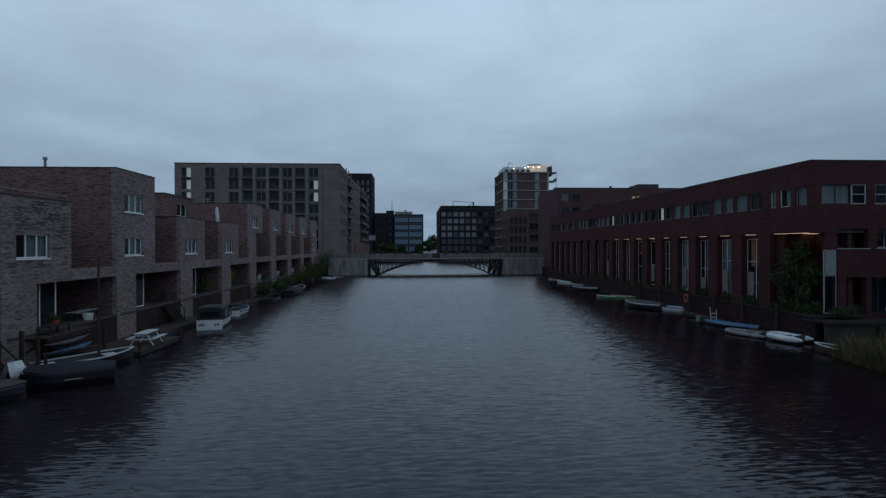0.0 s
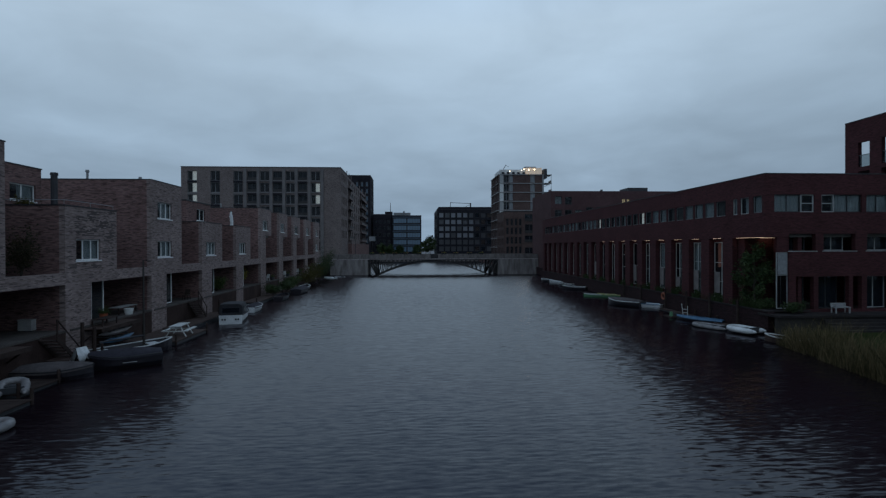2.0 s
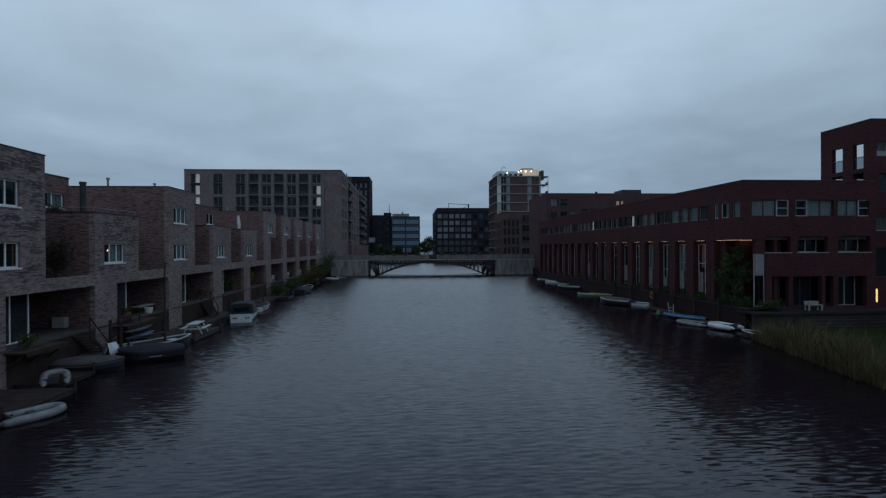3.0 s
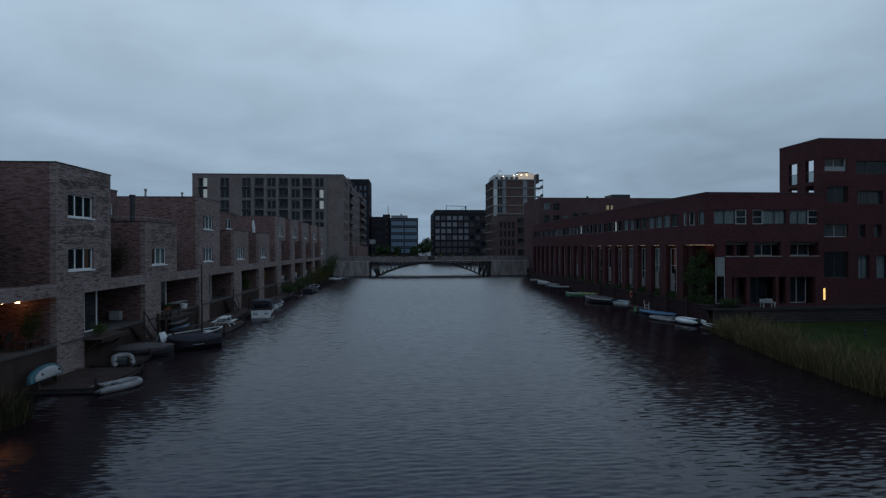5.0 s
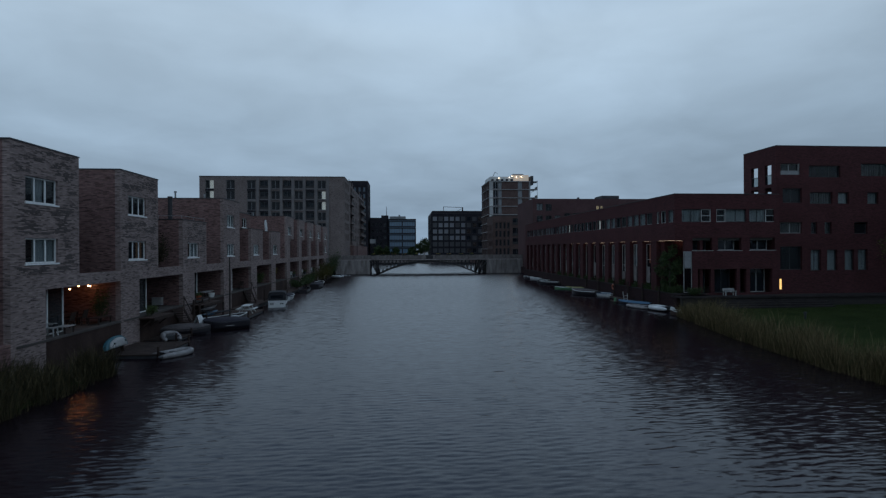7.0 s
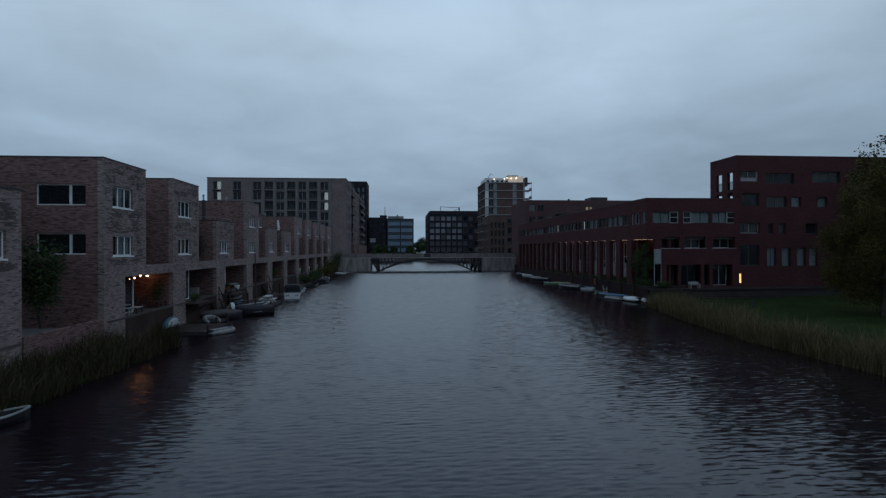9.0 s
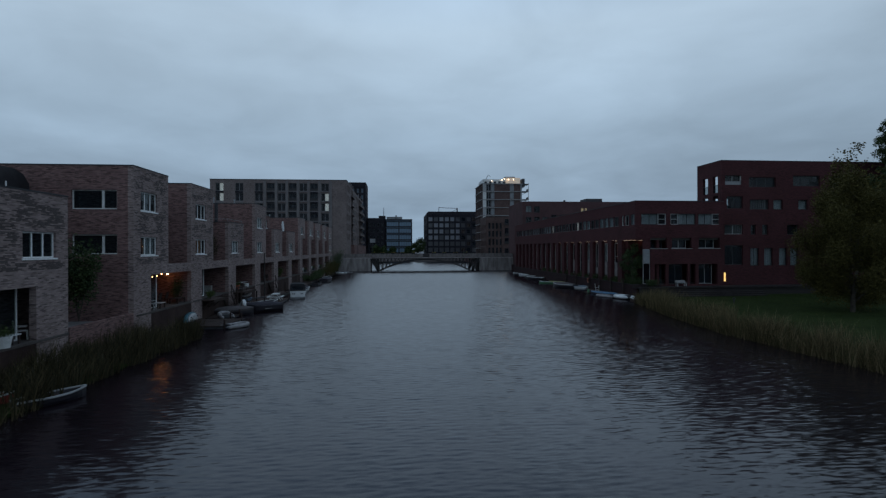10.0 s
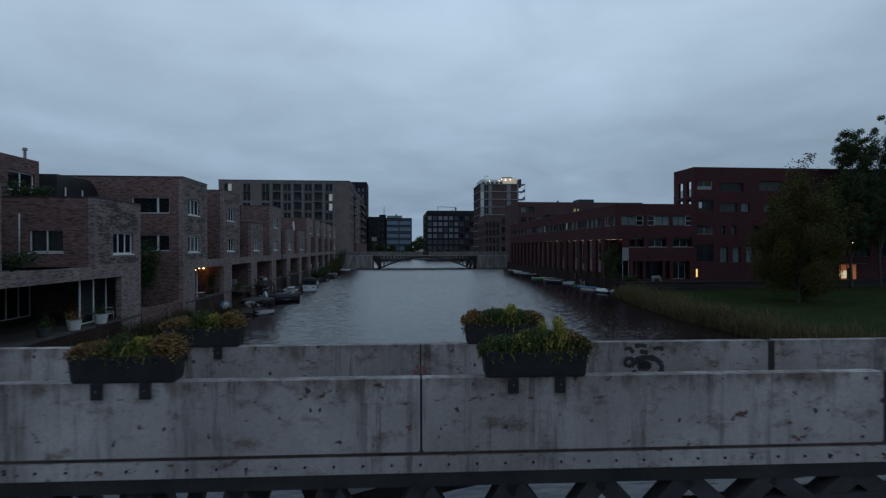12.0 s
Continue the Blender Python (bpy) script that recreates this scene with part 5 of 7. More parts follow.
DUSKBRICK = brick_mat("dusky_brown_brick", ((0.0, (0.06, 0.038, 0.035)), (0.5, (0.100, 0.064, 0.058)), (1.0, (0.130, 0.086, 0.078))), (0.09, 0.064, 0.06), streaks=0.4)


PALEPANE = glass_mat("pale_curtained_glass", (0.20, 0.215, 0.23), 0.1, 0.2)
# the penthouse floodlight is put into the wall itself as glow
LITWALL = glow_mat("glowing_render", (1.0, 0.76, 0.56), 0.10)
FLOOD = glow_mat("flood_lamp", (1.0, 0.80, 0.55), 7.0)


def tower():
    x0, x1, y0, y1, top = 32.3, 48.8, 173.0, 190.0, 32.6
    floors = [19.6 + 3.27 * q for q in range(4)] + [2.9 + 3.34 * q for q in range(5)]
    south = [(a, c, z + 0.3, z + 3.1) for z in floors for a, c in ((34.1, 36.0), (36.1, 37.5), (43.9, 45.6))]
    h = grid_block("residential_tower", "brown residential tower with white bands and a lit top floor", x0, x1, y0, y1, 2.6, top, DUSKBRICK, south, west=[(a, a + 2.4, z + 0.3, z + 3.0) for z in floors for a in (174.2, 178.0, 182.0, 186.2)], seed=9, frame=GREYC, glass=lambda side, k: (DARKGLASS, PALEPANE, PALEPANE)[k % 3] if side == "S" else SLATEGLASS, sfw=0.13, blinds=0.25)
    for z in floors + [32.55]:
        part("white_band", boxes((x0 - 0.25, x1 + 0.25, y0 - 0.3, y0 - 0.01, z - 0.08, z + 0.10), (x0 - 0.3, x0 - 0.01, y0, y1, z - 0.08, z + 0.10)), GREYP, h)
    for z in floors:
        part("white_panel", boxes((x0 + 0.3, x0 + 1.7, y0 - 0.14, y0 - 0.015, z + 0.14, z + 3.1)), (OFFWHITE, GREYP)[int(z) % 2], h, "white storey-high panel")
        part("white_panel", boxes((x1 - 0.55, x1 + 0.05, y0 - 0.14, y0 - 0.015, z + 0.14, z + 3.1)), GREYC, h, "pale storey-high panel")
    for z in (26.1, 29.4):
        part("balcony", boxes((x1 + 0.26, x1 + 3.0, y0 + 0.2, y0 + 4, z, z + 0.3)), COPING, h)
        part("balcony_side", boxes((x1 + 2.85, x1 + 3.0, y0 + 0.2, y0 + 4, z + 0.3, z + 1.3)), OFFWHITE, h, "pale balcony side panel")
        bm = bmesh.new()
        bar(bm, (x1 + 0.4, y0 + 0.3, z - 1.1), (x1 + 2.6, y0 + 0.3, z + 0.05), 0.22)
        part("balcony_brace", bm, OFFWHITE, h)
    part("balcony_frame", boxes((x1 + 2.78, x1 + 2.9, y0 + 0.1, y0 + 0.19, 22.9, 33.0), (x1 + 0.27, x1 + 1.3, y0 + 0.1, y0 + 3.6, 31.4, 34.8), (x1 + 1.3, x1 + 3.0, y0 + 0.1, y0 + 3.6, 32.4, 32.7)), COPING, h, "dark balcony frame")
    part("penthouse", boxes((42.4, 48.3, 173.6, 186, 32.0, 35.2)), LITWALL, h, "pale penthouse wall with its floodlight put in as glow")
    part("penthouse", boxes((33.0, 42.39, 174.2, 186, 32.0, 34.6)), OFFWHITE, h, "white penthouse wall")
    for k in range(5):
        part("terrace_screen", boxes((33.4 + 1.9 * k, 34.4 + 1.9 * k, 173.3, 173.4, 32.7, 33.6)), COPING, h, "dark screen along the roof terrace")
    part("roof_plant", boxes((42.6, 46.8, 176, 180, 35.2, 36.0)), GREYC, h)
    lamp = bmesh.new()
    bmesh.ops.create_uvsphere(lamp, u_segments=8, v_segments=6, radius=0.15)
    lamp = mesh_of(lamp, FLOOD, name="floodlight")
    for x, z in ((36.4, 33.9), (40.6, 34.2), (41.6, 34.6), (43.4, 34.4), (45.4, 34.5)):
        part("floodlight", lamp, None, h).matrix_world = pose(x, 173.2, z)
    bm = bmesh.new(); rod(bm, (33.0, 176, 31.8), (35.4, 176, 36.6), 0.14, 0.08); rod(bm, (35.4, 176, 36.6), (36.6, 176, 35.9), 0.08, 0.06)
    part("roof_crane", bm, GIRDER, h)


tower()
def brick_block():
    """Lower block before the tower: tall slots between brick fins and one column of loggias."""
    south = [(38.8, 42.0, a, b) for a, b in ((15.0, 17.4), (11.0, 14.0), (7.9, 10.2), (3.8, 6.2))] + [(44.9, 45.9, 7.2, 10.2)]
    south += [(32.5 + 1.45 * k, 33.3 + 1.45 * k, z, z + 2.3) for k in range(4) for z in (4.2, 7.4, 10.6, 13.6)]
    h = grid_block("brick_block", "dark oxblood brick block in front of the tower", 31.6, 50.0, 160.0, 172.4, 2.6, 18.2, DUSKBRICK, south, west=rows(160.6, 172, 4, 4.2, 3.0, 4, 1.3, 1.9), seed=10, glass=lambda side, k: SLATEGLASS if side == "S" and k in (1, 3) else DARKGLASS, blinds=0.1)
    for k in range(5):
        part("brick_fin", boxes((31.95 + 1.45 * k, 32.2 + 1.45 * k, 159.75, 159.995, 3.4, 16.6)), DUSKBRICK, h)
    for z in (15.0, 11.0, 7.9):
        part("balcony_rail", boxes((38.7, 42.1, 159.7, 159.78, z, z + 0.9)), GIRDER, h)


brick_block()


# far quay, trees and street lamps beyond the bridge
tagged(part("quay_wall_far", boxes((-70, 70, 214.6, 215.2, -1, 2.75)), OLDSTONE), "far brick quay wall at the end of the canal", "quay wall", kind="structure")
tagged(part("quay_wall_far_left", boxes((-17.6, -16.9, 118.3, 214.5, -1, 2.75)), BROWN), "brick quay wall below the apartment block", "quay wall", kind="structure")
tagged(part("quay_wall_far_right", boxes((30.6, 31.2, 118.3, 214.5, -1, 2.75)), BROWN), "brick quay wall beyond the bridge", "quay wall", kind="structure")
for k, (x, y, hh) in enumerate(((9.3, 224, 9.0), (-13, 221, 5.6), (-5, 221, 4.6), (3, 221, 4.6), (-9, 219.5, 4.8), (7.4, 228, 7))):
    tree(x, y, 2.6, hh, hh * 0.42, 40 + k, "small dark green street tree beyond the bridge", count=1100, size=0.75, trunk=0.15)


def street_sign(x, y, z, hh, label):
    t = thing("street_sign", label, "sign", (x, y, z))
    bm = bmesh.new(); rod(bm, (0, 0, -0.05), (0, 0, hh), 0.07, 0.06, 8)
    local("post", bm, COPING, t)
    local("plate", boxes((-0.8, 0.8, -0.1, -0.075, hh - 1.3, hh - 0.1)), GREYC, t, "grey sign plate")


street_sign(-9.5, 125.0, 2.6, 6.7, "tall grey sign on a post beyond the bridge")


def street_lamp(x, y, z, hh, label):
    t = thing("street_lamp", label, "lamp", (x, y, z))
    bm = bmesh.new(); rod(bm, (0, 0, -0.05), (0, 0, hh), 0.09, 0.05, 8); rod(bm, (0, 0, hh), (0.9, 0, hh + 0.15), 0.045, 0.04, 6)
    local("post", bm, COPING, t)
    local("lantern", boxes((0.7, 1.3, -0.12, 0.12, hh + 0.08, hh + 0.2)), COPING, t)


street_lamp(-14.2, 128.0, 2.6, 7.2, "slim dark street lamp on the far quay")
street_lamp(8.4, 219.0, 2.6, 8.0, "slim dark street lamp on the far quay")


# ---- banks: quays, lawn, reeds, shrubs and trees ----
DARKPAVE = rough_mat("dark_paving", (0.022, 0.018, 0.018), (0.042, 0.036, 0.035), 0.8, 0.8, 0.3, fine=10)
DARKPAVE.node_tree.nodes["Principled BSDF"].inputs["Specular IOR Level"].default_value = 0.12


QUAYBRICK = brick_mat("dark_quay_brick", ((0.0, (0.018, 0.010, 0.011)), (0.5, (0.032, 0.0155, 0.017)), (1.0, (0.046, 0.022, 0.024))), (0.026, 0.018, 0.019), streaks=0.4)


def quays():
    tagged(part("quay_wall_right", boxes((26.42, 26.9, 30.2, 92.4, -1, 1.62), (26.9, 30.0, 92.0, 92.4, -1, 1.62), (30.0, 30.45, 92.0, 110.5, -1, 1.62)), QUAYBRICK), "dark brick quay wall under the arcade", "quay wall", kind="structure")
    tagged(part("quay_coping_right", boxes((26.36, 29.7, 30.2, 92.0, 1.624, 1.72)), DARKPAVE), "grey stone edge along the arcade", "coping", kind="structure")
    tagged(part("retaining_wall", boxes((26.4, 75, 29.2, 29.5, -1, 1.36)), rough_mat("slatted_dark_bank", (0.012, 0.010, 0.009), (0.026, 0.021, 0.018), 2.0, 0.8, 0.5, stretch=(0.3, 0.3, 6))), "dark stepped retaining wall behind the lawn", "wall", kind="structure")
    tagged(part("wall_coping", boxes((26.3, 75, 29.0, 31.1, 1.365, 1.52)), DARKPAVE), "grey paved edge above the lawn", "coping", kind="structure")


quays()
EDGE_R = [(26.2, 29.0), (24.5, 26.8), (22.2, 15.7), (21.2, 7.0), (21.4, 2.6), (21.6, -3.0), (21.8, -26.0), (23.0, -60.0)]


def edge_at(y, edge):
    for (xa, ya), (xb, yb) in zip(edge, edge[1:]):
        if yb <= y <= ya:
            return xa + (xb - xa) * (ya - y) / (ya - yb)
    return edge[-1][0] if y < edge[-1][1] else edge[0][0]


def lawn():
    bm = bmesh.new()
    ys = [29.19 - k * 1.6 for k in range(57)]
    grid = []
    for y in ys:
        e = edge_at(y, EDGE_R)
        row = []
        for s in (0.0, 0.03, 0.08, 0.2, 0.4, 0.7, 1.0):
            x = e - 0.2 + (76 - e) * s
            z = -0.3 + 0.75 * min(1, s / 0.05) + 0.35 * s + noise.noise((x * 0.3, y * 0.3, 0)) * 0.08
            row.append(bm.verts.new((x, y, z)))
        grid.append(row)
    for a, b in zip(grid, grid[1:]):
        for k in range(len(a) - 1):
            bm.faces.new((a[k], a[k + 1], b[k + 1], b[k]))
    tagged(part("lawn", bm, GRASSY, smooth=True), "dark green mown lawn sloping to the reeds", "lawn", kind="structure")


lawn()


def blades(name, label, spots, rng, low, high, width, mat, category):
    co, faces = [], []
    for x, y, z in spots:
        hgt, a = rng.uniform(low, high) * (1 + 0.55 * noise.noise((x * 0.45, y * 0.45, 2.0))), rng.uniform(0, math.pi)
        dx, dy, w = rng.gauss(0.04, 0.3) * hgt, rng.gauss(0, 0.3) * hgt, width * rng.uniform(0.6, 1.3)
        cx, cy = math.cos(a) * w, math.sin(a) * w
        k = len(co)
        co += [(x - cx, y - cy, z), (x + cx, y + cy, z), (x + dx * 0.4 + cx * 0.8, y + dy * 0.4 + cy * 0.8, z + hgt * 0.6), (x + dx * 0.4 - cx * 0.8, y + dy * 0.4 - cy * 0.8, z + hgt * 0.6), (x + dx, y + dy, z + hgt)]
        faces += [(k, k + 1, k + 2, k + 3), (k + 3, k + 2, k + 4)]
    me = bpy.data.meshes.new(name)
    me.from_pydata(co, [], faces)
    me.materials.append(mat)
    return tagged(new(name, me), label, category, kind="stuff")


def reeds():
    rng = random.Random(11)
    spots = []
    for _ in range(46000):
        y = rng.uniform(-24, 26.9)
        d = abs(rng.gauss(0, 1.15))
        if d < 3.6:
            clump = noise.noise((y * 0.5, d * 0.8, 3.0))
            if rng.random() < 0.55 + 1.25 * clump:
                spots.append((edge_at(y, EDGE_R) + d - 0.1, y, -0.1 + 0.2 * d))
    blades("reed_bed_right", "pale green and straw-coloured reeds along the bank", spots, rng, 0.5, 1.75, 0.010, REED, "reeds")
    weeds = []
    for _ in range(6500):
        y = rng.uniform(30.4, 70)
        if noise.noise((y * 0.7, 4.0, 1.0)) > -0.1:
            weeds.append((26.55 + abs(rng.gauss(0, 0.16)), y, 1.71))
    blades("quay_weeds", "dark weeds hanging over the edge of the arcade quay", weeds, rng, 0.15, 0.75, 0.012, LEAVES, "weeds")
    spots = []
    EDGE_L = [(-15.6, 13.2), (-15.1, 9.5), (-15.0, 7.2), (-15.2, 2.9), (-15.4, -2.1), (-15.2, -6.0), (-15.6, -16.0)]
    for _ in range(17000):
        y = rng.uniform(-15, 9.8)
        d = rng.uniform(0, 3.3) if y < 8.5 else rng.uniform(0, 1.6)
        if rng.random() < 0.6 + noise.noise((y * 0.6, d, 9.0)):
            spots.append((edge_at(y, EDGE_L) - d, y, -0.1 + 0.12 * d))
    blades("reed_bed_left", "dark olive reeds and weeds below the house fronts", spots, rng, 0.5, 1.6, 0.018, leaf_mat("dull_reed_blades", ((0.0, (0.018, 0.017, 0.008)), (0.6, (0.044, 0.038, 0.017)), (1.0, (0.10, 0.076, 0.038))), 0.8), "reeds")
    bm = boxes((-18.28, -15.7, -16, 9.6, -0.5, 0.12))
    tagged(part("bank_left", bm, GRASSY), "muddy planted bank at the foot of the houses", "bank", kind="structure")
    spots = [(rng.uniform(24, 60), rng.uniform(-20, 29), 0.35) for _ in range(26000)]
    spots = [(x, y, 0.42 + 0.35 * (x - edge_at(y, EDGE_R)) / 50) for x, y, z in spots if x > edge_at(y, EDGE_R) + 2]
    blades("grass", "short dark green lawn grass", spots, rng, 0.06, 0.2, 0.012, leaf_mat("grass_blades", ((0.0, (0.018, 0.030, 0.007)), (1.0, (0.044, 0.060, 0.014))), 0.8), "grass")


reeds()


def shrub(x, y, z, w, d, hgt, seed, label, mat=LEAVES, count=900, size=0.14, name="shrub", category="shrub"):
    """A low bush: forked stems and a loose, uneven mass of leaves."""
    rng = random.Random(seed)
    t = thing(name, label, category, (x, y, z))
    bm = bmesh.new()
    pts = []
    for k in range(7):
        a = k * 0.9 + rng.random()
        tip = Vector((math.cos(a) * w * 0.4 * rng.uniform(0.3, 1), math.sin(a) * d * 0.4 * rng.uniform(0.3, 1), hgt * rng.uniform(0.55, 0.95)))
        mid = tip * 0.5 + Vector((0, 0, hgt * 0.05))
        rod(bm, (0, 0, -0.03), mid, 0.02, 0.014, 5); rod(bm, mid, tip, 0.014, 0.006, 5)
        for q in (mid, tip, tip * 0.75):
            r = rng.uniform(0.16, 0.32)
            for _ in range(count // 21):
                v = Vector((rng.gauss(0, 1), rng.gauss(0, 1), rng.gauss(0, 1))).normalized() * rng.random() ** 0.45
                p = q + Vector((v.x * w * r, v.y * d * r, v.z * hgt * r))
                pts.append((p.x, p.y, max(0.02, p.z)))
    local("branch_tuft", bm, BARK, t)
    local("foliage", leaf_mesh(rng, pts, size, mat, 0.7, "foliage"), None, t)
    return t


# garden wall and climber between two houses
tagged(part("garden_wall", boxes((-18.62, -18.3, 1.06, 7.14, -0.6, 2.08)), BROWN), "low brown brick garden wall between two houses", "wall", kind="structure")
shrub(-19.9, 4.4, 2.0, 2.2, 2.2, 4.6, 21, "tall dark green climber beside the brick gable", count=3800, size=0.16, name="climber", category="climber")
shrub(-22.6, 22.6, 4.9, 2.6, 3.0, 1.9, 22, "dark green shrub on the first-floor terrace", count=1500)
shrub(-21.2, 23.2, 4.9, 1.6, 1.8, 1.3, 23, "dark green shrub on the first-floor terrace", count=900)
shrub(-19.7, 23.4, 4.9, 2.4, 1.4, 2.5, 28, "loose dark climber on the terrace wall", leaf_mat("dull_climber_leaves", ((0.0, (0.022, 0.020, 0.012)), (0.6, (0.040, 0.036, 0.018)), (1.0, (0.062, 0.046, 0.024))), 0.8), 1400, 0.13, "climber", "climber")
shrub(-20.5, -6.5, 4.9, 2.4, 2.8, 0.9, 24, "low dark shrub on the house terrace", count=900)
# gardens of the farther houses
for k, (x, y, z, w, d, hh, m, lab) in enumerate((
        (-19.6, 49.0, 1.9, 2.0, 2.4, 1.5, PLANT_G, "round green shrub in the loggia"), (-20.2, 57.2, 1.9, 2.2, 2.6, 2.2, PLANT_Y, "yellowing shrub in the loggia"),
        (-17.0, 60.5, 0.4, 2.2, 4.0, 1.2, LEAVES, "dark bush on the quay"), (-16.8, 66.5, 0.3, 2.6, 4.0, 1.4, LEAVES, "dark bush on the quay"), (-17.0, 71.0, 0.3, 2.4, 4.5, 1.6, PLANT_G, "green bush on the quay"),
        (-16.3, 77.5, 0.2, 3.6, 6.0, 2.8, WILLOW, "bushy green willow at the waterside"), (-16.2, 84.0, 0.2, 3.8, 6.0, 3.4, WILLOW, "bushy green willow at the waterside"), (-16.6, 90.5, 0.2, 3.4, 6.0, 3.4, LEAVES, "dark green bush at the waterside"),
        (-17.0, 97.0, 0.2, 3.0, 6.0, 4.6, LEAVES, "tall dark green bush beside the last house"), (-17.2, 103.5, 0.3, 3.0, 5.0, 5.6, LEAVES, "tall dark green bush beside the last house"))):
    shrub(x, y, z, w, d, hh, 60 + k, lab, m, 1300, 0.2)
for k, (x, y, z, w, d, hh) in enumerate(((27.3, 33.2, 1.5, 1.6, 2.2, 1.3), (27.2, 31.5, 1.45, 1.8, 1.6, 1.0), (28.2, 30.0, 1.4, 2.2, 1.2, 0.9), (27.2, 37.0, 1.7, 0.8, 1.6, 0.8), (27.2, 40.0, 1.7, 0.8, 1.4, 0.7), (27.2, 43.0, 1.7, 0.8, 1.6, 0.8), (27.2, 49.0, 1.7, 0.8, 1.5, 0.7))):
    shrub(x, y, z, w, d, hh, 80 + k, "dark overgrown shrub on the arcade quay", LEAVES, 800, 0.13)
tree(26.95, 32.3, 1.5, 5.2, 1.35, 31, "small dense dark green tree at the quay corner", count=3000, size=0.2, trunk=0.09, low=0.12)
tree(37.2, 13.2, 0.5, 12.6, 4.3, 32, "broad yellowish-green willow on the lawn", WILLOW, 80000, 0.15, 0.20, 0.06, 0.26, limbs=26, tuft=0.9)
tree(44.0, 19.5, 0.6, 16.6, 4.2, 33, "tall thin-crowned tree behind the willow", WILLOW, 4200, 0.26, 0.16, 0.3)
for k, (x, y, hh, sp) in enumerate(((57.3, 27.6, 21.6, 3.3), (62.2, 28.3, 24.2, 3.8), (70.0, 28.0, 25.0, 5.0), (53.0, 26.6, 14.0, 2.8))):
    tree(x, y, 0.7, hh, sp, 34 + k, "tall loose-crowned dark green tree before the brick block", LEAVES, 30000, 0.19, 0.2, 0.2, limbs=44, tuft=0.62)


def garden_lamp():
    t = thing("bollard_lamp", "short black bollard lamp on the lawn", "lamp", (31.8, 20.7, 0.4))
    bm = bmesh.new(); rod(bm, (0, 0, -0.05), (0, 0, 0.55), 0.07, 0.07, 10)
    local("post", bm, COPING, t)
    bm = bmesh.new(); rod(bm, (0, 0, 0.551), (0, 0, 0.68), 0.13, 0.11, 12)
    local("cap", bm, COPING, t)


garden_lamp()


def quay_steps():
    """Dark steps from the paved corner down to the lawn."""
    for k in range(5):
        z = 1.22 - 0.19 * k
        ob = part("step", boxes((29.6, 41.0, 28.78 - 0.36 * k, 29.14 - 0.36 * k, 0.2, z)), DARKPAVE)
        tagged(ob, "dark stone step down to the lawn", "step", "steps to the lawn")


quay_steps()


# ---- boats ----
HULL_DARK = rough_mat("dark_blue_hull", (0.012, 0.010, 0.014), (0.022, 0.019, 0.025), 2, 0.35, 0.05)
HULL_WHITE = rough_mat("white_gelcoat", (0.46, 0.47, 0.47), (0.66, 0.67, 0.67), 1.5, 0.3, 0.05)
TARP_NAVY = rough_mat("navy_tarpaulin", (0.020, 0.018, 0.025), (0.034, 0.031, 0.041), 2.5, 0.7, 0.5, depth=0.03, fine=7)
TARP_NAVY.node_tree.nodes["Principled BSDF"].inputs["Specular IOR Level"].default_value = 0.15
TARP_GREY = rough_mat("grey_tarpaulin", (0.055, 0.046, 0.047), (0.105, 0.091, 0.091), 2.0, 0.7, 0.5, depth=0.03, fine=7)
TARP_GREY.node_tree.nodes["Principled BSDF"].inputs["Specular IOR Level"].default_value = 0.15
RUBBER = rough_mat("pale_rubber", (0.13, 0.12, 0.122), (0.25, 0.238, 0.238), 3, 0.5, 0.1)
RUBBER_D = rough_mat("dark_rubber", (0.03, 0.032, 0.036), (0.055, 0.058, 0.064), 3, 0.5, 0.1)
BLUE = rough_mat("blue_plastic", (0.035, 0.10, 0.18), (0.06, 0.15, 0.25), 3, 0.45, 0.1)
TEAL = rough_mat("teal_paint", (0.02, 0.085, 0.11), (0.035, 0.13, 0.165), 3, 0.45, 0.1)
RED = rough_mat("red_paint", (0.26, 0.03, 0.025), (0.38, 0.05, 0.04), 3, 0.45, 0.1)
GREEN = rough_mat("green_paint", (0.06, 0.16, 0.08), (0.10, 0.24, 0.12), 3, 0.5, 0.1)
YELLOW = rough_mat("yellow_paint", (0.42, 0.38, 0.16), (0.55, 0.48, 0.22), 3, 0.5, 0.1)
ORANGE = rough_mat("orange_plastic", (0.24, 0.06, 0.025), (0.34, 0.09, 0.04), 3, 0.45, 0.1)
MAST = rough_mat("varnished_dark_spar", (0.014, 0.010, 0.009), (0.026, 0.019, 0.016), 3, 0.5, 0.1)


def beam_at(s, W, stern):
    if s < 0.55:
        return W / 2 * (stern + (1 - stern) * math.sin(math.pi / 2 * s / 0.55))
    return W / 2 * max(0.02, math.cos((s - 0.55) / 0.45 * math.pi / 2)) ** 0.75


def sheer_at(s, H):
    return H * (1 + 0.35 * max(0, (s - 0.4) / 0.6) ** 2 + 0.06 * (1 - s))


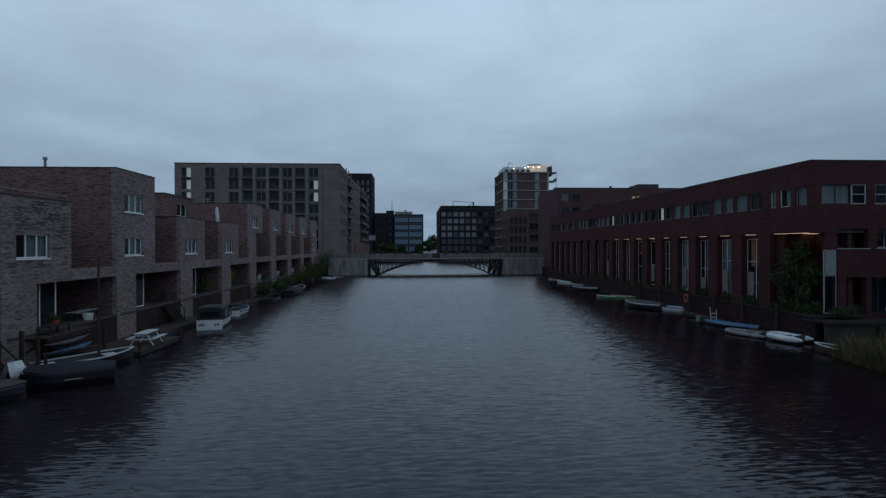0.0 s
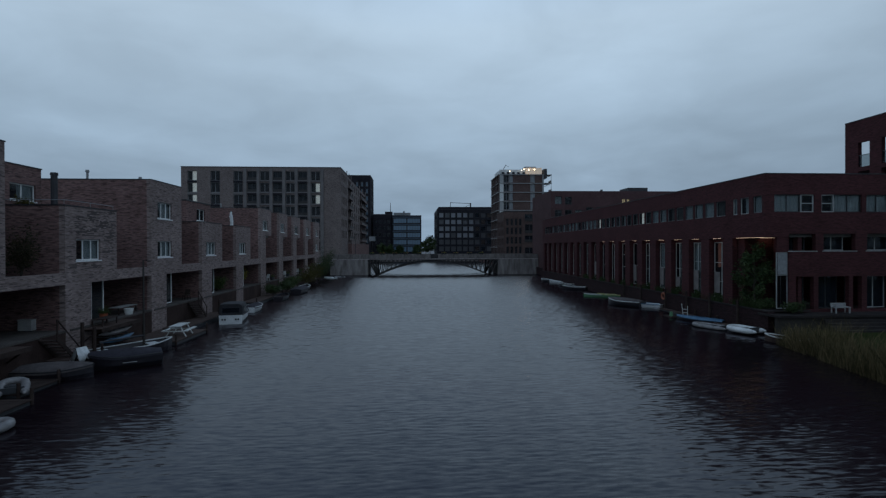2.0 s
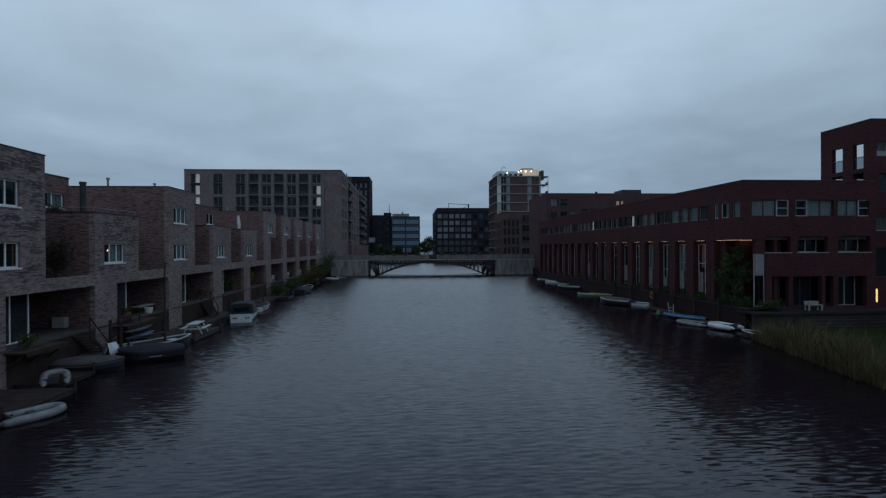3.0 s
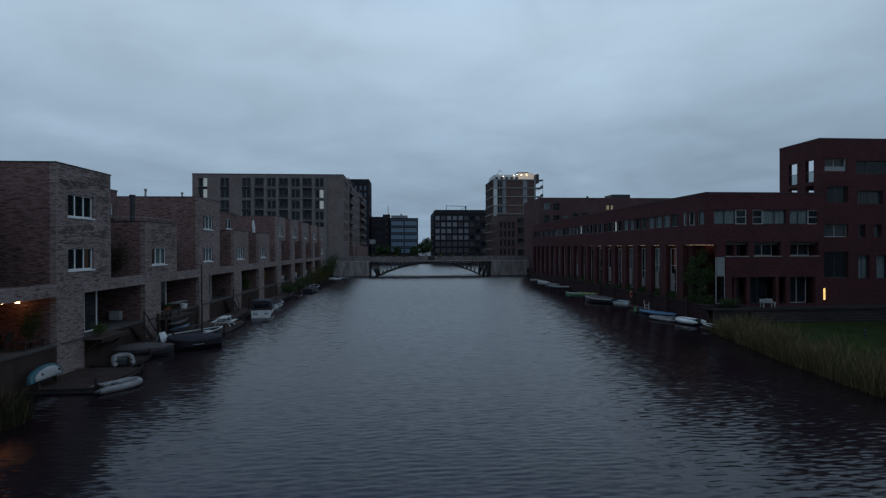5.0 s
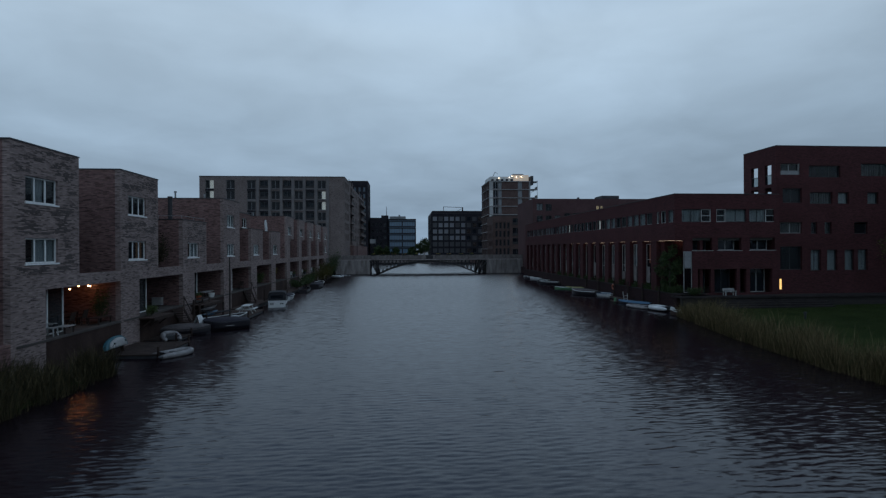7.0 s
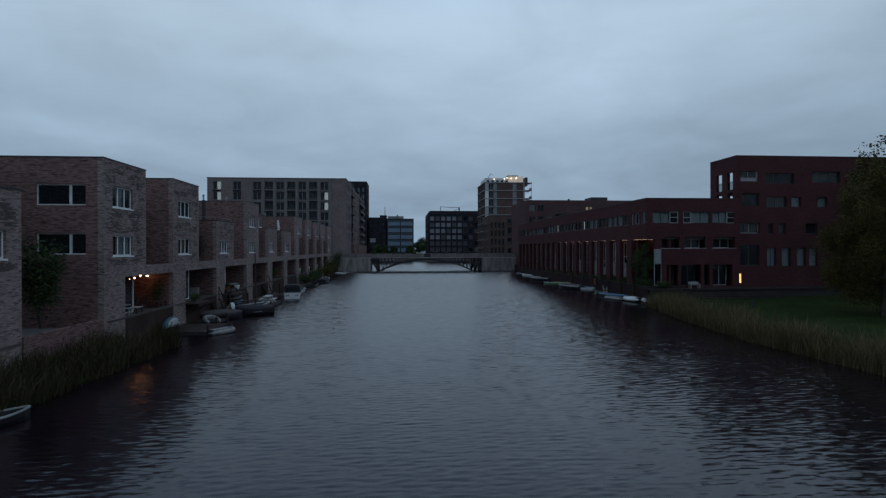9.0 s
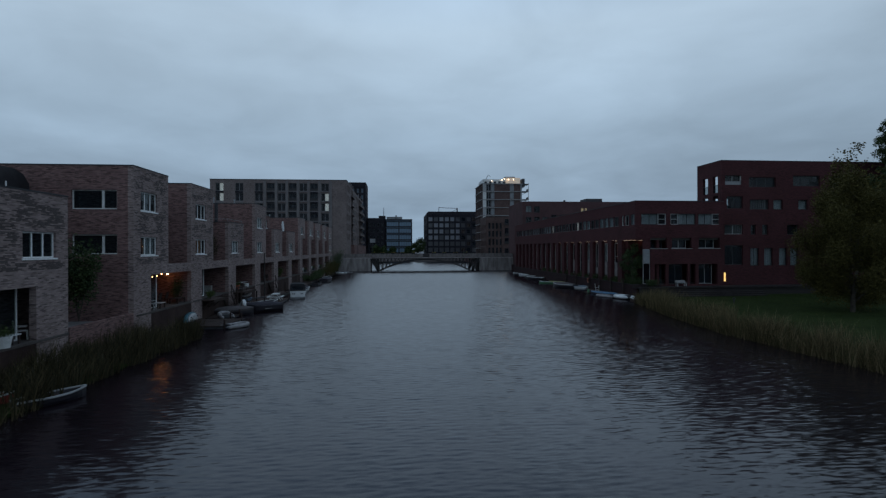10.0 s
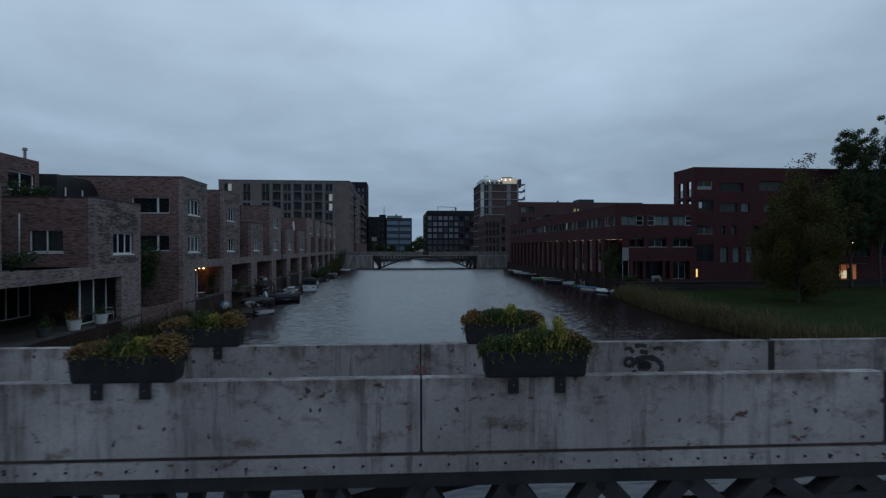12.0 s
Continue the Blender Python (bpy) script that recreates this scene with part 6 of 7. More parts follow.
def boat(x, y, rz, L, W, H, label, hull=HULL_DARK, rim=None, cover=None, seats=2, stern=0.72, mast=0.0, motor=False, name="boat", ridge=0.28, z=0.0, lean=0.0):
    """An open or covered boat, bow along its own +y."""
    t = thing(name, label, "boat", (x, y, z), rz)
    if lean:
        t.matrix_world = pose(x, y, z, 0, lean, rz)
    n = 12
    rings = []
    for k in range(n + 1):
        s = k / n
        b, g, dr = beam_at(s, W, stern), sheer_at(s, H), 0.16 * min(1, (1 - s) * 4 + 0.15)
        yy = L * (s - 0.5)
        th = min(0.05, b * 0.5)
        flo = 0.08
        rings.append([(-b, yy, g), (-b * 0.93, yy, g * 0.4), (-b * 0.6, yy, -dr * 0.7), (0, yy, -dr), (b * 0.6, yy, -dr * 0.7), (b * 0.93, yy, g * 0.4), (b, yy, g),
                      (b - th, yy, g), ((b - th) * 0.9, yy, g * 0.45), ((b - th) * 0.55, yy, flo), (0, yy, flo - 0.03), (-(b - th) * 0.55, yy, flo), (-(b - th) * 0.9, yy, g * 0.45), (-b + th, yy, g)])
    bm = bmesh.new()
    loft(bm, rings)
    local("hull", bm, hull, t, smooth=False)
    bm = boxes((-beam_at(0, W, stern) * 0.95, beam_at(0, W, stern) * 0.95, -L / 2 - 0.03, -L / 2 + 0.03, 0.02, sheer_at(0, H)))
    local("transom", bm, hull, t)
    if rim:
        for sgn in (-1, 1):
            bm = bmesh.new()
            edge = [(sgn * beam_at(k / n, W, stern), L * (k / n - 0.5), sheer_at(k / n, H)) for k in range(n + 1)]
            loft(bm, [[(px - 0.04, py, pz - 0.015), (px + 0.04, py, pz - 0.015), (px + 0.04, py, pz + 0.05), (px - 0.04, py, pz + 0.05)] for px, py, pz in edge])
            local("gunwale", bm, rim, t)
    if cover:
        bm = bmesh.new()
        rr = []
        for k in range(n + 1):
            s = k / n
            b, g = beam_at(s, W, stern) + 0.03, sheer_at(s, H) + 0.03
            up = ridge * math.sin(math.pi * min(1, max(0.0, s * 0.93 + 0.05))) ** 0.6
            sag = 0.02 * math.sin(k * 2.3)
            rr.append([(-b, L * (s - 0.5), g - 0.12), (-b, L * (s - 0.5), g), (-b * 0.55, L * (s - 0.5), g + up * 0.62 + sag), (0, L * (s - 0.5), g + up), (b * 0.55, L * (s - 0.5), g + up * 0.62 - sag), (b, L * (s - 0.5), g), (b, L * (s - 0.5), g - 0.12)])
        loft(bm, rr, close=False, cap=False)
        ends = [bm.verts.new((p[0], p[1] - 0.001, p[2])) for p in rr[0]]
        bm.faces.new(ends)
        local("cover", bm, cover, t, "taut boat cover", smooth=True)
    else:
        for k in range(seats):
            s = 0.28 + 0.3 * k
            b = beam_at(s, W, stern) * 0.93
            local("thwart", boxes((-b, b, L * (s - 0.5) - 0.12, L * (s - 0.5) + 0.12, H * 0.62, H * 0.62 + 0.04)), WOOD, t)
    if motor:
        bm = boxes((-0.14, 0.14, -L / 2 - 0.28, -L / 2 - 0.04, H + 0.05, H + 0.42), (-0.05, 0.05, -L / 2 - 0.2, -L / 2 - 0.08, -0.3, H + 0.06))
        bmesh.ops.bevel(bm, geom=bm.edges[:], offset=0.03, segments=1)
        local("outboard_motor", bm, COPING, t)
    if mast:
        bm = bmesh.new(); rod(bm, (0, L * 0.12, 0.1), (0, L * 0.12, mast), 0.075, 0.05, 8)
        local("mast", bm, MAST, t)
        bm = bmesh.new(); rod(bm, (0, L * 0.12, H + 0.55), (0, -L * 0.42, H + 0.5), 0.07, 0.05, 8)
        local("boom", bm, COPING, t)
        for sx in (-1, 1):
            bm = bmesh.new(); rod(bm, (0, L * 0.12, mast * 0.95), (sx * W * 0.45, L * 0.05, H), 0.006, 0.006, 4)
            local("shroud", bm, STEEL, t)
    return t


def inflatable(x, y, rz, L, W, r, label, tube=RUBBER, floor=RUBBER_D, z=0.0, ends=None, pitch=0):
    """A blow-up dinghy: two tubes that meet at the bow, cones aft, floor, thwart and transom."""
    t = thing("inflatable_dinghy", label, "dinghy", (x, y, z), rz)
    if pitch:
        t.matrix_world = pose(x, y, z, pitch, 0, rz)
    path = []
    w = W / 2 - r
    for k in range(5):
        path.append((-w, -L / 2 + (L * 0.62) * k / 4))
    for k in range(1, 8):
        a = math.pi - math.pi * k / 8
        path.append((w * math.cos(a), L * 0.12 + (L * 0.38 - r) * math.sin(a) ** 0.9))
    for k in range(5):
        path.append((w, L * 0.12 - (L * 0.62) * k / 4))
    bm = bmesh.new()
    rings = []
    for i, (px, py) in enumerate(path):
        a, b = path[max(0, i - 1)], path[min(len(path) - 1, i + 1)]
        d = Vector((b[0] - a[0], b[1] - a[1], 0)).normalized()
        s = Vector((d.y, -d.x, 0))
        rr = r * (0.75 if i in (0, len(path) - 1) else 1)
        lift = 0.12 * max(0, py / L) + r * 0.75
        rings.append([tuple(Vector((px, py, lift)) + s * math.cos(q * math.pi / 5) * rr + Vector((0, 0, math.sin(q * math.pi / 5) * rr))) for q in range(10)])
    loft(bm, rings)
    local("tube", bm, tube, t, smooth=True)
    for sx in (-1, 1):
        bm = bmesh.new(); rod(bm, (sx * w, -L / 2 + 0.01, r * 0.75), (sx * w, -L / 2 - 0.22, r * 0.85), r * 0.75, r * 0.25, 10)
        local("cone", bm, ends or tube, t, smooth=True)
    local("floor_mat", boxes((-w, w, -L * 0.42, L * 0.3, 0.05, 0.09)), floor, t)
    local("thwart", boxes((-w, w, -L * 0.1, L * 0.02, r * 1.1, r * 1.1 + 0.04)), floor, t)
    local("transom", boxes((-w, w, -L * 0.42, -L * 0.39, 0.05, r * 2.0)), floor, t)
    return t


def leaning_dinghy():
    """An upturned dinghy against the pier: arched hull with a thick teal rim and a dull white flank, raised on added
    blocks to suit the camera's view.
    """
    t = thing("rowing_dinghy", "upturned dull white dinghy with a teal rim leaning on the quay", "dinghy", (-17.72, 14.1, 0.24))
    t.matrix_world = pose(-17.55, 14.0, 0.56, 0, -14, 0)
    n = 22

    def arch(x, s, low):
        """Closed outline in one upright plane: a skewed arch over a straight edge."""
        pts = []
        for k in range(n + 1):
            a = math.pi * k / n
            pts.append((x, s * (-1.08 * math.cos(a)), low + s * (0.68 - 0.1 * math.cos(a)) * math.sin(a) ** 0.72))
        return pts

    bm = bmesh.new()
    loft(bm, [arch(0.10, 0.80, 0.02), arch(0.17, 0.78, 0.03), arch(0.23, 0.70, 0.05), arch(0.26, 0.5, 0.10), arch(0.27, 0.2, 0.16)])
    local("hull", bm, GREYP, t, "dull white hull flank", smooth=True)
    bm = bmesh.new()
    loft(bm, [arch(-0.12, 0.95, 0.0), arch(-0.10, 1.0, 0.0), arch(0.06, 1.0, 0.0), arch(0.115, 0.95, 0.003), arch(0.118, 0.80, 0.012)])
    local("rim", bm, TEAL, t, "thick dark teal rim")
    # blocks added to carry the hull at its raised height
    for yy in (-0.6, 0.6):
        local("rest", boxes((-0.1, 0.08, yy - 0.06, yy + 0.06, -0.335, 0.004)), DARKWOOD, t, "dark timber block added under the raised hull")
    for yy in (-0.5, 0.62):
        local("fitting", boxes((0.24, 0.29, yy - 0.05, yy + 0.05, 0.22, 0.33)), COPING, t, "dark fitting on the hull")


# left quay
sl = boat(-14.85, 24.0, 120, 3.5, 2.0, 0.62, "dark sloop under a navy cover moored beside the houses", HULL_DARK, COPING, TARP_NAVY, ridge=0.32)
b = bmesh.new(); box(b, -1.035, -1.02, -0.55, 0.1, 0.37, 0.41)
local("name_bar", b, GREYP, sl, "pale lettering reduced to a bar")
sb = boat(-15.9, 26.9, -38, 4.4, 1.7, 0.55, "small sailing boat with white deck edge and bare mast", HULL_DARK, HULL_WHITE, None, 2, mast=5.7)
local("fore_deck", boxes((-0.42, 0.42, 0.75, 1.35, 0.53, 0.56)), HULL_WHITE, sb, "white fore deck")
local("aft_deck", boxes((-0.55, 0.55, -1.9, -1.3, 0.50, 0.53)), HULL_WHITE, sb, "white aft deck")
boat(-16.85, 21.6, -82, 3.5, 1.6, 0.46, "small boat under a sagging grey tarpaulin", HULL_DARK, COPING, TARP_GREY, ridge=0.34, motor=True)
inflatable(-16.7, 18.9, 34, 1.7, 1.2, 0.17, "pale inflatable dinghy tilted on its dock", RUBBER, RUBBER_D, z=0.24, pitch=7)
inflatable(-14.2, 14.1, -38, 2.1, 1.3, 0.17, "grey inflatable dinghy beside the wooden raft", RUBBER, RUBBER_D, z=0.02, ends=RUBBER_D)
leaning_dinghy()
cb = boat(-14.9, 41.0, 11, 5.2, 2.1, 0.72, "white cabin boat under a dark canopy at the dock", HULL_WHITE, COPING, None, 1, stern=0.9)


CANVAS = rough_mat("black_canvas", (0.010, 0.010, 0.013), (0.020, 0.020, 0.025), 2.5, 0.8, 0.4, depth=0.02, fine=8)


def canopy(parent, y0, y1, half, z0, z1):
    """A canvas canopy with rounded shoulders, clear side windows and a raked windscreen."""
    prof = lambda y, f, top: [(-half * f, y, z0), (-half * f, y, top - 0.28), (-half * f * 0.9, y, top - 0.07), (-half * f * 0.55, y, top), (half * f * 0.55, y, top), (half * f * 0.9, y, top - 0.07), (half * f, y, top - 0.28), (half * f, y, z0)]
    bm = bmesh.new()
    loft(bm, [prof(y0, 0.97, z1 - 0.06), prof(y0 + 0.5, 1.0, z1), prof((y0 + y1) / 2, 1.0, z1 - 0.02), prof(y1 - 0.6, 0.94, z1 - 0.1), prof(y1, 0.86, z0 + 0.16)])
    local("canopy", bm, CANVAS, parent, "dark canvas canopy")
    for sx in (-1, 1):
        local("canopy_window", boxes((sx * half - 0.012 + sx * 0.006, sx * half + 0.012 + sx * 0.006, y0 + 0.6, y0 + 1.7, z0 + 0.2, z1 - 0.36)), DARKGLASS, parent, "clear plastic side window")
    local("canopy_window", boxes((-half * 0.7, half * 0.7, y0 - 0.022, y0 - 0.004, z0 + 0.28, z1 - 0.4)), DARKGLASS, parent, "clear plastic rear window")
    local("foredeck", boxes((-half * 0.62, half * 0.62, y1 - 0.2, y1 + 0.9, z0 - 0.05, z0 + 0.06)), OFFWHITE, parent, "white fore deck")


canopy(cb, -2.5, 0.9, 0.94, 0.70, 1.75)
for k, xx in enumerate((-0.62, -0.42, 0.42, 0.62)):
    local("stern_port", boxes((xx - 0.07, xx + 0.07, -2.745, -2.732, 0.36, 0.5)), COPING, cb)
boat(-15.3, 47.4, 3, 3.3, 1.5, 0.5, "white motorboat moored at the far docks", HULL_WHITE, HULL_WHITE, TARP_NAVY, ridge=0.2)
boat(-15.0, 66.8, 0, 5.2, 2.0, 0.6, "dark covered boat moored under the bushes", HULL_DARK, COPING, TARP_NAVY)
boat(-15.4, 58.6, 4, 4.4, 1.6, 0.45, "low dark open boat at a planted dock", HULL_DARK, COPING, None, 3)
boat(-15.6, 72.5, 2, 4.2, 1.6, 0.5, "dark open boat moored at the far docks", HULL_DARK, OFFWHITE, None, 2)
inflatable(-15.9, 97.3, 70, 2.6, 1.5, 0.24, "white inflatable dinghy by the last house", HULL_WHITE, RUBBER_D)
inflatable(-14.5, 100.6, 60, 2.2, 1.4, 0.2, "small pale inflatable dinghy by the bridge", RUBBER, RUBBER_D)
boat(-17.6, -5.1, -75, 1.9, 1.0, 0.36, "red rowing boat in the reeds", RED, OFFWHITE, None, 2)
boat(-15.35, -4.75, -38, 2.4, 0.95, 0.30, "dark rowing boat with a pale rim in the reeds", HULL_DARK, GREYP, None, 2)

# right quay
inflatable(25.0, 30.9, 24, 2.2, 1.6, 0.2, "white inflatable dinghy with round tube ends", HULL_WHITE, RUBBER_D, ends=HULL_WHITE, z=0.16)
inflatable(24.0, 33.3, 30, 2.7, 1.4, 0.15, "pale grey inflatable dinghy along the raft", RUBBER, RUBBER_D, z=0.05)
boat(25.2, 36.6, 35, 3.9, 1.1, 0.28, "boat under a taut blue tarpaulin", HULL_DARK, None, BLUE, ridge=0.1)
boat(25.3, 27.1, 30, 2.5, 1.1, 0.36, "small brown rowing boat with worn pale rim", WOOD, OFFWHITE, None, 2, name="rowing_boat")
boat(23.7, 47.9, 35, 4.0, 1.9, 0.55, "open boat under a pale grey tarpaulin", HULL_DARK, HULL_WHITE, TARP_GREY, ridge=0.3)
boat(25.3, 46.2, 40, 3.0, 1.4, 0.42, "white dinghy with a blue cover edge", HULL_WHITE, BLUE, None, 2)
boat(23.9, 57.1, 70, 2.8, 1.1, 0.34, "green and white skiff", GREEN, HULL_WHITE, None, 2)
boat(25.4, 56.4, 65, 2.8, 1.2, 0.36, "green skiff with a pale yellow rim", GREEN, YELLOW, None, 2)
boat(24.8, 67.8, 55, 3.6, 1.5, 0.45, "dark open boat with a white rim along the brick quay", HULL_DARK, HULL_WHITE, None, 2)
boat(25.4, 73.5, 30, 3.2, 1.4, 0.42, "dark open boat along the brick quay", HULL_DARK, OFFWHITE, None, 2)
boat(25.6, 80.0, 20, 3.4, 1.4, 0.42, "white open boat along the brick quay", HULL_WHITE, HULL_WHITE, None, 2)
boat(25.2, 84.5, 15, 3.0, 1.3, 0.42, "dark open boat with a pale rim along the brick quay", HULL_DARK, OFFWHITE, None, 2)


# ---- docks, stairs and decks ----
def dock(name, label, x0, x1, y0, y1, z, along="y", wood=WOOD):
    """A plank deck on floats: planks side by side with open joints."""
    t = thing(name, label, "dock", ((x0 + x1) / 2, (y0 + y1) / 2, 0))
    part("float", boxes((x0 + 0.1, x1 - 0.1, y0 + 0.1, y1 - 0.1, -0.25, z - 0.065)), RUBBER_D, t)
    w = 0.16
    if along == "y":
        n = max(1, int((x1 - x0) / w))
        me = mesh_of(boxes((-w / 2 + 0.006, w / 2 - 0.006, y0, y1, z - 0.06, z)), wood, name="plank")
        for k in range(n):
            part("plank", me, None, t).matrix_world = pose(x0 + w * (k + 0.5), 0, random.uniform(-0.004, 0.004))
    else:
        n = max(1, int((y1 - y0) / w))
        me = mesh_of(boxes((x0, x1, -w / 2 + 0.006, w / 2 - 0.006, z - 0.06, z)), wood, name="plank")
        for k in range(n):
            part("plank", me, None, t).matrix_world = pose(0, y0 + w * (k + 0.5), random.uniform(-0.004, 0.004))
    for px, py in ((x1 - 0.08, y0 + 0.1), (x1 - 0.08, y1 - 0.1)):
        bm = bmesh.new(); rod(bm, (px, py, -0.6), (px, py, z + 0.45), 0.07, 0.07, 8)
        part("mooring_post", bm, DARKWOOD, t)
    return t


dock("raft", "weathered wooden raft below the houses", -18.2, -14.8, 13.3, 17.6, 0.24, "x", DARKWOOD)
dock("raft", "weathered wooden raft with a picnic table", -18.2, -14.7, 29.6, 34.7, 0.28, "x")
dock("jetty", "brown wooden jetty along the quay wall", -18.2, -16.3, 34.9, 44.0, 0.34)
dock("jetty", "narrow wooden jetty under the dinghy", -18.2, -16.0, 18.3, 20.9, 0.2, "x", DARKWOOD)
dock("jetty", "dark wooden jetty at the planted docks", -18.2, -16.4, 52.0, 63.0, 0.35)
dock("jetty", "dark wooden jetty at the planted docks", -18.2, -16.2, 64.0, 75.0, 0.3)
dock("raft", "grey wooden raft beside the inflatables", 25.5, 26.35, 30.4, 36.0, 0.14)
dock("jetty", "low dark jetty along the brick quay", 25.6, 26.35, 39.0, 44.5, 0.2)


def stairs(x, y0, top, low, n, label):
    """Wooden steps along the quay wall, stringers and a handrail."""
    t = thing("quay_stairs", label, "stairs", (x, y0, low))
    run = 0.24
    for k in range(n):
        z = top - (top - low) * (k + 1) / (n + 1)
        part("tread", boxes((x - 0.4, x + 0.4, y0 + run * k, y0 + run * k + 0.26, z - 0.04, z)), DARKWOOD, t)
    for sx in (-0.43, 0.43):
        bm = bmesh.new(); bar(bm, (x + sx, y0, top - 0.12), (x + sx, y0 + run * n, low - 0.02), 0.05, 0.2)
        part("stringer", bm, DARKWOOD, t)
    bm = bmesh.new(); bar(bm, (x + 0.43, y0, top + 0.85), (x + 0.43, y0 + run * n, low + 0.85), 0.05)
    part("handrail", bm, DARKWOOD, t)
    for k in (0, n):
        z = top - (top - low) * k / n
        bm = bmesh.new(); bar(bm, (x + 0.43, y0 + run * k, z - 0.1), (x + 0.43, y0 + run * k, z + 0.88), 0.06)
        part("baluster", bm, DARKWOOD, t)


stairs(-17.8, 22.6, 1.9, 0.2, 7, "dark wooden stairs from the loggia to the boats")
stairs(-17.8, 39.3, 1.9, 0.36, 7, "dark wooden stairs from the loggia to the jetty")


def balcony_deck(y0, y1, z, out, label):
    """A timber deck carried on brackets from the quay wall."""
    t = thing("bracket_deck", label, "deck", (LEFT, (y0 + y1) / 2, z))
    n = int((y1 - y0) / 0.15)
    me = mesh_of(boxes((LEFT + 0.002, LEFT + out, -0.07, 0.07, z - 0.05, z)), WOOD, name="plank")
    for k in range(n):
        part("plank", me, None, t).matrix_world = pose(0, y0 + 0.15 * (k + 0.5), 0)
    for y in (y0 + 0.15, (y0 + y1) / 2, y1 - 0.15):
        bm = bmesh.new()
        bar(bm, (LEFT + 0.03, y, z - 0.75), (LEFT + out - 0.1, y, z - 0.08), 0.08); bar(bm, (LEFT, y, z - 0.1), (LEFT + out, y, z - 0.1), 0.08)
        part("bracket", bm, DARKWOOD, t)
    part("fascia", boxes((LEFT + out, LEFT + out + 0.04, y0, y1, z - 0.22, z + 0.01)), DARKWOOD, t)
    return t


balcony_deck(17.9, 20.8, 1.78, 1.0, "dark timber deck on brackets over the dinghy")
balcony_deck(25.9, 30.0, 1.75, 1.1, "timber deck on brackets with a table")
shrub(-17.9, 18.7, 1.78, 0.8, 1.2, 0.8, 25, "small green shrub on the bracket deck", PLANT_G, 500, 0.1)


def kayak(x, y, z, L, mat, label):
    t = thing("kayak", label, "kayak", (x, y, z), 0)
    bm = bmesh.new()
    rr = []
    for k in range(11):
        s = k / 10
        b = 0.29 * math.sin(math.pi * min(0.98, max(0.02, s))) ** 0.7 + 0.01
        rr.append([(b * math.cos(a * math.pi / 4), L * (s - 0.5), 0.16 * math.sin(a * math.pi / 4) * (b / 0.29) + 0.08 * (2 * s - 1) ** 2) for a in range(8)])
    loft(bm, rr)
    local("shell", bm, mat, t, smooth=True)
    local("cockpit", boxes((-0.16, 0.16, -0.4, 0.35, 0.13, 0.18)), RUBBER_D, t)
    for yy in (-L * 0.25, L * 0.25):
        bm = bmesh.new(); bar(bm, (-0.75, yy, -0.2), (0.25, yy, -0.2), 0.06)
        local("wall_bracket", bm, STEEL, t)


kayak(-17.6, 28.0, 1.25, 3.4, RUBBER, "white kayak on brackets under the deck")
kayak(-17.6, 28.2, 0.75, 3.4, BLUE, "blue kayak on brackets under the deck")

for k, (x, y, z0, z1) in enumerate(((-17.55, 24.8, -0.5, 2.3), (-17.4, 25.6, -0.5, 1.9), (-17.3, 30.6, -0.5, 1.5), (26.2, 36.8, -0.5, 2.4), (26.2, 40.4, -0.5, 2.3), (26.2, 33.2, -0.5, 2.2), (26.1, 44.0, -0.5, 2.2), (-16.9, 42.6, -0.5, 1.7), (26.2, 49.5, -0.5, 2.1), (26.2, 54.0, -0.5, 2.0))):
    bm = bmesh.new(); rod(bm, (x, y, z0), (x, y, z1), 0.10, 0.09, 10)
    tagged(part("mooring_pole", bm, DARKWOOD, smooth=False), "dark wooden mooring pole standing in the water", "mooring pole", "mooring poles")


# ---- furniture and small things ----
def picnic_table(x, y, z, rz, mat, label):
    t = thing("picnic_table", label, "table", (x, y, z), rz)
    for k in range(5):
        local("top_board", boxes((-0.36 + 0.146 * k, -0.22 + 0.146 * k, -0.9, 0.9, 0.72, 0.76)), mat, t)
    for sx in (-1, 1):
        for k in range(2):
            local("bench_board", boxes((sx * 0.72 - 0.13 + 0.135 * k, sx * 0.72 - 0.005 + 0.135 * k, -0.9, 0.9, 0.42, 0.46)), mat, t)
    for yy in (-0.62, 0.62):
        for sx in (-1, 1):
            bm = bmesh.new(); bar(bm, (sx * 0.25, yy, 0.72), (sx * 0.66, yy, 0.0), 0.09, 0.05)
            local("leg", bm, mat, t)
        local("cross_beam", boxes((-0.8, 0.8, yy - 0.05, yy - 0.025, 0.34, 0.42)), mat, t)
        local("top_beam", boxes((-0.36, 0.36, yy - 0.05, yy - 0.025, 0.64, 0.72)), mat, t)


picnic_table(-15.55, 31.9, 0.285, 4, OFFWHITE, "white-painted wooden picnic table on the raft")


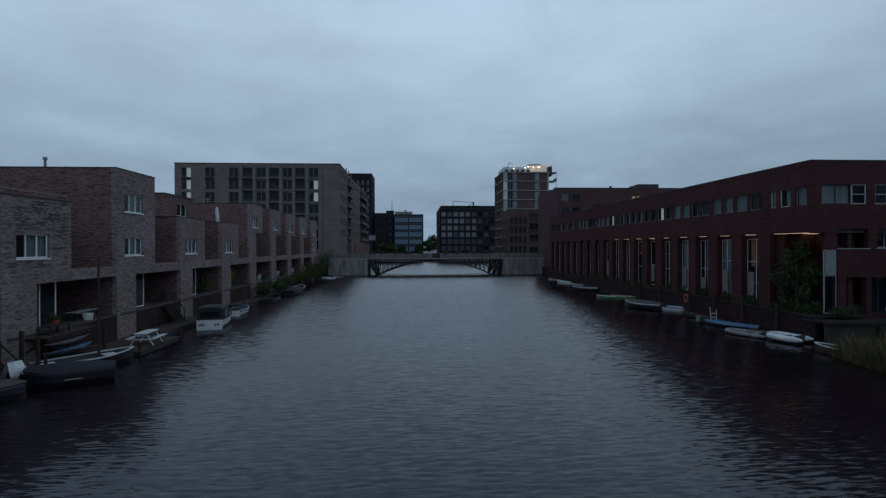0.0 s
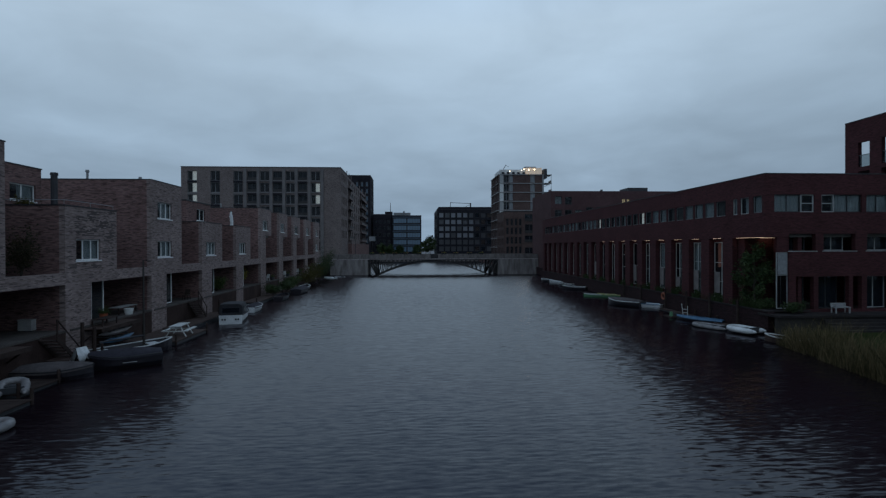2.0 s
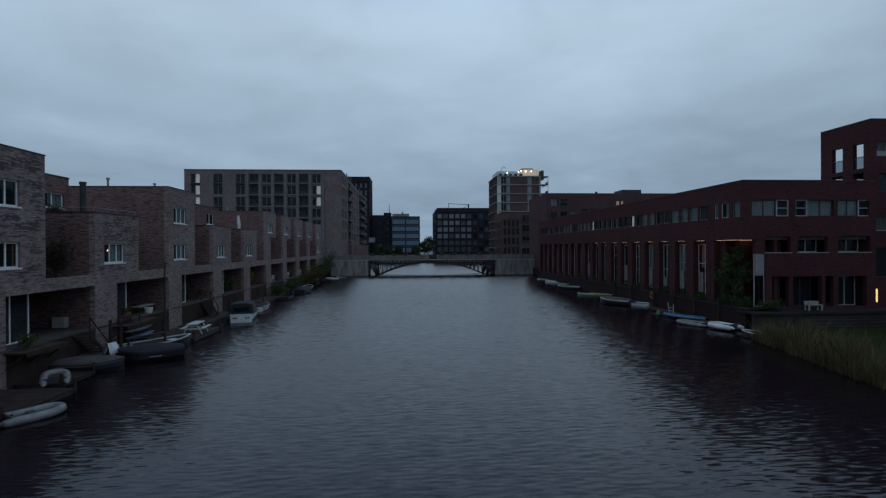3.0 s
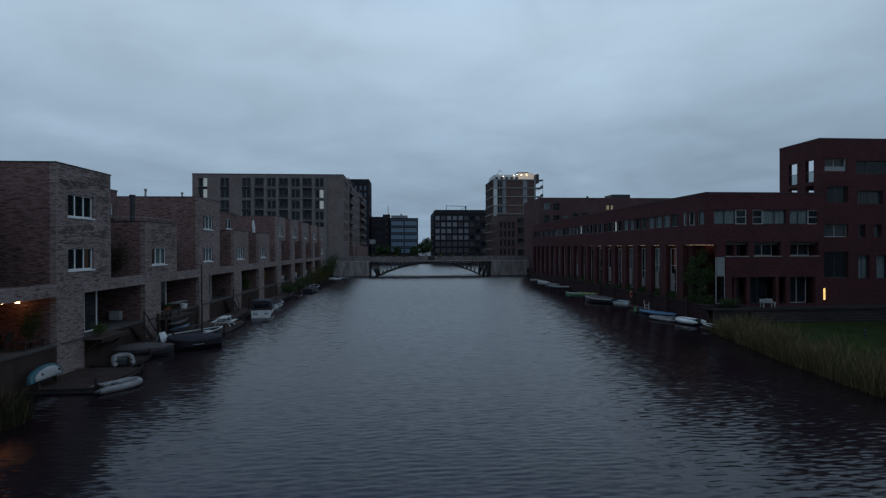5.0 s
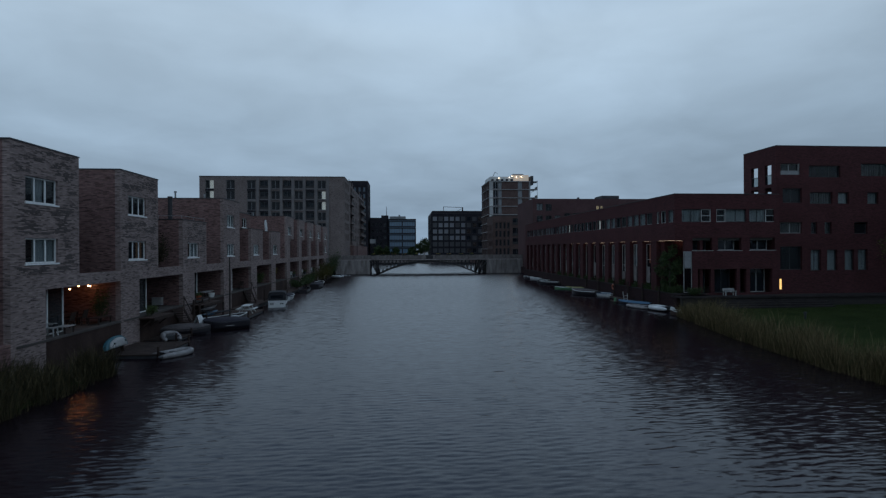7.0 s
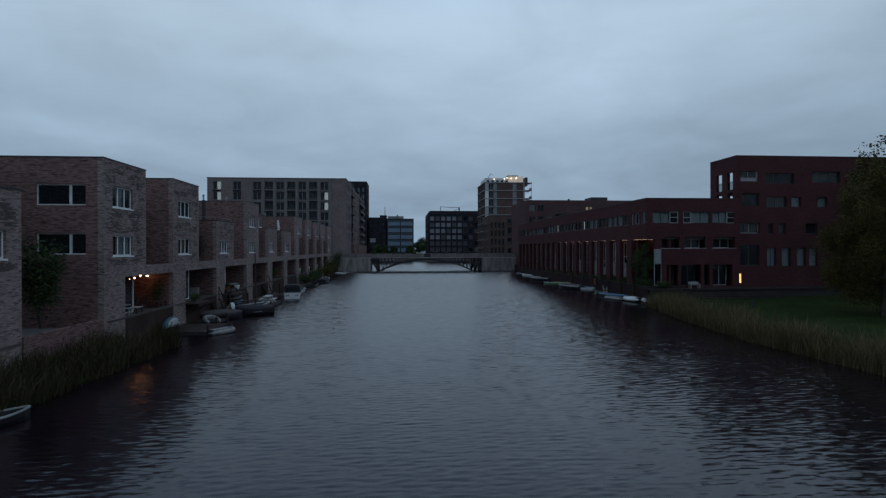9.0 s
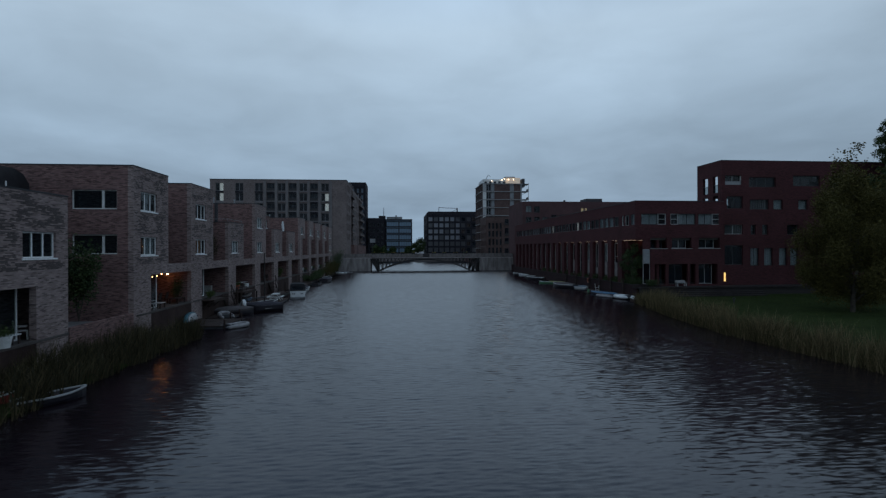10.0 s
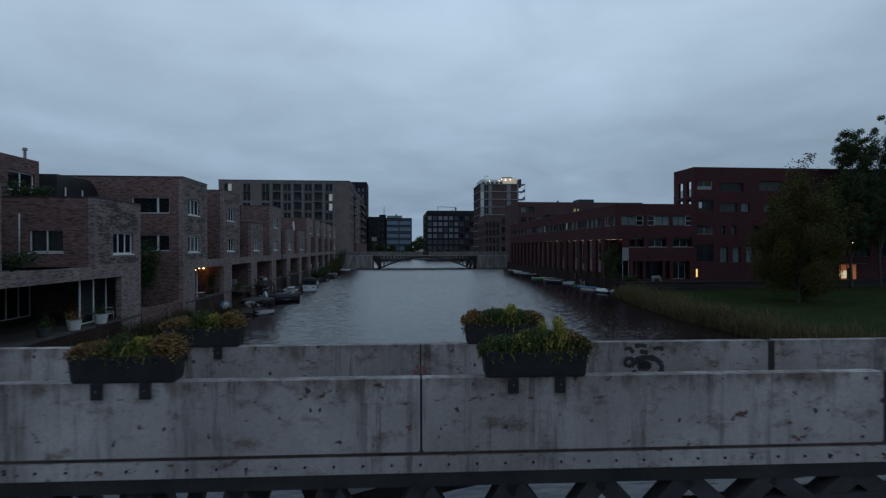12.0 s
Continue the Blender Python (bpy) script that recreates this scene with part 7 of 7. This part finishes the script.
def chair(x, y, z, rz, mat, label):
    t = thing("garden_chair", label, "chair", (x, y, z), rz)
    bm = boxes((-0.24, 0.24, -0.22, 0.24, 0.40, 0.44))
    bmesh.ops.bevel(bm, geom=bm.edges[:], offset=0.015, segments=1)
    local("seat", bm, mat, t)
    bm = bmesh.new()
    loft(bm, [[(-0.24, -0.22, 0.44), (0.24, -0.22, 0.44), (0.24, -0.19, 0.44), (-0.24, -0.19, 0.44)], [(-0.21, -0.34, 0.9), (0.21, -0.34, 0.9), (0.21, -0.31, 0.9), (-0.21, -0.31, 0.9)]])
    local("backrest", bm, mat, t)
    for sx in (-0.21, 0.21):
        for sy in (-0.19, 0.21):
            bm = bmesh.new(); bar(bm, (sx, sy, 0.4), (sx * 1.12, sy * 1.12, 0.0), 0.05)
            local("leg", bm, mat, t)
        bm = bmesh.new(); bar(bm, (sx * 1.1, -0.26, 0.64), (sx * 1.1, 0.2, 0.62), 0.06, 0.03)
        local("armrest", bm, mat, t)


def table(x, y, z, rz, lx, ly, mat, label, hh=0.74):
    t = thing("table", label, "table", (x, y, z), rz)
    local("tabletop", boxes((-lx / 2, lx / 2, -ly / 2, ly / 2, hh - 0.04, hh)), mat, t)
    for sx in (-1, 1):
        for sy in (-1, 1):
            local("leg", boxes((sx * (lx / 2 - 0.06) - 0.03, sx * (lx / 2 - 0.06) + 0.03, sy * (ly / 2 - 0.06) - 0.03, sy * (ly / 2 - 0.06) + 0.03, 0, hh - 0.042)), DARKWOOD, t)


def bucket(x, y, z, r, hh, mat, label, plant=None):
    t = thing("plant_pot", label, "plant pot", (x, y, z))
    bm = bmesh.new()
    n = 14
    ring = lambda rr, zz: [(rr * math.cos(k * 2 * math.pi / n), rr * math.sin(k * 2 * math.pi / n), zz) for k in range(n)]
    loft(bm, [ring(r * 0.75, 0), ring(r, hh), ring(r * 0.9, hh), ring(r * 0.88, hh - 0.06)])
    local("pot", bm, mat, t, smooth=False)
    if plant:
        rng = random.Random(int(x * 100 + y))
        local("foliage", leaf_mesh(rng, [(rng.gauss(0, r * 0.6), rng.gauss(0, r * 0.6), hh + abs(rng.gauss(0, r * 0.7))) for _ in range(260)], 0.09, plant, 0.7, "foliage"), None, t)


def storage_box(x, y, z, lx, ly, hh, label):
    t = thing("storage_box", label, "storage box", (x, y, z))
    for dx in (-lx / 2 + 0.05, lx / 2 - 0.05):
        for dy in (-ly / 2 + 0.05, ly / 2 - 0.05):
            local("foot", boxes((dx - 0.03, dx + 0.03, dy - 0.03, dy + 0.03, 0, 0.05)), COPING, t)
    bm = boxes((-lx / 2, lx / 2, -ly / 2, ly / 2 - 0.42, 0.051, hh))
    bmesh.ops.bevel(bm, geom=bm.edges[:], offset=0.012, segments=2)
    local("body", bm, GREYP, t)
    bm = boxes((-lx / 2, lx / 2, ly / 2 - 0.41, ly / 2, 0.051, hh))
    bmesh.ops.bevel(bm, geom=bm.edges[:], offset=0.012, segments=2)
    local("end_box", bm, OFFWHITE, t, "white end")
    local("lid", boxes((-lx / 2 - 0.02, lx / 2 + 0.02, -ly / 2 - 0.02, ly / 2 - 0.41, hh + 0.001, hh + 0.04)), GREYP, t)


def boarding_ladder():
    t = thing("boarding_ladder", "white boarding ladder and posts on a small raft", "ladder", (24.9, 39.4, 0))
    local("raft_deck", boxes((-1.1, 0.9, -0.7, 0.7, -0.12, 0.12)), DARKWOOD, t)
    for k, (a, c) in enumerate((((0.2, -0.4, 0.12), (0.0, -0.5, 1.25)), ((0.6, -0.4, 0.12), (0.55, -0.5, 1.05)))):
        bm = bmesh.new(); rod(bm, a, c, 0.035, 0.03, 8)
        local("stile", bm, OFFWHITE, t)
    for z in (0.45, 0.75):
        bm = bmesh.new(); rod(bm, (0.17, -0.44, z), (0.58, -0.44, z), 0.025, 0.025, 6)
        local("rung", bm, OFFWHITE, t)
    for x0, y0, r, hh in ((-0.8, -0.2, 0.16, 0.4), (-0.4, 0.2, 0.2, 0.3)):
        bm = bmesh.new(); rod(bm, (x0, y0, 0.121), (x0, y0, 0.121 + hh), r, r * 0.8, 10)
        local("tub", bm, GREEN if r < 0.18 else TARP_GREY, t)


boarding_ladder()
def folded_cover():
    """A white sail cover folded over a short boom crutch: a steep two-sided drape."""
    t = thing("sail_cover", "white folded sail cover draped on a stand by the boats", "sail cover", (-16.35, 22.75, 0.0))
    bm = bmesh.new()
    for sx in (-1, 1):
        bar(bm, (sx * 0.32, 0.0, 0.4), (0, 0.0, 1.28), 0.05)
    rod(bm, (0, -0.35, 1.28), (0, 0.5, 1.22), 0.03, 0.03, 8)
    local("stand", bm, COPING, t)
    bm = bmesh.new()
    n = 9
    for sx in (-1, 1):
        ridge = [(0.02 * sx, -0.34 + 0.8 * k / n, 1.33 - 0.05 * k / n) for k in range(n + 1)]
        hem = [(sx * (0.26 + 0.05 * math.sin(k * 2.1)), -0.42 + 0.92 * k / n, 0.62 + 0.10 * math.sin(k * 1.7) + 0.18 * k / n) for k in range(n + 1)]
        mid = [((a[0] + b[0]) / 2 + sx * 0.03 * math.sin(k * 2.6), (a[1] + b[1]) / 2, (a[2] + b[2]) / 2) for k, (a, b) in enumerate(zip(ridge, hem))]
        loft(bm, [ridge, mid, hem, [(x - sx * 0.02, y, z) for x, y, z in hem], [(x - sx * 0.02, y, z - 0.01) for x, y, z in mid], [(x - sx * 0.015, y, z - 0.02) for x, y, z in ridge]], close=False, cap=False)
    local("cloth", bm, HULL_WHITE, t, "creased white cloth", smooth=True)


folded_cover()
dock("jetty", "small wooden landing at the foot of the stairs", -18.2, -16.6, 22.9, 25.2, 0.61, "x")
chair(-19.2, -0.9, 1.9, -60, HULL_WHITE, "white plastic garden chair in the loggia")
table(-18.7, -2.2, 1.9, 0, 0.5, 0.5, HULL_WHITE, "small white plastic stool in the loggia", 0.45)
bucket(-18.45, -3.0, 1.9, 0.34, 0.5, OFFWHITE, "pale planter tub at the loggia edge", PLANT_G)
bucket(-18.5, -5.2, 1.9, 0.34, 0.5, OFFWHITE, "pale planter tub at the loggia edge", PLANT_R)
bucket(-18.6, -7.2, 1.9, 0.3, 0.45, RUBBER_D, "dark planter tub at the loggia edge", PLANT_G)
table(-20.6, 13.9, 1.9, 0, 0.9, 1.8, DARKWOOD, "dark garden table under the loggia lamps")
for yy, rz in ((13.3, 90), (14.4, 90)):
    chair(-19.8, yy, 1.9, rz, DARKWOOD, "dark garden chair at the loggia table")
    chair(-21.4, yy, 1.9, -90, DARKWOOD, "dark garden chair at the loggia table")
chair(-18.8, 10.4, 1.9, -80, GREYP, "grey plastic chair before the glass door")
table(-18.7, 11.3, 1.9, 0, 0.6, 0.8, GREYP, "low grey table at the loggia edge", 0.4)
table(-18.9, 14.7, 1.9, 0, 0.7, 1.3, DARKWOOD, "low dark bench at the loggia edge", 0.42)
shrub(-19.2, 15.3, 1.9, 1.0, 0.8, 1.9, 26, "tall pot plant at the loggia pier", LEAVES, 600, 0.12)
storage_box(-20.2, 25.0, 1.9, 0.7, 1.5, 0.62, "grey garden storage box with a white end in the loggia")
table(-17.9, 27.4, 1.75, 0, 0.7, 1.5, DARKWOOD, "dark bench on the timber deck", 0.45)
bucket(-18.7, 28.6, 1.9, 0.24, 0.4, ORANGE, "terracotta pot with a green plant", PLANT_G)
bucket(-18.6, 31.2, 1.9, 0.3, 0.4, OFFWHITE, "pale planter in the loggia", None)
table(-19.3, 31.8, 1.9, 0, 0.7, 2.2, GREYP, "long pale bench in the loggia", 0.5)
chair(-18.9, 40.5, 1.9, 180, DARKWOOD, "dark garden chair in the loggia")
for k in range(4):
    chair(-18.9, 64.5 + 8.6 * k, 1.9, 160, OFFWHITE, "pale garden chair in the loggia")
    bucket(-18.6, 66.0 + 8.6 * k, 1.9, 0.3, 0.45, RUBBER_D, "dark pot with a green plant", PLANT_G)


def bench(x, y, z, rz, label):
    t = thing("bench", label, "bench", (x, y, z), rz)
    for k in range(3):
        local("seat_slat", boxes((-0.6, 0.6, -0.22 + 0.15 * k, -0.09 + 0.15 * k, 0.42, 0.46)), GREYP, t)
    for k in range(2):
        local("back_slat", boxes((-0.6, 0.6, 0.24, 0.27, 0.5 + 0.12 * k, 0.59 + 0.12 * k)), GREYP, t)
    for sx in (-0.52, 0.52):
        local("leg", boxes((sx - 0.04, sx + 0.04, -0.2, -0.12, 0, 0.418)), GREYP, t)
        local("rear_leg", boxes((sx - 0.04, sx + 0.04, 0.2, 0.238, 0, 0.7)), GREYP, t)


bench(31.9, 30.1, 1.52, 0, "pale grey wooden bench against the dark brick wall")


def buoy():
    t = thing("life_buoy", "orange life buoy hanging on the quay railing", "life buoy", (26.3, 44.8, 1.35), 90)
    bm = bmesh.new()
    rr = []
    for k in range(17):
        a = k * 2 * math.pi / 16
        rr.append([((0.3 + 0.09 * math.cos(q * math.pi / 4)) * math.cos(a), 0.07 * math.sin(q * math.pi / 4), (0.3 + 0.09 * math.cos(q * math.pi / 4)) * math.sin(a)) for q in range(8)])
    loft(bm, rr, cap=False)
    local("ring", bm, ORANGE, t, smooth=True)
    local("hook", boxes((-0.03, 0.03, -0.1, 0.06, 0.18, 0.24)), STEEL, t)


buoy()


# ---- lamps in the loggia ----
for k, (y, z) in enumerate(((13.1, 4.04), (13.75, 4.08), (14.55, 4.2), (15.45, 4.15), (15.62, 4.13))):
    t = thing("pendant_bulb", "bare warm bulb hanging under the loggia ceiling", "lamp", (-20.0, y, z), group="loggia bulbs")
    bm = bmesh.new()
    bmesh.ops.create_uvsphere(bm, u_segments=10, v_segments=8, radius=0.05 if k else 0.04)
    local("bulb", bm, WARM, t, "glowing warm bulb", smooth=True)
    bm = bmesh.new(); rod(bm, (0, 0, 0.06), (0, 0, 4.61 - z), 0.006, 0.006, 5)
    local("cord", bm, COPING, t)
lamp_data = bpy.data.lights.new("loggia_light", "POINT")
lamp_data.energy, lamp_data.color, lamp_data.shadow_soft_size = 6.5, (1.0, 0.28, 0.08), 0.25
new("loggia_light", lamp_data).location = (-20.0, 14.6, 3.9)


# ---- on the roofs ----
def roof_things():
    t = thing("chimney", "dark metal chimney flue on the lower roof", "chimney", (-20.1, 26.4, 8.6))
    bm = bmesh.new(); rod(bm, (0, 0, 0), (0, 0, 2.1), 0.17, 0.17, 12)
    local("flue", bm, COPING, t)
    bm = bmesh.new(); rod(bm, (0, 0, 2.102), (0, 0, 2.25), 0.2, 0.2, 12)
    local("cap", bm, COPING, t)
    for x, y, z, hh in ((-23.15, 34.2, 11.3, 0.75), (-23.0, 41.0, 11.3, 1.2), (-24.0, 16.5, 11.3, 0.7), (-24.8, 0.5, 11.3, 0.75), (-23.5, 60.6, 11.3, 0.6)):
        t = thing("roof_vent", "small pale vent pipe on the flat roof", "vent", (x, y, z), group="roof vents")
        bm = bmesh.new(); rod(bm, (0, 0, 0), (0, 0, hh), 0.08, 0.08, 10)
        local("pipe", bm, GREYC, t)
        bm = bmesh.new(); rod(bm, (0, 0, hh + 0.002), (0, 0, hh + 0.16), 0.14, 0.12, 10)
        local("cowl", bm, GREYC, t)
    # set-back roof room and glass rail on a two-storey house
    t = thing("roof_room", "set-back brown brick roof room with a window", "roof room", (-23.5, 48.2, 8.6))
    walls("room_wall", BROWN, t, ("E", -21.0, 0.3, 45.3, 51.0, 8.6, 11.0, [(47.6, 49.6, 9.2, 10.4)]), ("S", 45.3, 0.3, -27, -21.3, 8.6, 11.0), ("N", 51.0, 0.3, -27, -21.3, 8.6, 11.0))
    part("room_roof", boxes((-27, -20.95, 45.25, 51.05, 11.002, 11.12)), COPING, t)
    window(t, "E", -21.0, 47.6, 49.6, 9.2, 10.4, 2)
    t = thing("roof_room", "set-back brown brick roof room over a two-storey house", "roof room", (-24.5, 26.7, 8.6))
    walls("room_wall", BROWN, t, ("E", -22.5, 0.3, 25.0, 28.75, 8.6, 11.36, [(26.3, 28.3, 9.3, 10.3)]), ("S", 25.0, 0.3, -27, -22.8, 8.6, 11.36), ("N", 28.75, 0.3, -27, -22.8, 8.6, 11.36))
    part("room_roof", boxes((-27, -22.46, 24.96, 28.79, 11.362, 11.43)), COPING, t)
    window(t, "E", -22.5, 26.3, 28.3, 9.3, 10.3, 2, curtain=(0.4, 1, CURTAIN))
    shrub(-21.9, 26.6, 8.66, 0.9, 1.6, 0.8, 27, "russet shrub in front of the roof room", WILLOW, 500, 0.1)
    t = thing("roof_room", "dark rounded roof room behind the low house", "roof room", (-25.5, 4.6, 8.6))
    bm = bmesh.new()
    arc = lambda x: [(x, 2.4, 8.6), (x, 2.4, 10.9), (x, 5.6, 10.95), (x, 6.3, 10.7), (x, 6.75, 10.2), (x, 7.0, 8.6)]
    loft(bm, [arc(-30), arc(-24.2)])
    part("room_wall", bm, COPING, t)
    for y in (3.1, 4.85):
        part("roof_post", boxes((-24.14, -24.08, y - 0.03, y + 0.03, 8.6, 10.1)), WHITE, t, "white slim post")
    shrub(-22.6, -2.4, 8.66, 2.6, 2.6, 1.0, 29, "low dark hedge on the flat roof", LEAVES, 1600, 0.12, "hedge", "hedge")
    # pale statue on the next roof
    bm = bmesh.new()
    prof = ((0.0, 0.32), (0.12, 0.32), (0.2, 0.2), (0.5, 0.16), (0.8, 0.2), (1.05, 0.17), (1.3, 0.2), (1.5, 0.14), (1.62, 0.13), (1.78, 0.1), (1.86, 0.03))
    n = 12
    loft(bm, [[(r * math.cos(k * 2 * math.pi / n) + 0.04 * math.sin(3 * z), r * 0.8 * math.sin(k * 2 * math.pi / n), z) for k in range(n)] for z, r in prof])
    ob = part("statue", bm, HULL_WHITE, smooth=True)
    ob.matrix_world = pose(-19.7, 53.6, 8.66)
    tagged(ob, "white plaster statue standing on the flat roof", "statue")


roof_things()


# ---- lit entrance in the tower block ----
def entrance():
    t = thing("lit_entrance", "warmly lit glazed entrance of the dark block", "entrance", (60.5, 31.0, 1.5))
    # entrance light put into this wall panel as glow
    part("lit_wall", boxes((59.0, 61.5, 31.06, 31.13, 1.5, 3.6)), glow_mat("lit_entrance_glow", (1.0, 0.30, 0.10), 0.11), t, "wall panel with the warm light put in as glow")
    part("lit_window", boxes((58.95, 59.95, 31.03, 31.055, 1.7, 2.7)), LITBLIND, t, "yellow lit window beside the door")
    part("door_leaf", boxes((60.05, 60.55, 31.0, 31.055, 1.5, 3.1)), DARKWOOD, t)
    for x in (59.0, 59.97, 60.6, 61.44):
        part("door_post", boxes((x, x + 0.06, 30.98, 31.055, 1.5, 3.6)), DARKFRAME, t)
    part("canopy", boxes((58.6, 61.9, 29.9, 31.12, 3.62, 3.75)), COPING, t)
    for x, z in ((60.8, 6.6), (59.2, 14.4), (59.0, 9.3)):
        bm = bmesh.new()
        bmesh.ops.create_uvsphere(bm, u_segments=8, v_segments=6, radius=0.07, matrix=Matrix.Translation((x, 30.95, z)))
        part("wall_lamp", bm, WARM, t)


entrance()


# white downpipe on the gable of a two-storey house
def downpipe():
    t = thing("downpipe", "slim white downpipe on the brick gable", "pipe", (-22.03, -3.86, 5.6))
    bm = bmesh.new(); rod(bm, (0, 0, 0), (0, 0, 2.3), 0.035, 0.035, 8)
    local("pipe", bm, OFFWHITE, t, smooth=True)
    for z in (0.3, 1.2, 2.1):
        local("clip", boxes((-0.05, 0.05, -0.045, 0.06, z, z + 0.03)), OFFWHITE, t)


downpipe()


# ---- single dark bricks that stand a little proud of the nearest fronts ----
DARKBRICK = rough_mat("dark_fired_brick", (0.045, 0.034, 0.033), (0.085, 0.066, 0.063), 9, 0.85, 0.3)


def proud_bricks():
    rng = random.Random(17)
    shapes = [mesh_of(boxes((-0.002, 0.010, -w / 2, w / 2, -0.025, 0.025)), DARKBRICK, name="brick") for w in (0.21, 0.21, 0.44, 0.66)]
    house = [ob for ob in bpy.data.objects if ob.name.split(".")[0] == "row_house" and ob.parent is None]
    house.sort(key=lambda ob: ob.matrix_world.translation.y)
    for i, count in ((1, 280), (2, 290), (3, 260), (4, 160)):
        y0, st, y1, op = HOUSES[i]
        yb, top = y0 + BLOCK, 11.42 if st == 3 else 8.78
        wy0, wy1 = (y0 + 1.72, y0 + 3.88) if i == 1 else (y0 + 0.9, y0 + 3.1)
        n = 0
        while n < count:
            y, z = rng.uniform(y0 + 0.4, yb - 0.4), round(rng.uniform(SLAB + 0.1, top - 0.15) / 0.06) * 0.06 + 0.03
            if wy0 - 0.45 < y < wy1 + 0.45 and (5.5 < z < 7.15 or (st == 3 and 8.45 < z < 10.1)):
                continue
            if noise.noise((y * 0.9, z * 1.6, i * 3.0)) < -0.12:
                continue
            part("brick", rng.choice(shapes), None, house[i]).matrix_world = pose(LEFT, y, z)
            n += 1


proud_bricks()
